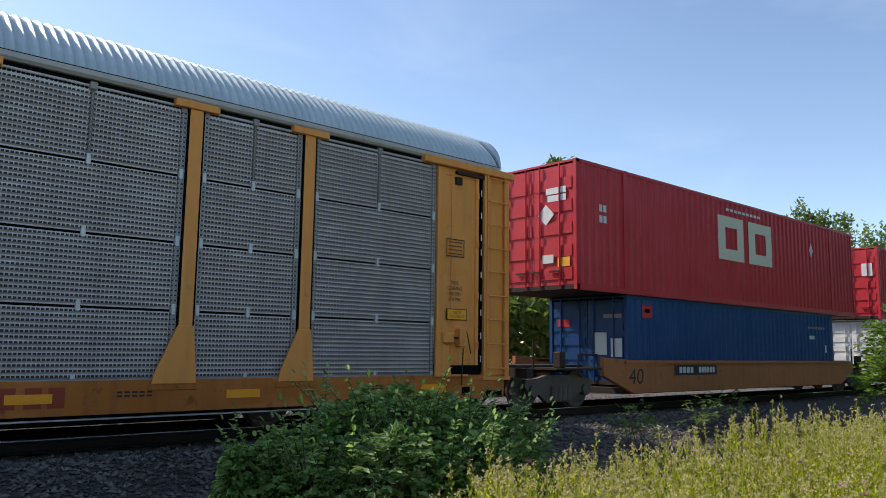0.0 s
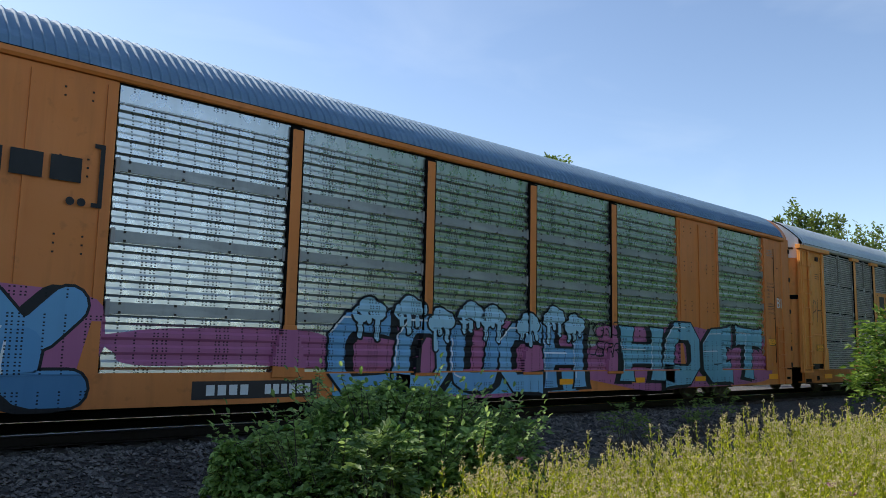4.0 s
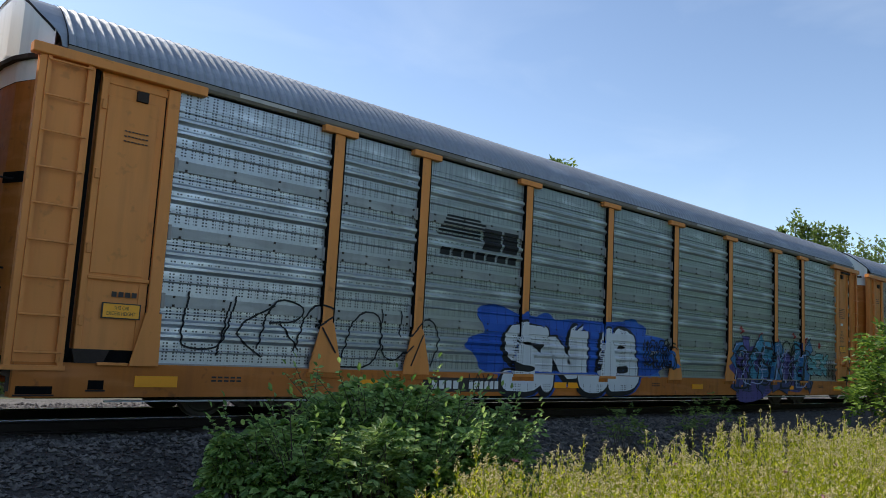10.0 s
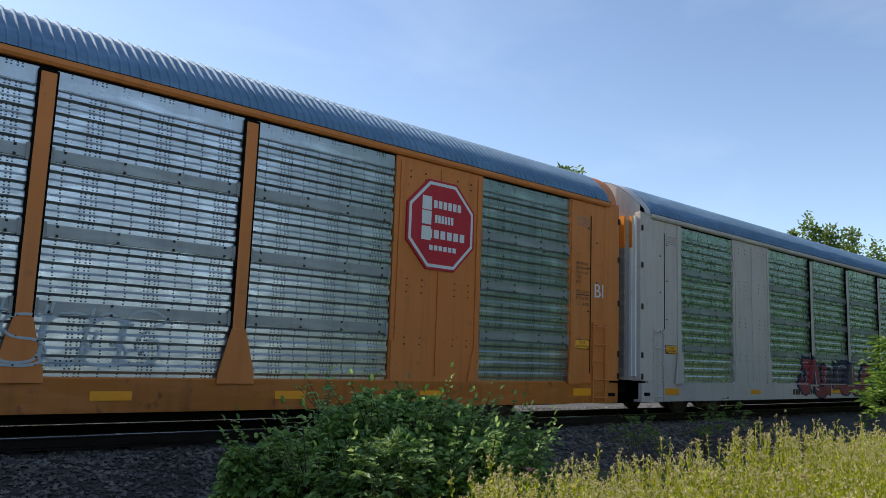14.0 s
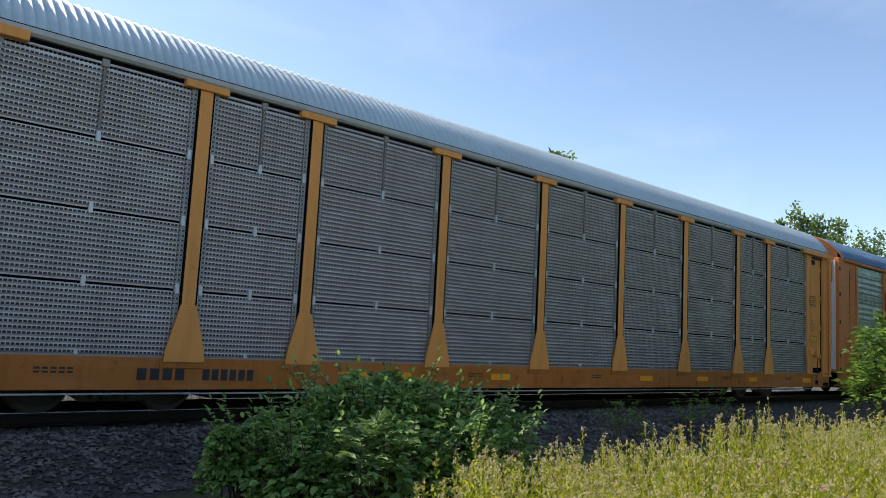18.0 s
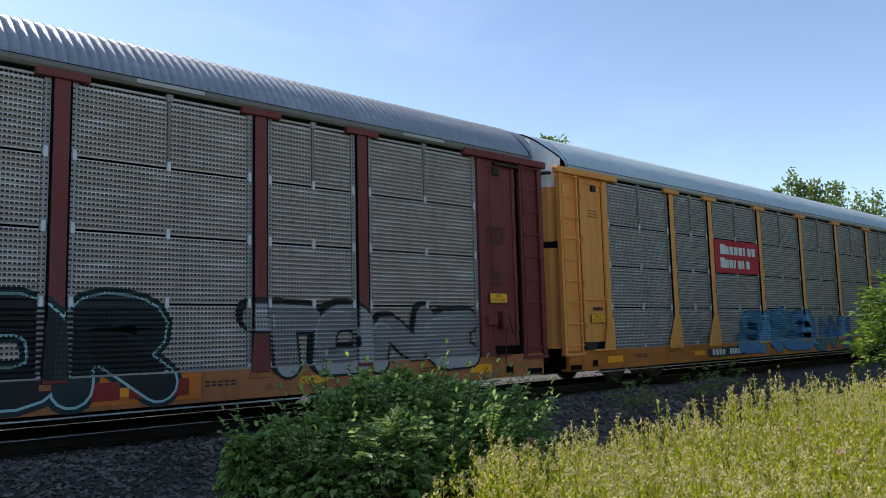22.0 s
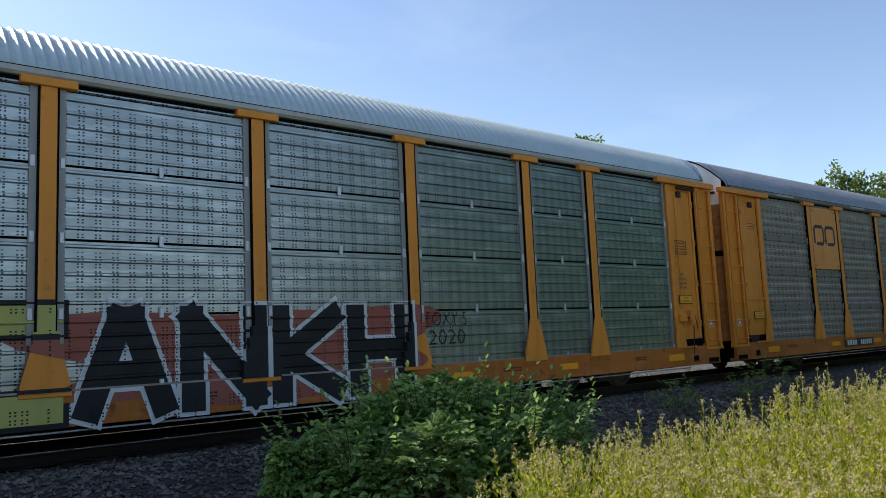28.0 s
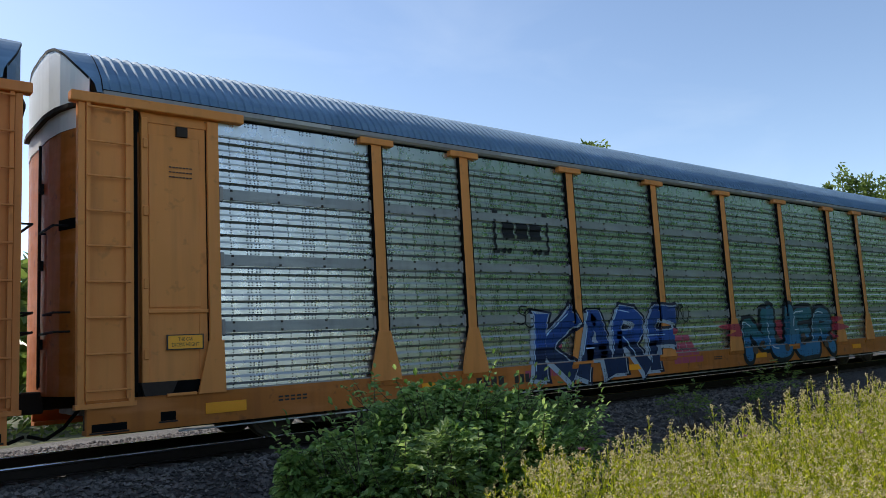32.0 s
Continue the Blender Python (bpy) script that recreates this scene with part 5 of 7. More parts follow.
def blob(cx, cz, rx, rz, seed, n=40, rough=0.12, power=2.6):
    out = []
    for i in range(n):
        a = 2 * math.pi * i / n
        c, s = math.cos(a), math.sin(a)
        r = (abs(c) ** power + abs(s) ** power) ** (-1 / power) * (1 + rough * noise.noise((c * 1.7 + seed * 3.1, s * 1.7, seed * 1.3)))
        out.append((cx + rx * r * c, cz + rz * r * s))
    return out, [tuple(range(n))]


def ribbon(pts, w):
    """A brush stroke of width w along points."""
    vs, fs = [], []
    n = len(pts)
    for i in range(n):
        a, b = pts[max(0, i - 1)], pts[min(n - 1, i + 1)]
        d = Vector((b[0] - a[0], b[1] - a[1]))
        d = d.normalized() if d.length > 1e-6 else Vector((1, 0))
        vs += [(pts[i][0] - d.y * w / 2, pts[i][1] + d.x * w / 2), (pts[i][0] + d.y * w / 2, pts[i][1] - d.x * w / 2)]
    for i in range(n - 1):
        fs.append((2 * i, 2 * i + 1, 2 * i + 3, 2 * i + 2))
    return vs, fs


def surface(k):
    """Height field of wagon k's near side: cuts in x and z, and the depth at a point."""
    sp = CARS[k]
    style, kind = sp["style"], sp["kind"]
    prof = ridge_profile(style)
    zs = [Z0 - 0.004, Z0] + [Z0 + r * ROWH + z for r in range(ROWS) for z, d in prof]
    wide = 0.105 if kind == "A" else 0.10
    posts = POSTS if kind == "A" else (-4.35, -1.45, 1.45, 4.35)
    fls = sp.get("flare", (0.2, 0.2))
    zs += [0.9 + 0.1625 * q + e for q in range(5) for e in (-0.004, 0.004)]
    sheets = [] if kind == "A" else [(-9.36, -7.2), (7.2, 9.36)]
    ends = 12.0 if kind == "A" else 12.06
    xs = []
    for p in posts:
        xs += [p - wide, p + wide] + [p - wide - fls[0] * 0.25 * q for q in (1, 2, 3, 4)] + [p + wide + fls[1] * 0.25 * q for q in (1, 2, 3, 4)]
    for a, b in sheets:
        xs += [a, b]
    xs += [-ends, ends]
    tz = [z for z, d in prof]
    td = [d for z, d in prof]

    def depth(x, z):
        if z < Z0 - 0.002:
            return -1.582
        if abs(x) > ends:
            return -1.572 if kind == "A" else -1.567
        for p in posts:
            if abs(x - p) < wide:
                return -1.627 if z < 1.55 else -1.602
            if z < 1.552:
                u = min(1.0, math.ceil((1.552 - z) / 0.1625 - 0.03) / 4)
                if -wide - fls[0] * u < x - p < wide + fls[1] * u:
                    return -1.627
        for a, b in sheets:
            if a < x < b:
                return -1.592
        if z > Z1:
            return PANEL_Y - 0.012
        r = (z - Z0) % ROWH
        return PANEL_Y - float(np.interp(r, tz, td))
    return xs, zs, depth


SURF = {}
LAYER = {"n": 0}


def laid(k, shape, lift):
    """A flat shape draped onto the ridged side of wagon k."""
    if k not in SURF:
        SURF[k] = surface(k)
    xs, zs, depth = SURF[k]
    pts, fs = shape
    bm = bmesh.new()
    vs = [bm.verts.new((x, 0, z)) for x, z in pts]
    for f in fs:
        try:
            bm.faces.new([vs[i] for i in f])
        except ValueError:
            pass
    lo, hi = min(p[0] for p in pts), max(p[0] for p in pts)
    zl, zh = min(p[1] for p in pts), max(p[1] for p in pts)
    for x in xs:
        for q in (x - 0.003, x + 0.003):
            if lo < q < hi:
                bmesh.ops.bisect_plane(bm, geom=bm.verts[:] + bm.edges[:] + bm.faces[:], plane_co=(q, 0, 0), plane_no=(1, 0, 0))
    last = -9
    for z in sorted(zs):
        if zl < z < zh and z - last > 0.003:
            last = z
            bmesh.ops.bisect_plane(bm, geom=bm.verts[:] + bm.edges[:] + bm.faces[:], plane_co=(0, 0, z), plane_no=(0, 0, 1))
    for v in bm.verts:
        v.co.y = depth(v.co.x, v.co.z) - 0.004 - 0.0035 * lift
    bm.verts.index_update()
    out = [tuple(v.co) for v in bm.verts], [tuple(v.index for v in f.verts)[::1 if f.normal.y < 0 else -1] for f in bm.faces]
    bm.free()
    return out


def spread(k, shape, rgb, lift, name="graffiti", parent=None, label="", holes=True, material=None):
    """Lays one flat shape, or a list of them, as paint onto the side of wagon k."""
    vs, fs = [], []
    for i, sh in enumerate(shape if isinstance(shape, list) else [shape]):
        v, f = laid(k, sh, lift + 0.03 * (i % 8))
        fs += [tuple(q + len(vs) for q in g) for g in f]
        vs += v
    me = bpy.data.meshes.new("paint")
    me.from_pydata(vs, [], fs)
    me.materials.append(material or spray(rgb, (FINE_P if CARS[k]["style"] == "fine" else COARSE_P) if holes else None))
    ob = part(name, me, None, parent or WAGON[k], label)
    if isinstance(shape, list):
        ob["kind"] = "stuff"
    return ob


GLYPH = {
    "A": [[(0, 0), (0.42, 1), (0.58, 1), (1, 0)], [(0.2, 0.36), (0.8, 0.36)]], "N": [[(0, 0), (0, 1), (1, 0), (1, 1)]], "K": [[(0, 0), (0, 1)], [(1, 1), (0.1, 0.48), (1, 0)]],
    "H": [[(0, 0), (0, 1)], [(1, 0), (1, 1)], [(0, 0.5), (1, 0.5)]], "O": [[(0, 0), (0.1, 1), (0.9, 1), (1, 0), (0, 0)]], "E": [[(1, 1), (0, 0.95), (0.05, 0), (1, 0.05)], [(0, 0.5), (0.8, 0.52)]],
    "T": [[(0, 1), (1, 0.95)], [(0.5, 1), (0.5, 0)]], "D": [[(0.1, 0), (0.1, 1), (0.75, 0.92), (1, 0.5), (0.75, 0.05), (0.1, 0)]], "U": [[(0, 1), (0.05, 0.1), (0.3, 0), (0.75, 0), (0.95, 0.1), (1, 1)]],
    "Y": [[(0, 1), (0.5, 0.5), (1, 1)], [(0.5, 0.5), (0.45, 0), (1.1, 0)]], "S": [[(1, 0.95), (0, 1), (0, 0.55), (1, 0.5), (1, 0), (0, 0.03)]], "C": [[(1, 1), (0, 1), (0, 0), (1, 0)]],
    "B": [[(0, 0), (0, 1), (0.85, 0.95), (0.8, 0.55), (0.1, 0.52)], [(0.8, 0.55), (1, 0.3), (0.9, 0.02), (0, 0)]], "G": [[(1, 0.85), (0.6, 1), (0, 0.9), (0, 0.05), (1, 0), (1, 0.45), (0.6, 0.45)]],
}


GLYPH["V"] = [[(0, 1), (0.45, 0), (0.55, 0), (1, 1)]]
GLYPH.update({
    "1": [[(0.1, 0.9), (0.55, 1), (0.6, 0.5), (0.2, 0.1), (0.9, 0.0)]], "2": [[(0, 1), (0.15, 0.2), (0.6, 0), (1, 0.35)], [(0.55, 1), (0.62, 0.5)]], "3": [[(0, 0), (0.12, 1), (0.95, 0.85), (0.4, 0.5)], [(0.5, 0.5), (1, 0)]],
    "4": [[(0, 0.55), (0.45, 1), (1, 0.62), (0.85, 0)], [(0.15, 0), (0.35, 0.6)]], "5": [[(1, 0.9), (0.1, 0.95), (0.25, 0.55), (1, 0.42), (0.8, 0), (0, 0.08)]], "P": [[(0, 0), (0.1, 1), (0.9, 0.88), (0.85, 0.5), (0.1, 0.46)]], "J": [[(0.3, 1), (1, 1)], [(0.7, 1), (0.65, 0.15), (0.3, 0), (0, 0.25)]], "L": [[(0.1, 1), (0.05, 0), (1, 0.03)]], "F": [[(0.08, 0), (0.05, 1), (1, 0.92)], [(0.05, 0.5), (0.8, 0.5)]], "R": [[(0, 0), (0.05, 1), (0.9, 0.9), (0.85, 0.55), (0.15, 0.5)], [(0.4, 0.5), (1, 0)]],
})


def curve_of(line, turns=2):
    """Rounds the corners of a line."""
    for _ in range(turns):
        out = [line[0]]
        for a, b in zip(line, line[1:]):
            out += [(a[0] * 0.75 + b[0] * 0.25, a[1] * 0.75 + b[1] * 0.25), (a[0] * 0.25 + b[0] * 0.75, a[1] * 0.25 + b[1] * 0.75)]
        line = out + [line[-1]]
    return line


def clip_z(shape, z, above):
    """Keeps the part of a shape of convex faces above or below z."""
    vs, fs = shape
    ov, of = [], []
    for f in fs:
        p, out = [vs[i] for i in f], []
        for a, b in zip(p, p[1:] + p[:1]):
            ia, ib = (a[1] > z) == above, (b[1] > z) == above
            if ia:
                out.append(a)
            if ia != ib:
                t = (z - a[1]) / (b[1] - a[1])
                out.append((a[0] + (b[0] - a[0]) * t, z))
        if len(out) > 2:
            of.append(tuple(range(len(ov), len(ov) + len(out))))
            ov += out
    return (ov, of) if of else None


def fat_strokes(line, w, square=False, grow=0.0):
    """A fat brush line with round ends, or with square ends that flare."""
    w = w + grow
    if square:
        a, b = Vector(line[0]), Vector(line[-1])
        u, v = (Vector(line[1]) - a).normalized(), (Vector(line[-2]) - b).normalized()
        line = [tuple(a - u * (w * 0.3))] + list(line) + [tuple(b - v * (w * 0.3))]
        vs, fs = ribbon(line, w)
        n = len(line)
        for i in range(n):
            f = 1.0 + 0.30 * abs(2 * i / (n - 1) - 1) ** 3 - 0.06
            m = ((vs[2 * i][0] + vs[2 * i + 1][0]) / 2, (vs[2 * i][1] + vs[2 * i + 1][1]) / 2)
            for q in (2 * i, 2 * i + 1):
                vs[q] = (m[0] + (vs[q][0] - m[0]) * f, m[1] + (vs[q][1] - m[1]) * f)
        return [(vs, fs)]
    out = [ribbon(line, w)]
    for p in (line[0], line[-1]):
        out.append(([(p[0] + w / 2 * math.cos(i * math.pi / 7), p[1] + w / 2 * math.sin(i * math.pi / 7)) for i in range(14)], [tuple(range(14))]))
    return out


def fat_piece(k, w, x0, x1, z0, z1, tones, edge, thick, rim=0.05, label="", shine=None, cut=None, over=1.15, seed=1, turns=2, halo=None, holes=True, fat=0.36, drop=None, letters=None):
    """Interlocking letter forms: a drop shade, an outline, fills in one or two tones, a lower tone below cut, thin highlights; letters tints single forms."""
    rng = random.Random(seed)
    step = (x1 - x0) / len(w)
    square = turns < 2
    thick = min(thick * 1.25, fat * step)
    lines = []
    for i, ch in enumerate(w):
        mid, hw = x0 + step * (i + 0.5), step * over / 2 - thick / 2
        c, d = z0 + thick / 2 + rng.uniform(0, 0.06), z1 - thick / 2 - rng.uniform(0, 0.12)
        tilt = rng.uniform(-0.08, 0.16)
        for ln in GLYPH[ch]:
            lines.append((i, curve_of([(mid + hw * (2 * u - 1) + tilt * (v - 0.5), c + (d - c) * v) for u, v in ln], turns)))
    root = None
    if halo:
        root = spread(k, [sh for i, ln in lines for sh in fat_strokes(ln, thick, square, 2 * rim + 0.13)], halo, 1.2, "graffiti", None, label, holes)
    if drop:
        ob = spread(k, [sh for i, ln in lines for sh in fat_strokes([(x + drop[0], z + drop[1]) for x, z in ln], thick, square, 2 * rim)], edge, 1.8, "letter_shade" if root else "graffiti", root, "" if root else label, holes)
        root = root or ob
    groups = {}
    for i, ln in lines:
        groups.setdefault(i, []).append(ln)
    for i, lns in groups.items():
        up = 2.4 + 1.0 * (i % 2)
        ob = spread(k, [sh for ln in lns for sh in fat_strokes(ln, thick, square, 2 * rim)], edge, up, "letter_edge" if root else "graffiti", root, "" if root else label, holes)
        root = root or ob
        parts = [(j, sh) for j, ln in enumerate(lns) for sh in fat_strokes(ln, thick, square)]
        for tone in sorted(set(j % len(tones) for j, sh in parts)):
            sel = [sh for j, sh in parts if j % len(tones) == tone]
            rgb = letters[i] if letters and letters[i] else tones[(tone + i) % len(tones)]
            if cut:
                lo = [q for q in (clip_z(sh, cut[0], False) for sh in sel) if q]
                sel = [q for q in (clip_z(sh, cut[0], True) for sh in sel) if q]
                if lo:
                    spread(k, lo, cut[1], up + 1.3, "letter_foot", root, "", holes)
            if sel:
                spread(k, sel, rgb, up + 1.3 + 0.6 * tone, "letter_fill", root, "", holes)
        if shine:
            hl = []
            for ln in lns:
                m = len(ln)
                a = ln[m // 8: max(m // 2, m // 8 + 3)]
                hl.append(ribbon([(x - thick * 0.40, z + thick * 0.20) for x, z in a], 0.022 + 0.014 * rng.random()))
            spread(k, hl, shine, up + 3.4, "highlight", root, "", holes)
    return root


def drips(k, parent, tops, z, w, rgb, edge):
    """Pale caps that run down from the heads of letters in uneven drops."""
    for i, x in enumerate(tops):
        cap, rim = [], []
        lift = 0.10 * math.sin(i * 2.3)
        for j, (dx, dz, r) in enumerate(((-0.30, -0.06, 0.15), (-0.05, 0.05, 0.19), (0.22, 0.0, 0.16))):
            n = 12
            at = (x + dx * w, z + lift + dz)
            for rr, out in ((r, cap), (r + 0.04, rim)):
                out.append(([(at[0] + rr * 1.15 * math.cos(2 * math.pi * q / n), at[1] + rr * math.sin(2 * math.pi * q / n)) for q in range(n)], [tuple(range(n))]))
            long = (0.36, 0.22, 0.46, 0.28)[(i + j) % 4]
            for rr, out in ((0.10, cap), (0.17, rim)):
                out += fat_strokes([at, (at[0] - 0.01, at[1] - long * 0.5), (at[0], at[1] - long)], rr)
        spread(k, rim, edge, 6.4, "drip_edge", parent)
        spread(k, cap, rgb, 7.6, "drip_cap", parent, "pale paint cap with drips")


def tag_word(k, word, x0, x1, z0, z1, rgb, w, label):
    """Thin hand-drawn letters."""
    step = (x1 - x0) / len(word)
    lines = [ribbon(curve_of([(x0 + step * (i + 0.1 + 0.78 * u) + 0.1 * (v - 0.5) * step, z0 + (z1 - z0) * (v + 0.05 * (i % 2))) for u, v in ln], 1), w) for i, ch in enumerate(word) for ln in GLYPH[ch]]
    return spread(k, lines, rgb, 2, "graffiti_tag", label=label, holes=False)


def stroke_piece(k, w, x0, x1, z0, z1, fill, edge, thick, label="", rim=0.06, fills=None):
    """Hand-painted block letters: thick straight strokes over a wider outline."""
    step = (x1 - x0) / len(w)
    root, q = None, 0
    for i, ch in enumerate(w):
        a, b = x0 + step * i + thick * 0.62, x0 + step * (i + 1) - thick * 0.62
        c, d = z0 + thick * 0.5, z1 - thick * 0.5
        segs = []
        for line in GLYPH[ch]:
            pts = [(a + (b - a) * u, c + (d - c) * v) for u, v in line]
            segs += list(zip(pts, pts[1:]))
        for layer, (rgb, wd) in enumerate(((edge, thick + 2 * rim), ((fills[i] if fills else fill), thick))):
            for p, r in segs:
                g = Vector((r[0] - p[0], r[1] - p[1])).normalized() * (wd / 2)
                q += 1
                sh = ribbon([(p[0] - g.x, p[1] - g.y), (r[0] + g.x, r[1] + g.y)], wd)
                ob = spread(k, sh, rgb, 2 + 2.2 * layer + 0.12 * (q % 9), "graffiti" if root is None else ("letter_edge", "letter_fill")[layer], root, label if root is None else "")
                root = root or ob
    return root


def scrawl(k, x0, x1, z0, z1, n, rgb, seed, w=0.035, name="graffiti_tag", label="", parts=1, base=2):
    """A quick sprayed tag of joined letter-like strokes."""
    rng = random.Random(int(seed * 7) + 3)
    p = None
    for q in range(parts):
        step = (x1 - x0) / n
        lines = []
        for i in range(n):
            lift = rng.uniform(-0.1, 0.1)
            for ln in GLYPH[rng.choice("12345SRKUOG")]:
                lines.append(ribbon(curve_of([(x0 + step * (i + 0.5 + (u - 0.5) * 1.15) + 0.25 * step * (v - 0.5) + 0.04 * q, z0 + (z1 - z0) * min(1.0, max(0.0, v * (0.85 - 0.12 * q) + 0.08 + lift))) for u, v in ln], 2), w))
        p2 = spread(k, lines, rgb, base + q, name if p is None else "stroke", p, label if p is None else "")
        p = p or p2
    return p


def cloud(k, x0, x1, z0, z1, rgb, seed, name="graffiti_ground", lift=0, rough=0.3):
    LAYER["n"] += 1
    return spread(k, blob((x0 + x1) / 2, (z0 + z1) / 2, (x1 - x0) / 2, (z1 - z0) / 2, seed, 64, rough, 4.0), rgb, lift + 0.12 * (LAYER["n"] % 5), name)


def rect(x0, x1, z0, z1):
    return [(x0, z0), (x1, z0), (x1, z1), (x0, z1)], [(0, 1, 2, 3)]


def board(k, x0, x1, z0, z1, mat, label):
    """A thin steel board bolted over the panels."""
    b = part("sign_board", box(bmesh.new(), x0, x1, -1.585, -1.553, z0, z1), M[mat], WAGON[k], label, bevel=0.004)
    bl = box_mesh("bolt", (-0.016, 0.016, -0.046, -0.03, -0.016, 0.016), "iron")
    for x in (x0 + 0.1, x1 - 0.1):
        for z in (z0 + 0.1, z1 - 0.1):
            lay("bolt", bl, b, x, -1.552, z)
    return b


def on_board(b, shape, mat, y=-1.588, name="board_mark", label=""):
    pts, fs = shape
    me = bpy.data.meshes.new("mark")
    me.from_pydata([(x, y, z) for x, z in pts], [], fs)
    me.materials.append(M[mat] if isinstance(mat, str) else mat)
    return part(name, me, None, b, label)


def mark_mesh(shape):
    me = bpy.data.meshes.new("mark")
    me.from_pydata([(x, 0.0, z) for x, z in shape[0]], [], shape[1])
    me.materials.append(M["letter_black"])
    return me


BLACK, WHITE, SKYBLUE, PINK, NAVY_, RED_ = (0.012, 0.012, 0.014), (0.72, 0.73, 0.74), (0.14, 0.38, 0.56), (0.42, 0.13, 0.25), (0.012, 0.035, 0.22), (0.40, 0.03, 0.05)


def decorate():
    # wagon 1: logo board, faint outlines, red marks on the sill
    b = board(1, -7.08, -4.52, 2.74, 3.69, "yellow", "yellow board with a black block logo")
    for i, x in enumerate((-6.5, -5.82, -5.14)):
        on_board(b, rect(x - 0.27, x + 0.27, 3.1, 3.55), "letter_black", name="logo_block")
    on_board(b, rect(-6.8, -4.9, 2.98, 3.05), "letter_black", name="logo_bar")
    on_board(b, rect(-6.8, -4.9, 2.88, 2.94), "letter_black", name="logo_bar")
    for x0, x1, n in ((-4.05, -1.7, 5), (-1.2, 1.2, 5), (1.7, 3.2, 4)):
        scrawl(1, x0, x1, 0.92, 1.74, n, (0.88, 0.89, 0.92), x0 + 9, 0.045, label="thin white outline graffiti on grey panels", parts=2)
    for x in (5.05, 5.35, 5.62):
        spread(1, rect(x - 0.1, x + 0.1, 0.46, 0.72), (0.33, 0.05, 0.02), 0, "logo_block", holes=False)
    # wagon 2: pink ground, three blue pieces, bracket logo
    cloud(2, -12.7, -7.3, 0.46, 2.05, PINK, 2.2)
    cloud(2, -7.0, -3.4, 0.9, 1.45, PINK, 3.7)
    cloud(2, -3.6, 3.4, 0.41, 1.75, PINK, 4.4)
    cloud(2, 3.2, 12.2, 0.41, 1.9, PINK, 5.9)
    fat_piece(2, "DUKY", -12.7, -7.5, 0.38, 2.05, [(0.11, 0.30, 0.52), (0.14, 0.34, 0.55)], BLACK, 0.50, 0.04, "blue block letter graffiti with black outline", WHITE, (0.82, (0.07, 0.20, 0.36)), 1.12, 3, 2, drop=(-0.16, -0.02))
    root = fat_piece(2, "COUCH", -3.6, 3.2, 0.38, 1.85, [(0.16, 0.36, 0.58), (0.19, 0.40, 0.60)], BLACK, 0.36, 0.05, "blue dripping letter graffiti with black outline", WHITE, None, 1.0, 4, 1, drop=(0.14, -0.03), fat=0.27)
    drips(2, root, (-2.75, -1.85, -1.1, -0.3, 0.3, 1.35, 2.2, 2.9), 1.85, 0.7, (0.34, 0.55, 0.66), BLACK)
    spread(2, rect(-3.5, 3.0, 0.38, 0.80), SKYBLUE, 1, "graffiti_base")
    fat_piece(2, "HOET", 4.6, 11.9, 0.42, 2.04, [(0.17, 0.40, 0.50), (0.20, 0.43, 0.52)], BLACK, 0.42, 0.05, "blue angular letter graffiti with black outline", WHITE, None, 0.98, 6, 1, drop=(-0.17, -0.04), fat=0.27)
    scrawl(2, 3.15, 4.5, 1.55, 1.95, 5, BLACK, 3, 0.03, label="black sprayed tag")
    scrawl(2, 3.2, 4.5, 1.1, 1.5, 5, BLACK, 7, 0.03, label="black sprayed tag")
    bracket_logo(2, -8.28, 3.42, 0.95, 0.4, "black bracketed block logo")
    # wagon 3: picture board, navy piece on pink
    b = board(3, -9.05, -7.4, 2.72, Z1, "yellow", "yellow board with a worn white picture sticker")
    on_board(b, ([(-8.75, 3.35), (-8.1, 3.28), (-7.68, 3.2), (-7.6, 3.9), (-8.1, 3.92), (-8.4, 4.14), (-8.68, 4.05)], [(0, 1, 2, 3, 4, 5, 6)]), "letter_white", name="sticker")
    on_board(b, ([(-8.73, 3.36), (-8.1, 3.29), (-7.69, 3.21), (-7.67, 3.42), (-8.2, 3.52), (-8.7, 3.6)], [(0, 1, 2, 3, 4, 5)]), spray((0.30, 0.52, 0.48)), -1.591, "sticker_wave")
    for i in range(3):
        on_board(b, ribbon([(-8.65, 3.98 - 0.2 * i), (-8.1, 3.86 - 0.2 * i), (-7.66, 3.84 - 0.22 * i)], 0.03), spray((0.35, 0.28, 0.15)), -1.593, "sticker_line")
    cloud(3, -12.9, -5.4, 0.46, 1.55, (0.50, 0.10, 0.26), 7.3)
    for x, z, r in ((-11.3, 1.75, 0.55), (-9.9, 1.8, 0.5), (-8.7, 1.75, 0.48), (-7.4, 1.65, 0.45), (-5.8, 1.15, 0.5)):
        spread(3, blob(x, z, r, 0.33, x, 24, 0.2, 2.0), (0.50, 0.03, 0.16), 0.6, "pink_patch")
    root = fat_piece(3, "GUTE", -12.6, -6.3, 0.36, 1.98, [(0.012, 0.042, 0.25), (0.014, 0.05, 0.28)], (0.52, 0.70, 0.62), 0.62, 0.055, "navy letter graffiti with pale green outline on pink", None, (1.1, (0.008, 0.010, 0.02)), 1.12, 7, 2, fat=0.31)
    for x in (-10.75, -6.75):
        spread(3, blob(x, 2.12, 0.30, 0.22, x, 24, 0.1, 2.0), (0.52, 0.70, 0.62), 2.6, "letter_edge", root)
        spread(3, blob(x, 2.13, 0.25, 0.17, x, 24, 0.1, 2.0), (0.015, 0.055, 0.32), 4.2, "letter_fill", root)
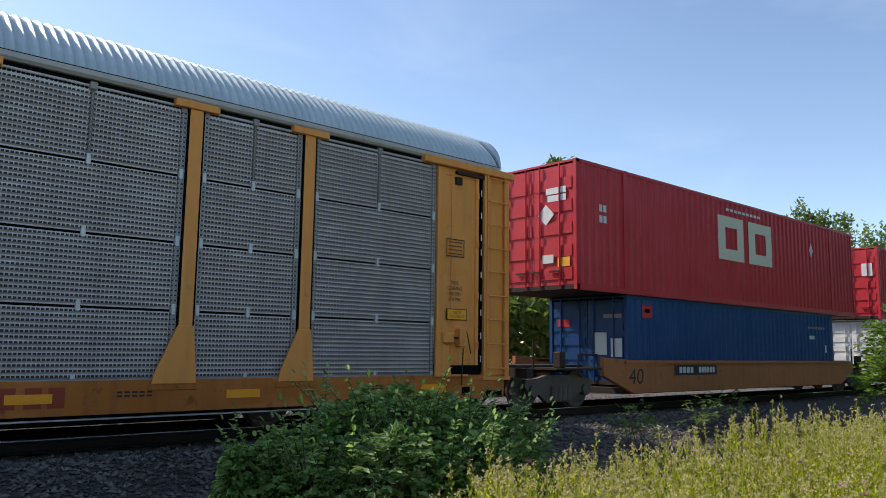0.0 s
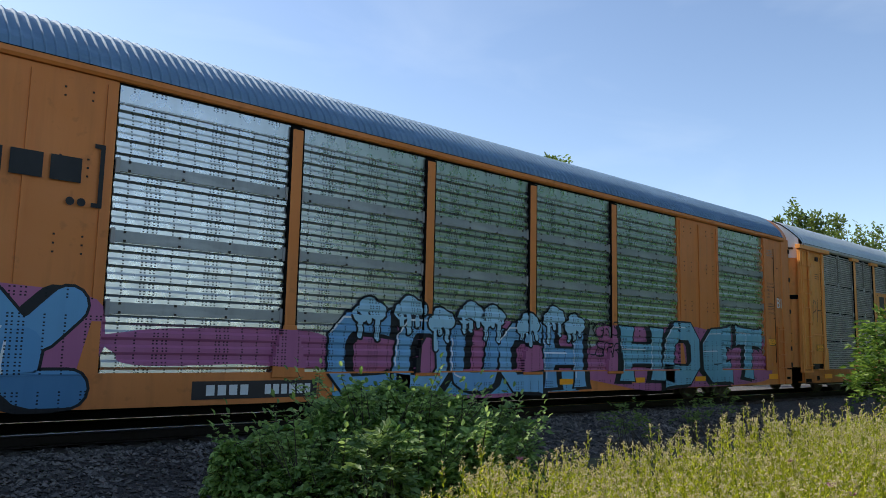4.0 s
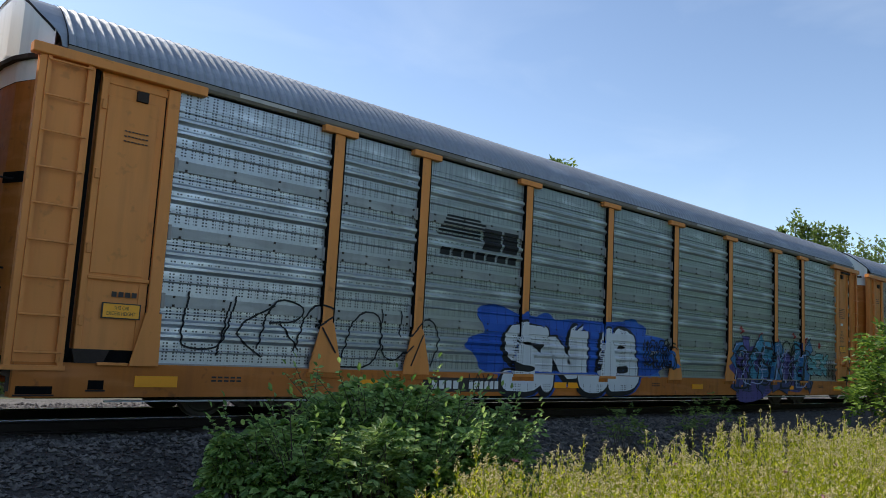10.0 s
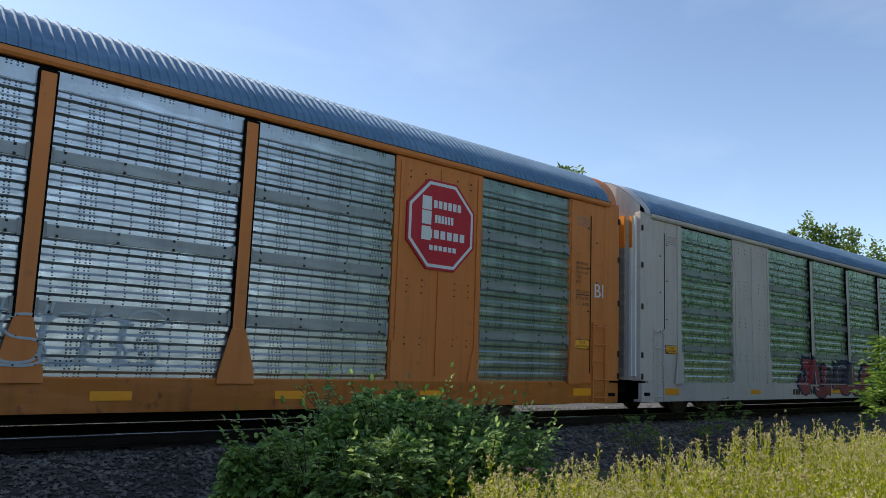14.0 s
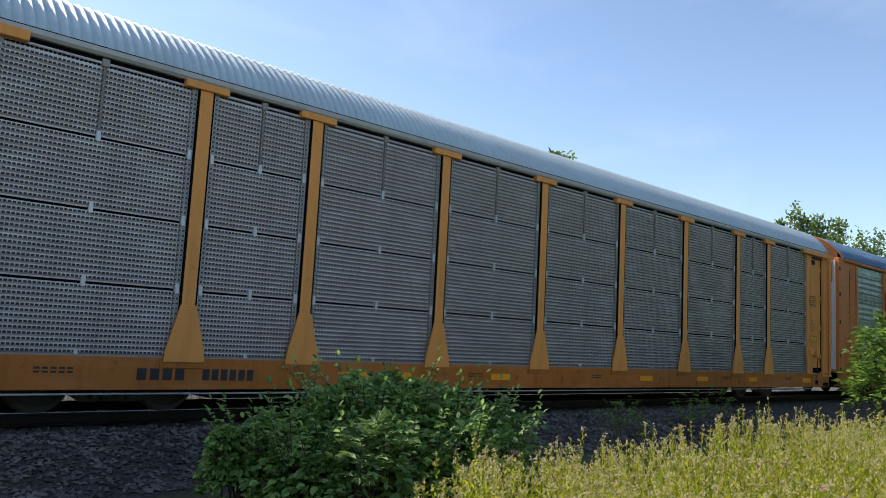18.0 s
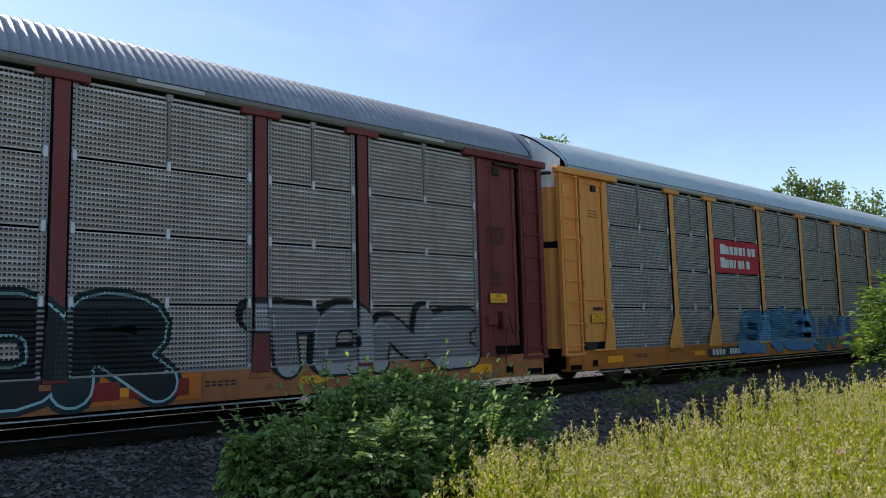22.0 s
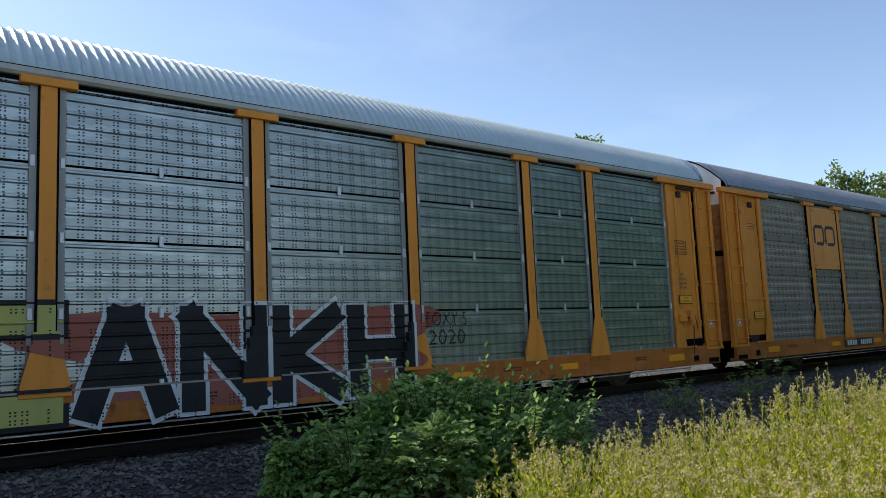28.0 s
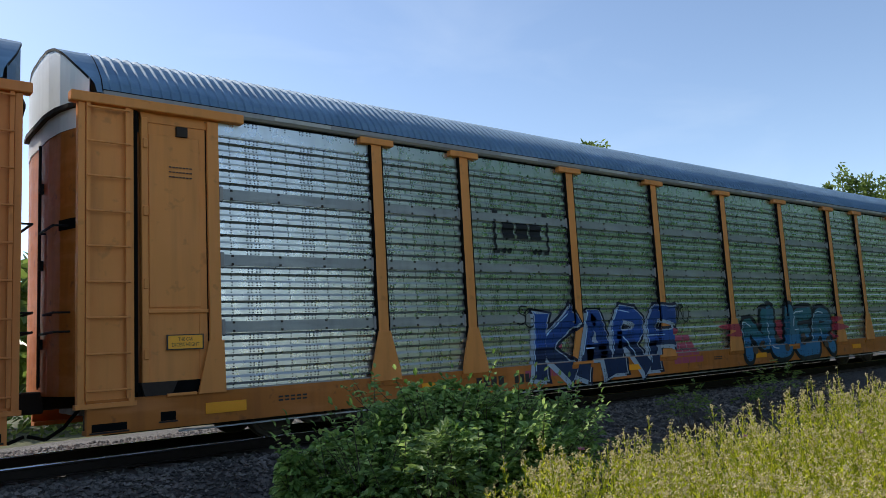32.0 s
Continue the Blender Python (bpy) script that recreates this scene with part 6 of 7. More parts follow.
    for x in (-11.6, -10.2, -8.9, -7.6, -6.7):
        spread(3, blob(x, 0.98, 0.13, 0.24, x, 18), (0.62, 0.22, 0.32), 8, "pink_patch")
    cloud(3, -4.15, -2.2, 0.95, 2.1, (0.38, 0.38, 0.40), 8.8, rough=0.4)
    scrawl(3, -5.9, -4.7, 1.3, 1.7, 4, BLACK, 11, 0.03, label="black sprayed tag")
    fat_piece(3, "315", -1.2, 1.05, 0.72, 1.88, [(0.02, 0.02, 0.024)], (0.45, 0.55, 0.62), 0.34, 0.04, "black letter graffiti with pale outline", seed=8)
    fat_piece(3, "43215", 2.2, 8.0, 0.42, 1.78, [(0.13, 0.05, 0.045), (0.09, 0.04, 0.04)], (0.34, 0.35, 0.36), 0.40, 0.04, "dark red letter graffiti with grey outline", (0.4, 0.3, 0.28), seed=9)
    # wagon 4: logo, white piece on blue, purple piece
    p = None
    for i in range(6):
        z = 3.74 - i * 0.075
        p2 = spread(4, [(-6.62 - i * 0.06, z - 0.022), (-5.75 - i * 0.03, z - 0.022), (-5.75 - i * 0.03, z + 0.022), (-6.62 - i * 0.06, z + 0.022)] and rect(-6.62 - i * 0.05, -5.7 + 0.12 * i * (i < 3), z - 0.022, z + 0.022), BLACK, 1, "logo_stripe", p, holes=False)
        p = p or p2
    for x0, x1 in ((-5.62, -5.12), (-5.05, -4.62)):
        spread(4, rect(x0, x1, 3.2, 3.62), BLACK, 2, "logo_block", p, holes=False)
    for i in range(7):
        spread(4, rect(-6.75 + i * 0.31, -6.51 + i * 0.31, 2.98, 3.12), BLACK, 2, "logo_bar", p, holes=False)
    cloud(4, -5.4, 0.3, 0.7, 1.95, (0.02, 0.09, 0.42), 9.1, rough=0.5)
    cloud(4, -5.0, -3.2, 1.2, 2.15, (0.02, 0.09, 0.42), 19.1, rough=1.2)
    cloud(4, -2.4, 0.7, 1.25, 2.1, (0.03, 0.12, 0.48), 29.1, rough=1.4)
    cloud(4, -1.2, 1.5, 0.75, 1.6, (0.04, 0.16, 0.5), 39.1, rough=1.5)
    fat_piece(4, "SNUB", -4.85, -0.2, 0.40, 1.95, [(0.60, 0.62, 0.64)], BLACK, 0.50, 0.05, "white bubble letter graffiti on blue", None, None, 1.14, 11, 2, (0.02, 0.07, 0.34), drop=(-0.06, -0.06), fat=0.35)
    spread(4, flat_word("LAW", -0.012, -5.9, -5.2, 0.62, 0.78), BLACK, 2, "graffiti_tag", label="black hand-written word", holes=False)
    scrawl(4, 0.1, 1.4, 0.95, 1.75, 6, BLACK, 13, 0.04, label="black sprayed tag", parts=2)
    scrawl(4, -8.75, -6.7, 0.75, 1.85, 3, BLACK, 17, 0.03, label="black outline graffiti")
    scrawl(4, -11.6, -9.0, 0.95, 1.9, 4, BLACK, 19, 0.03, label="black outline graffiti")
    cloud(4, 4.7, 9.5, 0.41, 1.75, (0.09, 0.07, 0.24), 10.3, rough=0.5)
    fat_piece(4, "4KA1NK", 4.6, 9.7, 0.40, 2.1, [(0.05, 0.17, 0.34), (0.09, 0.07, 0.26), (0.06, 0.26, 0.40)], BLACK, 0.40, 0.03, "purple and teal tangled graffiti", (0.45, 0.48, 0.68), (0.82, (0.05, 0.06, 0.17)), 1.6, 12, 1, fat=0.42)
    scrawl(4, 4.7, 9.8, 0.5, 2.0, 7, BLACK, 61, 0.055, label="black outlines over tangled graffiti", parts=2, base=7)
    scrawl(4, 4.9, 9.5, 0.6, 1.8, 6, (0.34, 0.42, 0.66), 63, 0.03, label="pale strokes over tangled graffiti", base=9.5)
    for i, x in enumerate((5.1, 6.3, 7.4, 8.6, 9.5, 10.6)):
        spread(4, blob(x, 2.2 - 0.12 * (i % 3), 0.09, 0.11, x, 14, 0.4, 2.0), (0.42, 0.05, 0.05), 4, "red_spot")
    fat_piece(4, "SCK", 9.6, 11.2, 0.95, 1.72, [(0.16, 0.38, 0.42)], BLACK, 0.17, 0.03, "teal letter graffiti", (0.4, 0.6, 0.62), seed=13)
    scrawl(4, 11.2, 11.85, 0.85, 1.5, 4, BLACK, 14, 0.025, label="black sprayed tag", parts=2)
    # wagon 5: swoosh, three pieces, sill lettering
    sw = None
    for i in range(4):
        x = 4.72 + 0.58 * i
        p2 = spread(5, ([(x, 3.32), (x + 0.46, 3.33), (x + 0.62, 3.54 - 0.02 * i), (x + 0.14, 3.57 - 0.02 * i)], [(0, 1, 2, 3)]), (0.70, 0.12, 0.03), 1, "logo_block", sw, "slanted orange logo block", False)
        sw = sw or p2
    spread(5, ([(4.5, 3.16), (6.9, 3.24), (4.55, 3.28)], [(0, 1, 2)]), BLACK, 1, "logo_shadow", holes=False)
    fat_piece(5, "JUNGLE", -5.3, 0.5, 0.38, 1.58, [(0.36, 0.06, 0.07), (0.32, 0.055, 0.06)], (0.012, 0.022, 0.07), 0.42, 0.045, "red letter graffiti with dark blue outline", (0.62, 0.62, 0.64), (0.82, (0.27, 0.055, 0.055)), 1.16, 15, 1, drop=(-0.10, 0.05), fat=0.36, letters=[None, None, (0.10, 0.075, 0.085), (0.085, 0.075, 0.09), None, None])
    cloud(5, 0.75, 5.2, 0.42, 1.35, (0.03, 0.10, 0.16), 16.4, rough=0.35)
    fat_piece(5, "VATEU", 1.0, 5.0, 0.42, 1.50, [(0.05, 0.17, 0.24), (0.06, 0.14, 0.26)], (0.012, 0.03, 0.08), 0.34, 0.03, "teal letter graffiti", (0.35, 0.50, 0.55), (0.8, (0.05, 0.11, 0.18)), 1.15, 16, 1, fat=0.36)
    fat_piece(5, "BADGE", 7.3, 12.0, 0.42, 1.6, [(0.50, 0.52, 0.54)], (0.012, 0.018, 0.05), 0.36, 0.035, "silver letter graffiti with dark blue outline", None, None, 1.16, 33, 1, drop=(-0.12, 0.02), holes=False, fat=0.34)
    spread(5, flat_word("HAPPY", 0.0, 6.0, 6.5, 1.12, 1.26), BLACK, 3, "graffiti_tag", label="black hand-written words", holes=False)
    spread(5, flat_word("HALLOWEEN!", 0.0, 5.86, 6.8, 0.93, 1.07), BLACK, 3, "graffiti_tag", label="black hand-written words", holes=False)
    # wagon 6: two octagon signs, scribbles, patched dots
    for cx in (-8.28, 8.28):
        octagon(6, cx, 3.64, 0.90)
    for i, (x0, x1) in enumerate(((-7.2, -4.6), (-4.2, -1.6))):
        scrawl(6, x0, x1, 0.85, 1.98, 5, (0.05, 0.05, 0.065), 23 + i, 0.03, label="black scribbled graffiti", parts=3)
    scrawl(6, -0.8, 3.2, 0.95, 1.85, 8, (0.42, 0.46, 0.48), 29, 0.035, label="pale scribbled graffiti", parts=2)
    for x in (-11.9, -11.2, -10.5, -9.9, -6.4, -5.6, -4.9, -3.6, -2.8):
        spread(6, blob(x, 1.98, 0.13, 0.09, x, 14), (0.10, 0.11, 0.14), 1, "paint_patch", holes=False)
    # wagon 8: red board, pale blue pieces
    b = board(8, -7.1, -4.5, 2.74, 3.66, "red_board", "red board with two lines of white lettering")
    for i, w in enumerate((0.27, 0.21, 0.21, 0.21, 0.21, 0.12, 0.21, 0.21)):
        on_board(b, rect(-6.78 + 0.265 * i, -6.78 + 0.265 * i + w, 3.26, 3.54 if i == 0 else 3.49), "letter_white", name="letter_bar")
    for i, w in enumerate((0.27, 0.21, 0.21, 0.12, 0.21, 0.12, 0.2)):
        on_board(b, rect(-6.8 + 0.25 * i, -6.8 + 0.25 * i + w, 2.88, 3.16 if i == 0 else 3.11), "letter_white", name="letter_bar")
    fat_piece(8, "5R1S", -5.8, -1.15, 0.42, 1.82, [(0.10, 0.30, 0.44), (0.10, 0.26, 0.46)], (0.02, 0.06, 0.17), 0.62, 0.03, "pale blue bubble graffiti", (0.35, 0.55, 0.66), (0.8, (0.07, 0.19, 0.34)), 1.4, 17, 2, fat=0.46)
    scrawl(8, -4.0, -1.4, 0.9, 1.8, 6, (0.03, 0.09, 0.24), 31, 0.04, parts=2, label="blue outline graffiti")
    fat_piece(8, "UNNU", -0.95, 2.1, 0.38, 1.55, [(0.10, 0.26, 0.46), (0.09, 0.24, 0.44)], (0.02, 0.05, 0.17), 0.40, 0.03, "pale blue bubble graffiti", (0.35, 0.52, 0.66), (0.8, (0.03, 0.13, 0.15)), 1.3, 18, 2, fat=0.42)
    tag_word(8, "COLTN", 0.1, 1.9, 1.62, 1.84, (0.40, 0.40, 0.42), 0.025, "faint white hand-drawn letters")
    fat_piece(8, "S4S", 4.4, 7.1, 0.42, 1.55, [(0.02, 0.05, 0.075)], (0.05, 0.15, 0.2), 0.36, 0.035, "dark letter graffiti with pale outline", (0.25, 0.4, 0.45), None, 1.1, 19, 2, (0.42, 0.48, 0.52))
    fat_piece(8, "GUES", 9.5, 11.1, 1.0, 1.55, [(0.32, 0.55, 0.52)], (0.08, 0.2, 0.22), 0.13, 0.025, "mint letter graffiti", seed=20)
    # wagon 9: logo field, red and blue piece, white and teal pieces
    spread(9, rect(-7.1, -4.5, 2.78, 3.66), (0.33, 0.31, 0.29), 0, "logo_field", label="pale painted field behind the logo")
    for i in range(5):
        spread(9, rect(-7.05, -5.72 + 0.03 * i, 3.56 - i * 0.085, 3.60 - i * 0.085), BLACK, 1, "logo_stripe", holes=False)
    for x0, x1 in ((-5.68, -5.3), (-5.24, -4.9)):
        spread(9, rect(x0, x1, 3.2, 3.6), BLACK, 2, "logo_block", holes=False)
    for i in range(7):
        spread(9, rect(-5.72 + i * 0.165, -5.6 + i * 0.165, 3.0, 3.12), (0.05, 0.035, 0.03), 1, "logo_bar", holes=False)
        spread(9, rect(-5.72 + i * 0.165, -5.6 + i * 0.165, 2.84, 2.96), (0.05, 0.035, 0.03), 1, "logo_bar", holes=False)
    cloud(9, -12.9, -6.4, 0.41, 1.9, (0.02, 0.13, 0.24), 17.0, rough=0.5)
    spread(9, rect(-12.9, -6.6, 0.38, 0.79), (0.03, 0.12, 0.18), 1, "graffiti_base")
    for i, x in enumerate((-12.4, -11.2, -9.6, -8.2, -7.0, -6.3)):
        spread(9, blob(x, 1.45 + 0.2 * (i % 2), 0.5, 0.42, x, 24, 0.2, 2.0), (0.012, 0.09, 0.20), 0.7, "blue_patch")
    root = fat_piece(9, "A1LE3A", -12.9, -6.5, 0.80, 1.85, [(0.38, 0.025, 0.025), (0.30, 0.03, 0.025)], (0.58, 0.57, 0.54), 0.44, 0.03, "red jagged letter graffiti on blue", None, None, 1.25, 31, 1, fat=0.40)
    for i, x in enumerate((-11.55, -9.75, -7.75)):
        q = 0.10 * (i % 2)
        tip = [(x - 0.34, 1.62), (x - 0.24, 1.90 + q), (x, 2.16 + q), (x + 0.26, 1.92 + q), (x + 0.32, 1.62)]
        spread(9, ([(x + (a - x) * 1.14, 1.58 + (b - 1.58) * 1.07) for a, b in tip], [(0, 1, 2, 3, 4)]), (0.58, 0.57, 0.54), 4.6, "letter_edge", root)
        spread(9, (tip, [(0, 1, 2, 3, 4)]), (0.38, 0.025, 0.025), 6.0, "letter_fill", root)
    for i in range(9):
        x = -12.7 + 0.7 * i
        spread(9, ([(x, 0.42), (x + 0.42, 0.42), (x + 0.75, 0.76), (x + 0.3, 0.78)], [(0, 1, 2, 3)]), ((0.50, 0.30, 0.06), (0.42, 0.42, 0.36), (0.10, 0.07, 0.09))[i % 3], 3, "base_facet", root)
    for x0, x1, n in ((-5.9, -4.5, 3), (-4.2, -2.6, 3), (-2.5, -1.3, 3)):
        scrawl(9, x0, x1, 0.85, 1.75, n, (0.62, 0.61, 0.60), x0 + 20, 0.07, label="white brushed graffiti", parts=2)
    fat_piece(9, "O5OR", 0.4, 5.8, 0.42, 1.92, [(0.012, 0.014, 0.016), (0.02, 0.03, 0.035)], (0.36, 0.56, 0.56), 0.55, 0.035, "black letter graffiti with pale teal outline", None, None, 1.2, 21, 2, (0.012, 0.03, 0.035), letters=[(0.30, 0.42, 0.44), None, None, None])
    cloud(9, -0.9, 1.1, 0.42, 1.7, (0.26, 0.42, 0.44), 23.0, rough=0.6)
    fat_piece(9, "TONE", 7.1, 11.8, 0.58, 1.80, [(0.36, 0.34, 0.34)], (0.015, 0.014, 0.014), 0.50, 0.045, "grey letter graffiti with black outline", (0.58, 0.58, 0.58), None, 1.18, 22, 2, drop=(-0.07, 0.05))
    plate = spread(9, rect(4.62, 6.3, 0.42, 0.78), (0.66, 0.17, 0.02), 1, "logo_field", holes=False, label="orange field with dark red blocks")
    for i in range(3):
        spread(9, rect(4.8 + i * 0.48, 5.16 + i * 0.48, 0.48, 0.72), (0.28, 0.025, 0.012), 3, "logo_block", plate, holes=False)
    # wagon 10: logo board, white outlines, strips of old paint
    b = board(10, -9.05, -7.4, 2.82, Z1, "yellow", "yellow board with a black worm-shaped logo")
    for i in range(2):
        x = -8.92 + i * 0.72
        on_board(b, ribbon([(x, 3.58), (x, 4.02), (x + 0.08, 4.1), (x + 0.5, 4.1), (x + 0.58, 4.02), (x + 0.58, 3.66), (x + 0.5, 3.58), (x + 0.1, 3.58)], 0.1), "letter_black", y=-1.588 - 0.002 * i, name="logo_stroke")
    for x0, x1, n in ((4.2, 6.0, 3), (5.9, 7.9, 4)):
        scrawl(10, x0, x1, 0.6, 1.7, n, (0.45, 0.45, 0.46), x0 + 33, 0.05, label="white outline graffiti", parts=2)
    for x0, x1, rgb in ((-7.1, -4.6, (0.40, 0.22, 0.26)), (-1.3, 1.2, (0.03, 0.03, 0.035))):
        for i in range(9):
            x = x0 + (x1 - x0) * i / 9
            spread(10, rect(x, x + (x1 - x0) / 11, 1.76, 1.93), rgb if i % 2 else (0.32, 0.30, 0.30), 1, "old_paint_strip", holes=False)
    for i in range(3):
        scrawl(10, -3.9 + i * 2.7, -2.5 + i * 2.7, 1.0, 1.6, 3, (0.05, 0.05, 0.05), 41 + i, 0.028, label="faint black tag")
    tag_word(10, "HOSER", 12.3, 13.0, 2.3, 2.72, BLACK, 0.024, "black marker tag on the door")
    scrawl(10, 10.0, 11.6, 1.0, 1.9, 4, (0.36, 0.36, 0.36), 47, 0.03, label="faint white tag")
    # wagon 11: shield board, block letters
    b = board(11, -9.05, -7.4, 2.74, Z1 + 0.02, "yellow", "yellow board with a red white and blue shield")
    sh = [(-8.58, 4.42), (-8.22, 4.5), (-7.86, 4.42), (-7.84, 3.85), (-7.92, 3.62), (-8.22, 3.5), (-8.52, 3.62), (-8.6, 3.85)]
    on_board(b, (sh, [tuple(range(8))]), "letter_white", name="shield")
    on_board(b, ([(-8.56, 4.40), (-8.22, 4.47), (-7.88, 4.40), (-7.87, 4.08), (-8.57, 4.08)], [(0, 1, 2, 3, 4)]), "navy", -1.590, "shield_top")
    for i in range(2):
        for j in range(5):
            on_board(b, rect(-8.48 + 0.11 * j, -8.41 + 0.11 * j, 4.28 - 0.13 * i, 4.36 - 0.13 * i), "letter_white", -1.592, "shield_bar")
    for j in range(5):
        x = -8.52 + 0.13 * j
        on_board(b, rect(x, x + 0.065, 3.6 + 0.08 * abs(j - 2) * 0.5, 4.06), "red_board", -1.591, "shield_stripe")
    on_board(b, flat_word("BUILDING AMERICA", 0.0, -8.92, -7.52, 3.12, 3.25), "letter_black", name="slogan")
    cloud(11, -1.3, 4.4, 0.46, 1.75, (0.35, 0.10, 0.07), 21.7, rough=0.5)
    stroke_piece(11, "SAAC", -6.4, -1.2, 0.42, 1.88, None, BLACK, 0.36, "yellow and silver block letter graffiti", 0.07, [(0.5, 0.5, 0.52), (0.45, 0.42, 0.12), (0.5, 0.5, 0.52), (0.45, 0.42, 0.12)])
    stroke_piece(11, "ANKH", -1.15, 4.3, 0.40, 1.86, BLACK, (0.66, 0.66, 0.66), 0.34, "black block letter graffiti with white outline", 0.06)
    spread(11, flat_word("WISH YOU", -0.012, -8.6, -7.1, 1.22, 1.42), BLACK, 2, "graffiti_tag", label="black hand-written words")
    spread(11, flat_word("WERE HERE", -0.012, -8.7, -7.0, 0.95, 1.15), BLACK, 2, "graffiti_tag", label="black hand-written words")
    spread(11, flat_word("FOXY 5", -0.012, 4.62, 5.55, 1.48, 1.72), BLACK, 2, "graffiti_tag", label="black hand-written words")
    spread(11, flat_word("2020", -0.012, 4.66, 5.5, 1.15, 1.4), BLACK, 2, "graffiti_tag", label="black hand-written numbers")
    # wagon 12: bracket logo, blue piece on red brick, teal piece
    bracket_logo(12, -5.8, 3.36, 0.75, 0.38, "black bracketed block logo")
    for x0, x1 in ((-6.0, -4.9), (-1.2, 0.1)):
        for r in range(5):
            for c in range(4):
                q = x0 + (c + 0.5 * (r % 2)) * (x1 - x0) / 4.4
                if abs(q + 3.0) < 3.1 - 0.28 * r:
                    spread(12, rect(q, q + (x1 - x0) / 4.8, 0.56 + r * 0.17, 0.70 + r * 0.17), (0.42, 0.08, 0.12), 0, "painted_brick", holes=False)
    fat_piece(12, "KARF", -5.65, -0.95, 0.38, 1.98, [(0.016, 0.07, 0.29), (0.014, 0.055, 0.22)], (0.35, 0.42, 0.50), 0.58, 0.03, "blue letter graffiti with white outline", (0.40, 0.58, 0.78), (1.12, (0.010, 0.025, 0.08)), 1.06, 23, 1, (0.008, 0.010, 0.03), fat=0.29, drop=(-0.08, -0.05))
    cloud(12, 0.9, 7.8, 0.9, 1.6, (0.42, 0.05, 0.07), 25.0, rough=0.8)
    fat_piece(12, "NUER", 1.9, 6.8, 0.40, 1.9, [(0.03, 0.15, 0.18), (0.04, 0.15, 0.21)], BLACK, 0.56, 0.05, "teal letter graffiti with black outline", (0.55, 0.66, 0.70), (1.05, (0.03, 0.17, 0.34)), 1.10, 24, 2, (0.006, 0.010, 0.014), fat=0.30)
    for i, x in enumerate((2.3, 2.75, 3.55, 3.95, 4.9, 5.0, 6.2, 6.45)):
        spread(12, blob(x, 0.72 + 0.13 * (i % 3), 0.13, 0.10, x, 16), (0.10, 0.07, 0.05), 9, "brown_spot")
    scrawl(12, -6.05, -5.45, 1.5, 1.95, 3, BLACK, 51, 0.03, label="black sprayed tag")
    scrawl(12, -1.05, -0.45, 1.52, 1.95, 3, BLACK, 53, 0.03, label="black sprayed tag")
    scrawl(12, 10.85, 11.85, 1.05, 1.6, 4, (0.05, 0.05, 0.06), 57, 0.035, label="black sprayed tag")
    tag_word(1, "PH", -13.05, -12.3, 2.3, 3.1, BLACK, 0.03, "black hand-drawn letters on the corner door")
    tag_word(9, "SEARCH", -13.08, -12.26, 2.2, 2.42, WHITE, 0.03, "white hand-drawn tag on the corner door")
    tag_word(4, "PH", 12.3, 12.75, 1.75, 2.05, BLACK, 0.02, "black hand-drawn letters on the corner door")
    # type on the amber height plates
    line_a, line_b = flat_word("THIS CAR", 0.0, -0.10, 0.10, 0.015, 0.065), flat_word("EXCESS HEIGHT", 0.0, -0.19, 0.19, -0.06, -0.01)
    words = [mark_mesh(line_a), mark_mesh(line_b)]
    for b in PLATES:
        for me in words:
            lay("plate_lettering", me, b, 0, -0.0135, 0)["kind"] = "stuff"
    # dimensions stencilled beside the sealed wagons' doors
    for k in (2, 5, 6):
        for i, (w, x1) in enumerate((("EXH 19-0 W. 4-7", 12.70), ("EXW 10-8 H 4-10", 12.70), ("EW 8-10 H 16-8", 12.68), ("IL 89-9", 12.46), ("IW 9-1", 12.44))):
            on_board(WAGON[k], flat_word(w, 0.0, 12.27, x1, 3.36 - 0.105 * i, 3.43 - 0.105 * i), "letter_black", -1.568, "stencil_lettering")
        on_board(WAGON[k], flat_word("AAR DECK CLEARANCE", 0.0, 12.18, 12.74, 2.74, 2.80), "letter_black", -1.568, "stencil_lettering")
        on_board(WAGON[k], rect(12.18, 12.74, 2.69, 2.71), "letter_black", -1.568, "stencil_line")
        for i, w in enumerate(("A 90 13 16 MIN", "B 93 11 16 MIN")):
            on_board(WAGON[k], flat_word(w, 0.0, 12.18, 12.74, 2.59 - 0.13 * i, 2.66 - 0.13 * i), "letter_black", -1.568, "stencil_lettering")
    # class letters on the sealed wagons
    for k in (2, 5, 6):
        for s in (1,):
            on_board(WAGON[k], flat_word("BI", 0.0, s * 13.1 - 0.16, s * 13.1 + 0.16, 2.68, 2.98), "letter_white" if k != 5 else "letter_black", -1.566, "class_letter")
    for k in (1, 3, 4, 7, 8, 9, 10, 11, 12):
        for i, (w, x0, x1) in enumerate((("DECK", 12.38, 12.56), ("CLEARANCE", 12.28, 12.66), ("ABE MIN.", 12.31, 12.63), ("AFA MIN.", 12.31, 12.63))):
            on_board(WAGON[k], flat_word(w, 0.0, x0, x1, 2.48 - 0.105 * i, 2.55 - 0.105 * i), "letter_black", -1.573, "stencil_lettering")


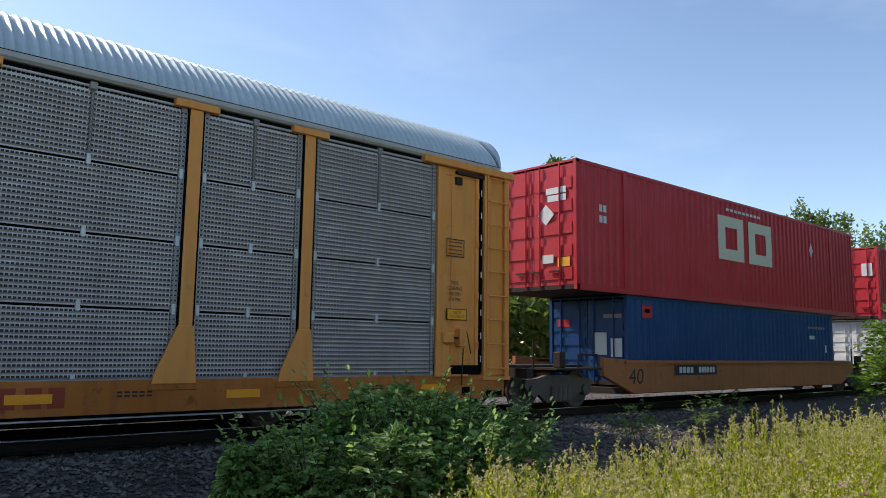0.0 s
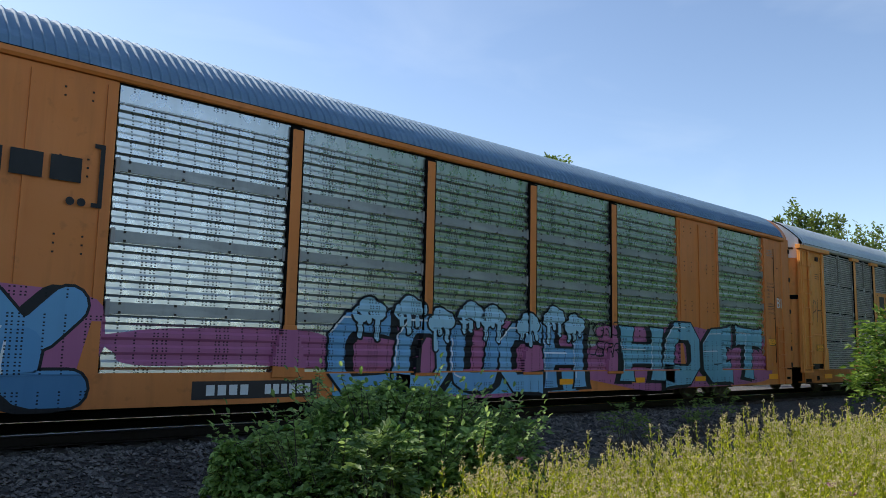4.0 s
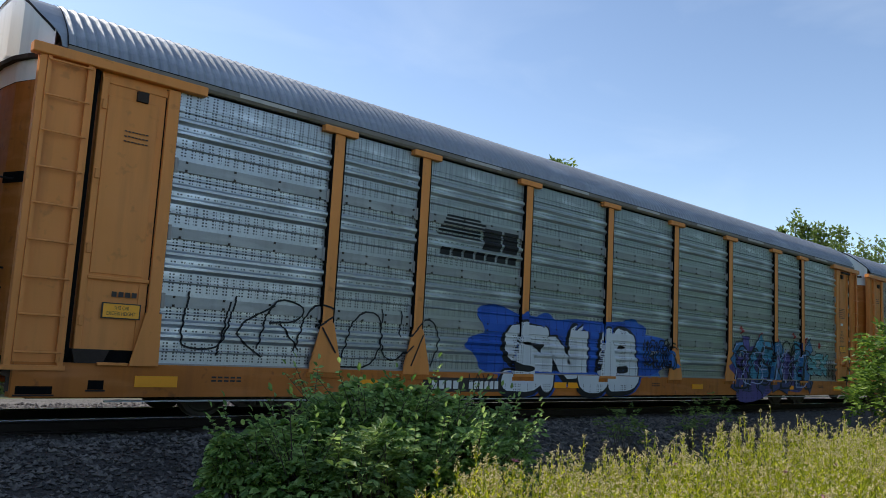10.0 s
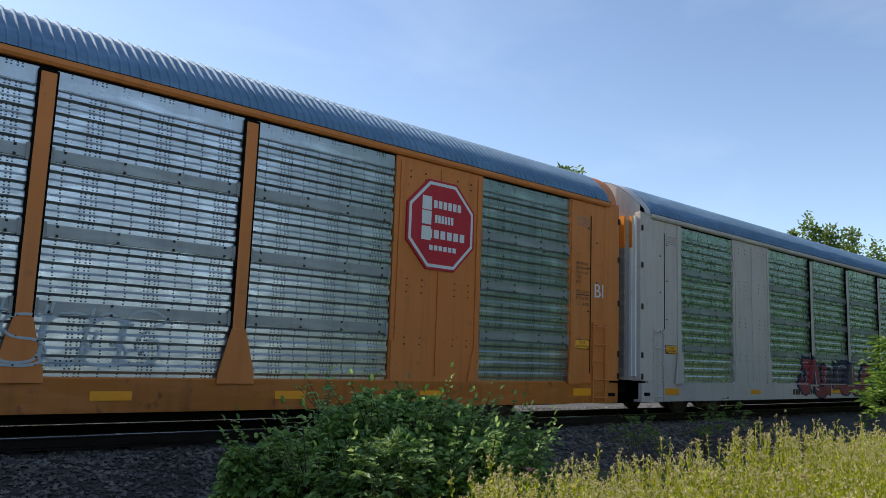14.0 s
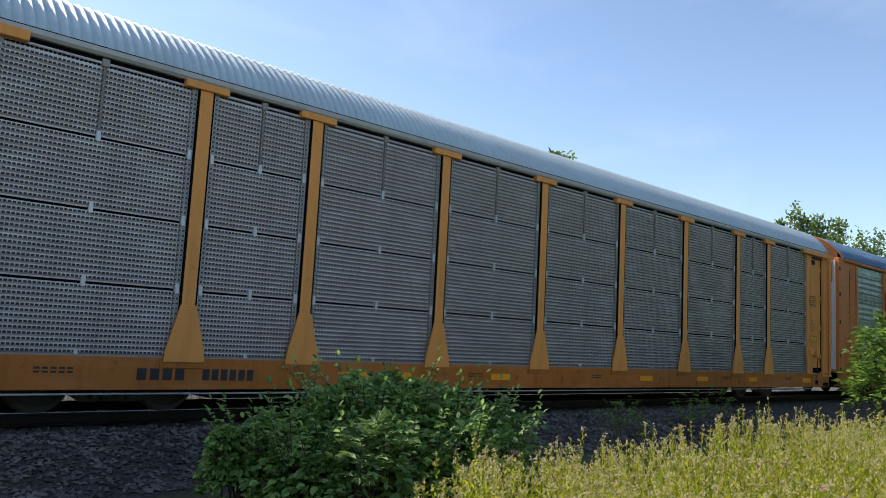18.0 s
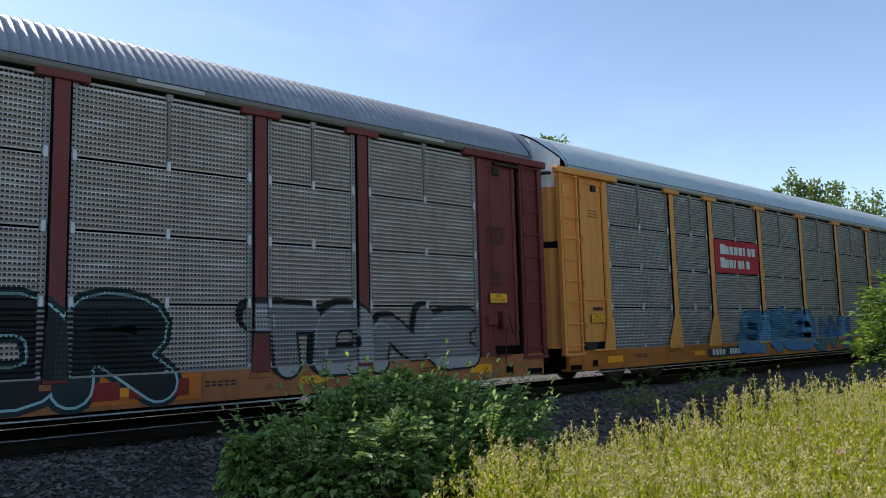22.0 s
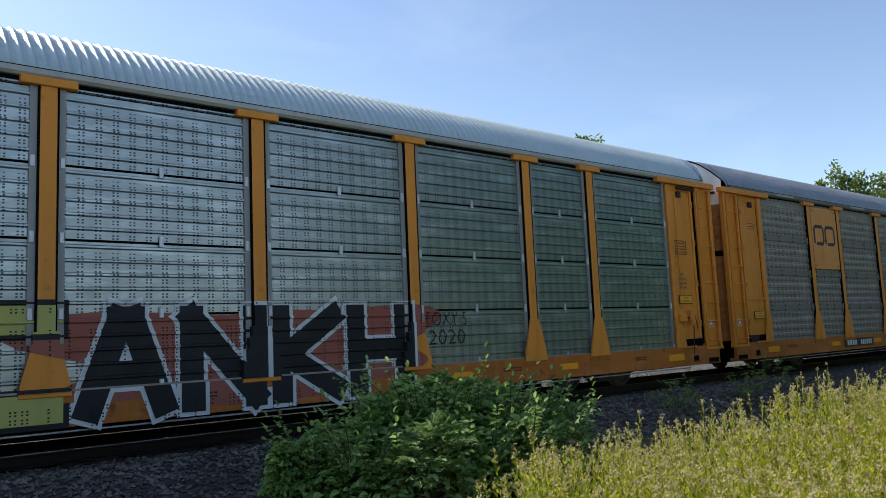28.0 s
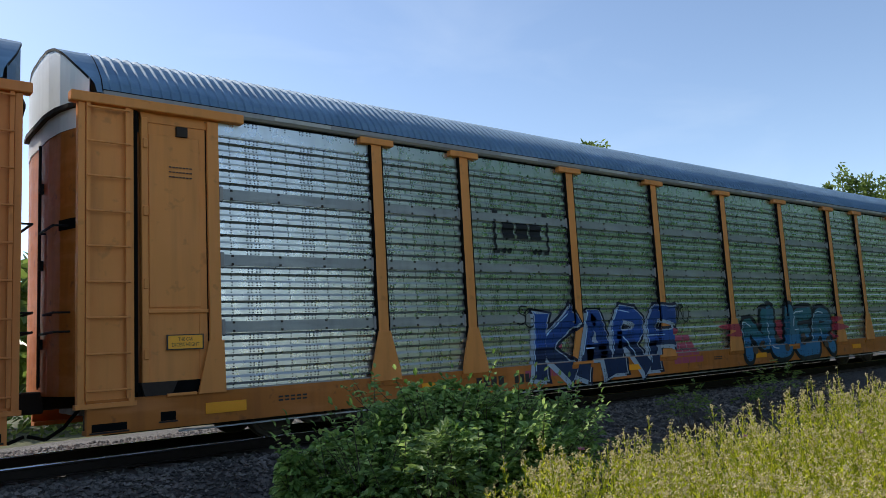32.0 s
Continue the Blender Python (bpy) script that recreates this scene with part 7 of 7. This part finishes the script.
def bracket_logo(k, cx, cz, hw, hh, label):
    p = spread(k, rect(cx - hw, cx - hw + 0.06, cz - hh, cz + hh), BLACK, 2, "logo", holes=False, label=label)
    spread(k, rect(cx + hw - 0.06, cx + hw, cz - hh, cz + hh), BLACK, 2, "bracket", p, holes=False)
    for sx in (-1, 1):
        for sz in (-1, 1):
            a = cx + sx * hw
            spread(k, rect(min(a, a - sx * 0.14), max(a, a - sx * 0.14), cz + sz * hh - 0.03, cz + sz * hh + 0.03), BLACK, 3, "bracket", p, holes=False)
        for d in (0.16, 0.3):
            spread(k, blob(cx + sx * (hw - d - 0.1), cz - hh * 0.95, 0.055, 0.055, 1, 14, 0.0, 2.0), BLACK, 2, "logo_dot", p, holes=False)
    w = hw * 0.46
    for i in (-1, 0, 1):
        spread(k, rect(cx + i * w * 1.08 - w * 0.44, cx + i * w * 1.08 + w * 0.44, cz - hh * 0.32, cz + hh * 0.5), BLACK, 2, "logo_block", p, holes=False)


def octagon(k, cx, cz, r):
    def ring(q):
        a = math.pi / 8
        return [(cx + q * math.cos(a + i * math.pi / 4), cz + q * math.sin(a + i * math.pi / 4)) for i in range(8)], [tuple(range(8))]
    p = part("octagon_sign", prism(bmesh.new(), ring(r)[0], "y", -1.603, -1.56), M["red_board"], WAGON[k], "red octagon sign with white border")
    on_board(p, ring(r * 0.95), "letter_white", -1.606, "border")
    on_board(p, ring(r * 0.88), "red_board", -1.609, "field")
    for i, (z, x0, x1, h) in enumerate(((0.42, -0.22, 0.5, 0.16), (0.12, -0.18, 0.3, 0.16), (-0.2, -0.36, 0.62, 0.17), (-0.48, -0.3, 0.4, 0.1))):
        n = 6
        for j in range(n):
            w = (x1 - x0) / n
            on_board(p, rect(cx + (x0 + w * j) * r * 1.1, cx + (x0 + w * (j + 0.74)) * r * 1.1, cz + (z - h / 2) * r, cz + (z + h / 2) * r), "letter_white", -1.612, "letter_bar")
    for z in (0.42, 0.12, -0.2):
        on_board(p, rect(cx - 0.55 * r, cx - 0.3 * r, cz + (z - 0.14) * r, cz + (z + 0.14) * r), "letter_white", -1.615, "initial_bar")


decorate()


# ---- container wagon at the head of the train ----
def corrugated_box(name, label, mat, x0, x1, yh, z0, z1, rest_x, posts, door_marks):
    """Shipping container: frame, ridged sides, ridged roof, doors with lock rods at its tail end."""
    c = thing(name, label, "shipping container", "containers")
    c.location = (rest_x + travel(0), TRACK_Y, 0)
    MOVING.append((c, rest_x))
    L = x1 - x0
    for s in (-1, 1):
        pts, n = [], int(L / 0.28)
        for i in range(n):
            a = x0 + 0.1 + i * (L - 0.2) / n
            p = (L - 0.2) / n
            pts += [(a, s * (yh - 0.035)), (a + p * 0.25, s * (yh - 0.035)), (a + p * 0.5, s * (yh - 0.005)), (a + p * 0.75, s * (yh - 0.005))]
        pts += [(x1 - 0.1, s * (yh - 0.035)), (x1 - 0.1, s * (yh - 0.1)), (x0 + 0.1, s * (yh - 0.1))]
        part("side_wall", prism(bmesh.new(), pts, "z", z0 + 0.12, z1 - 0.08), M[mat], c)
        for za, zb in ((z0, z0 + 0.14), (z1 - 0.09, z1 - 0.005)):
            part("side_rail", box(bmesh.new(), x0, x1, min(s * yh, s * (yh - 0.08)), max(s * yh, s * (yh - 0.08)), za, zb), M[mat], c, bevel=0.006)
        for x in posts:
            part("post", box(bmesh.new(), x - 0.08, x + 0.08, min(s * (yh + 0.004), s * (yh - 0.1)), max(s * (yh + 0.004), s * (yh - 0.1)), z0, z1), M[mat], c, bevel=0.008)
    part("roof", box(bmesh.new(), x0, x1, -yh + 0.02, yh - 0.02, z1 - 0.06, z1 - 0.012), M[mat], c)
    part("floor", box(bmesh.new(), x0, x1, -yh + 0.02, yh - 0.02, z0 + 0.02, z0 + 0.12), M["iron"], c)
    part("front_end", box(bmesh.new(), x1 - 0.06, x1 - 0.005, -yh, yh, z0, z1), M[mat], c)
    d0 = box(bmesh.new(), x0 + 0.02, x0 + 0.06, -yh + 0.08, -0.01, z0 + 0.1, z1 - 0.1)
    d1 = box(bmesh.new(), x0 + 0.02, x0 + 0.06, 0.01, yh - 0.08, z0 + 0.1, z1 - 0.1)
    for bm, sg in ((d0, -1), (d1, 1)):
        for i in range(5):
            z = z0 + 0.25 + i * (z1 - z0 - 0.4) / 5
            a, b = sorted((sg * 0.06, sg * (yh - 0.14)))
            box(bm, x0 - 0.005, x0 + 0.03, a, b, z, z + (z1 - z0) * 0.09)
        door = part("door", bm, M[mat], c)
        for y in (sg * 0.22, sg * 0.82):
            r = part("lock_rod", rod(bmesh.new(), (x0 - 0.03, y, z0 + 0.05), (x0 - 0.03, y, z1 - 0.05), 0.02), M[mat], door)
            part("handle", box(bmesh.new(), x0 - 0.06, x0 - 0.03, y - 0.02, y + 0.3, z0 + 0.42, z0 + 0.46), M["iron"], door)
    for y in (-yh, yh - 0.1):
        part("corner_post", box(bmesh.new(), x0 - 0.005, x0 + 0.12, y, y + 0.1, z0, z1), M[mat], c, bevel=0.01)
    for y0, y1, za, zb, m in door_marks:
        part("door_label", box(bmesh.new(), x0 - 0.012, x0 - 0.006, y0, y1, za, zb), M[m], c)
    return c


def side_mark(c, shape, mat, yh, name):
    return on_board(c, shape, mat, -yh - 0.003, name)


RED_X, RED_L, RY = 15.0, 16.15, 1.3
red = corrugated_box("container", "red fifty-three foot shipping container stacked on top", "box_red", 0.0, RED_L, RY, 2.66, 5.70, RED_X, (1.93, RED_L - 1.93),
                     [(-1.1, -0.75, 3.2, 3.42, "label_yellow"), (-0.62, -0.28, 3.3, 3.5, "letter_white"), (-1.0, -0.45, 4.75, 4.9, "letter_white"), (-1.0, -0.4, 4.93, 5.08, "letter_white")])
for _x in (6.4, 8.2):
    for _s in (rect(_x, _x + 1.5, 4.88, 5.2), rect(_x, _x + 1.5, 3.93, 4.25), rect(_x, _x + 0.42, 4.25, 4.88), rect(_x + 1.1, _x + 1.5, 4.25, 4.88)):
        side_mark(red, _s, "cream", RY, "logo_shape")
for _i in range(9):
    side_mark(red, rect(6.9 + _i * 0.24, 7.07 + _i * 0.24, 5.36, 5.44), "letter_white", RY, "letter_bar")
for _j in range(2):
    for _i in range(2):
        side_mark(red, rect(0.85 + _i * 0.16, 0.97 + _i * 0.16, 4.55 - _j * 0.26, 4.72 - _j * 0.26), "letter_white", RY, "letter_bar")
side_mark(red, ([(12.6, 4.5), (12.75, 4.75), (12.6, 5.0), (12.45, 4.75)], [(0, 1, 2, 3)]), "letter_white", RY, "diamond_sticker")
part("diamond_sticker", prism(bmesh.new(), [(-0.65, 4.45), (-0.4, 4.2), (-0.15, 4.45), (-0.4, 4.7)], "x", -0.015, -0.008), M["letter_white"], red)
BLUE_X = 17.05
blue = corrugated_box("container", "dark blue forty foot shipping container sitting in the well", "box_blue", 0.0, 12.19, 1.22, 0.45, 2.66, BLUE_X, (0.06, 12.13),
                      [(-0.6, -0.2, 1.2, 1.75, "letter_white"), (-1.05, -0.72, 1.15, 1.6, "letter_white"), (0.55, 0.95, 1.9, 2.1, "red_board"), (-1.05, -0.5, 2.1, 2.2, "letter_grey")])
side_mark(blue, rect(0.62, 1.05, 2.12, 2.45), "red_board", 1.22, "red_sticker")
side_mark(blue, rect(0.72, 0.95, 2.25, 2.34), "letter_white", 1.22, "letter_bar")
for _i in range(7):
    side_mark(blue, rect(10.2 + _i * 0.2, 10.33 + _i * 0.2, 2.12, 2.2), "letter_grey", 1.22, "letter_bar")
side_mark(blue, rect(10.3, 10.7, 1.78, 1.9), "letter_white", 1.22, "letter_bar")
side_mark(blue, rect(11.5, 11.62, 1.35, 1.6), "letter_white", 1.22, "letter_bar")
corrugated_box("container", "red shipping container stacked on the next wagon", "box_red", 0.0, 12.19, 1.22, 2.7, 5.55, 34.0, (0.06, 12.13), [(-1.0, -0.6, 4.4, 4.9, "letter_white")])
corrugated_box("container", "white shipping container in the next well", "box_white", 0.0, 12.19, 1.22, 0.45, 2.7, 34.2, (0.06, 12.13), [])


def well_wagon(rest_x, n_wells, label):
    """Low well wagon: deep side girders, end platforms over the bogies."""
    w = thing("well_wagon", label, "railway wagon", "train")
    w.location = (rest_x + travel(0), TRACK_Y, 0)
    MOVING.append((w, rest_x))
    for s in (-1, 1):
        y0, y1 = sorted((s * 1.42, s * 1.30))
        part("side_girder", prism(bmesh.new(), [(-0.6, 0.72), (0.55, 0.30), (12.9, 0.30), (14.0, 0.72), (14.0, 1.02), (13.4, 1.08), (0.6, 1.08), (-0.6, 1.14)], "y", y0, y1), M["brown"], w, bevel=0.01)
        part("girder_lip", box(bmesh.new(), 0.2, 13.4, min(s * 1.46, s * 1.3), max(s * 1.46, s * 1.3), 1.0, 1.06), M["brown"], w)
    part("end_platform", box(bmesh.new(), -3.2, -0.2, -0.5, 0.5, 0.78, 0.95), M["iron"], w, "rusty walkway over the bogie")
    bm = box(bmesh.new(), -2.2, -0.6, -1.35, 1.35, 0.86, 0.9)
    box(bm, -3.1, -2.9, -1.3, 1.3, 0.7, 0.9)
    part("cross_deck", bm, M["iron"], w)
    for x in (-2.9, -1.4, -0.7):
        bm = rod(bmesh.new(), (x, -1.3, 0.9), (x, -1.3, 1.5 if x < -2 else 1.2), 0.02)
        part("stanchion", bm, M["iron"], w)
    part("hand_rail", rod(bmesh.new(), (-1.4, -1.3, 1.2), (-0.7, -1.3, 1.2), 0.02), M["iron"], w)
    part("brake_stand", box(bmesh.new(), -1.9, -1.7, -1.2, -1.0, 0.9, 1.25), M["iron"], w, bevel=0.015)
    part("coupler", box(bmesh.new(), -3.9, -2.9, -0.12, 0.12, 0.6, 0.86), M["iron"], w, bevel=0.015)
    part("well_floor", box(bmesh.new(), 0.3, 13.2, -1.3, 1.3, 0.28, 0.42), M["iron"], w)
    truck(w, -1.75)
    truck(w, 15.2)
    on_board(w, flat_word("40", 0.0, 0.35, 0.95, 0.52, 0.88, 0.1), "letter_black", -1.425, "capacity_number")
    nb = lay("number_board", box_mesh("nb", (-1.05, 1.05, -0.006, 0.0, -0.13, 0.13), "letter_black"), w, 3.4, -1.425, 0.84)
    line_of_bars(nb, -0.5, 0, 0.72, 0.15, "letter_white", -0.007, 4)
    line_of_bars(nb, 0.52, 0, 0.85, 0.15, "letter_white", -0.007, 6)
    return w


well_wagon(16.4, 1, "rusty orange well wagon carrying stacked containers")
well_wagon(33.5, 1, "rusty orange well wagon carrying a white container")


# ---- all movement of the train ----
def motions():
    for ob, rest in MOVING:
        y, z = ob.location.y, ob.location.z
        walk(ob, [(float(t), pose(rest + travel(t), y, z)) for t in range(33)])


motions()
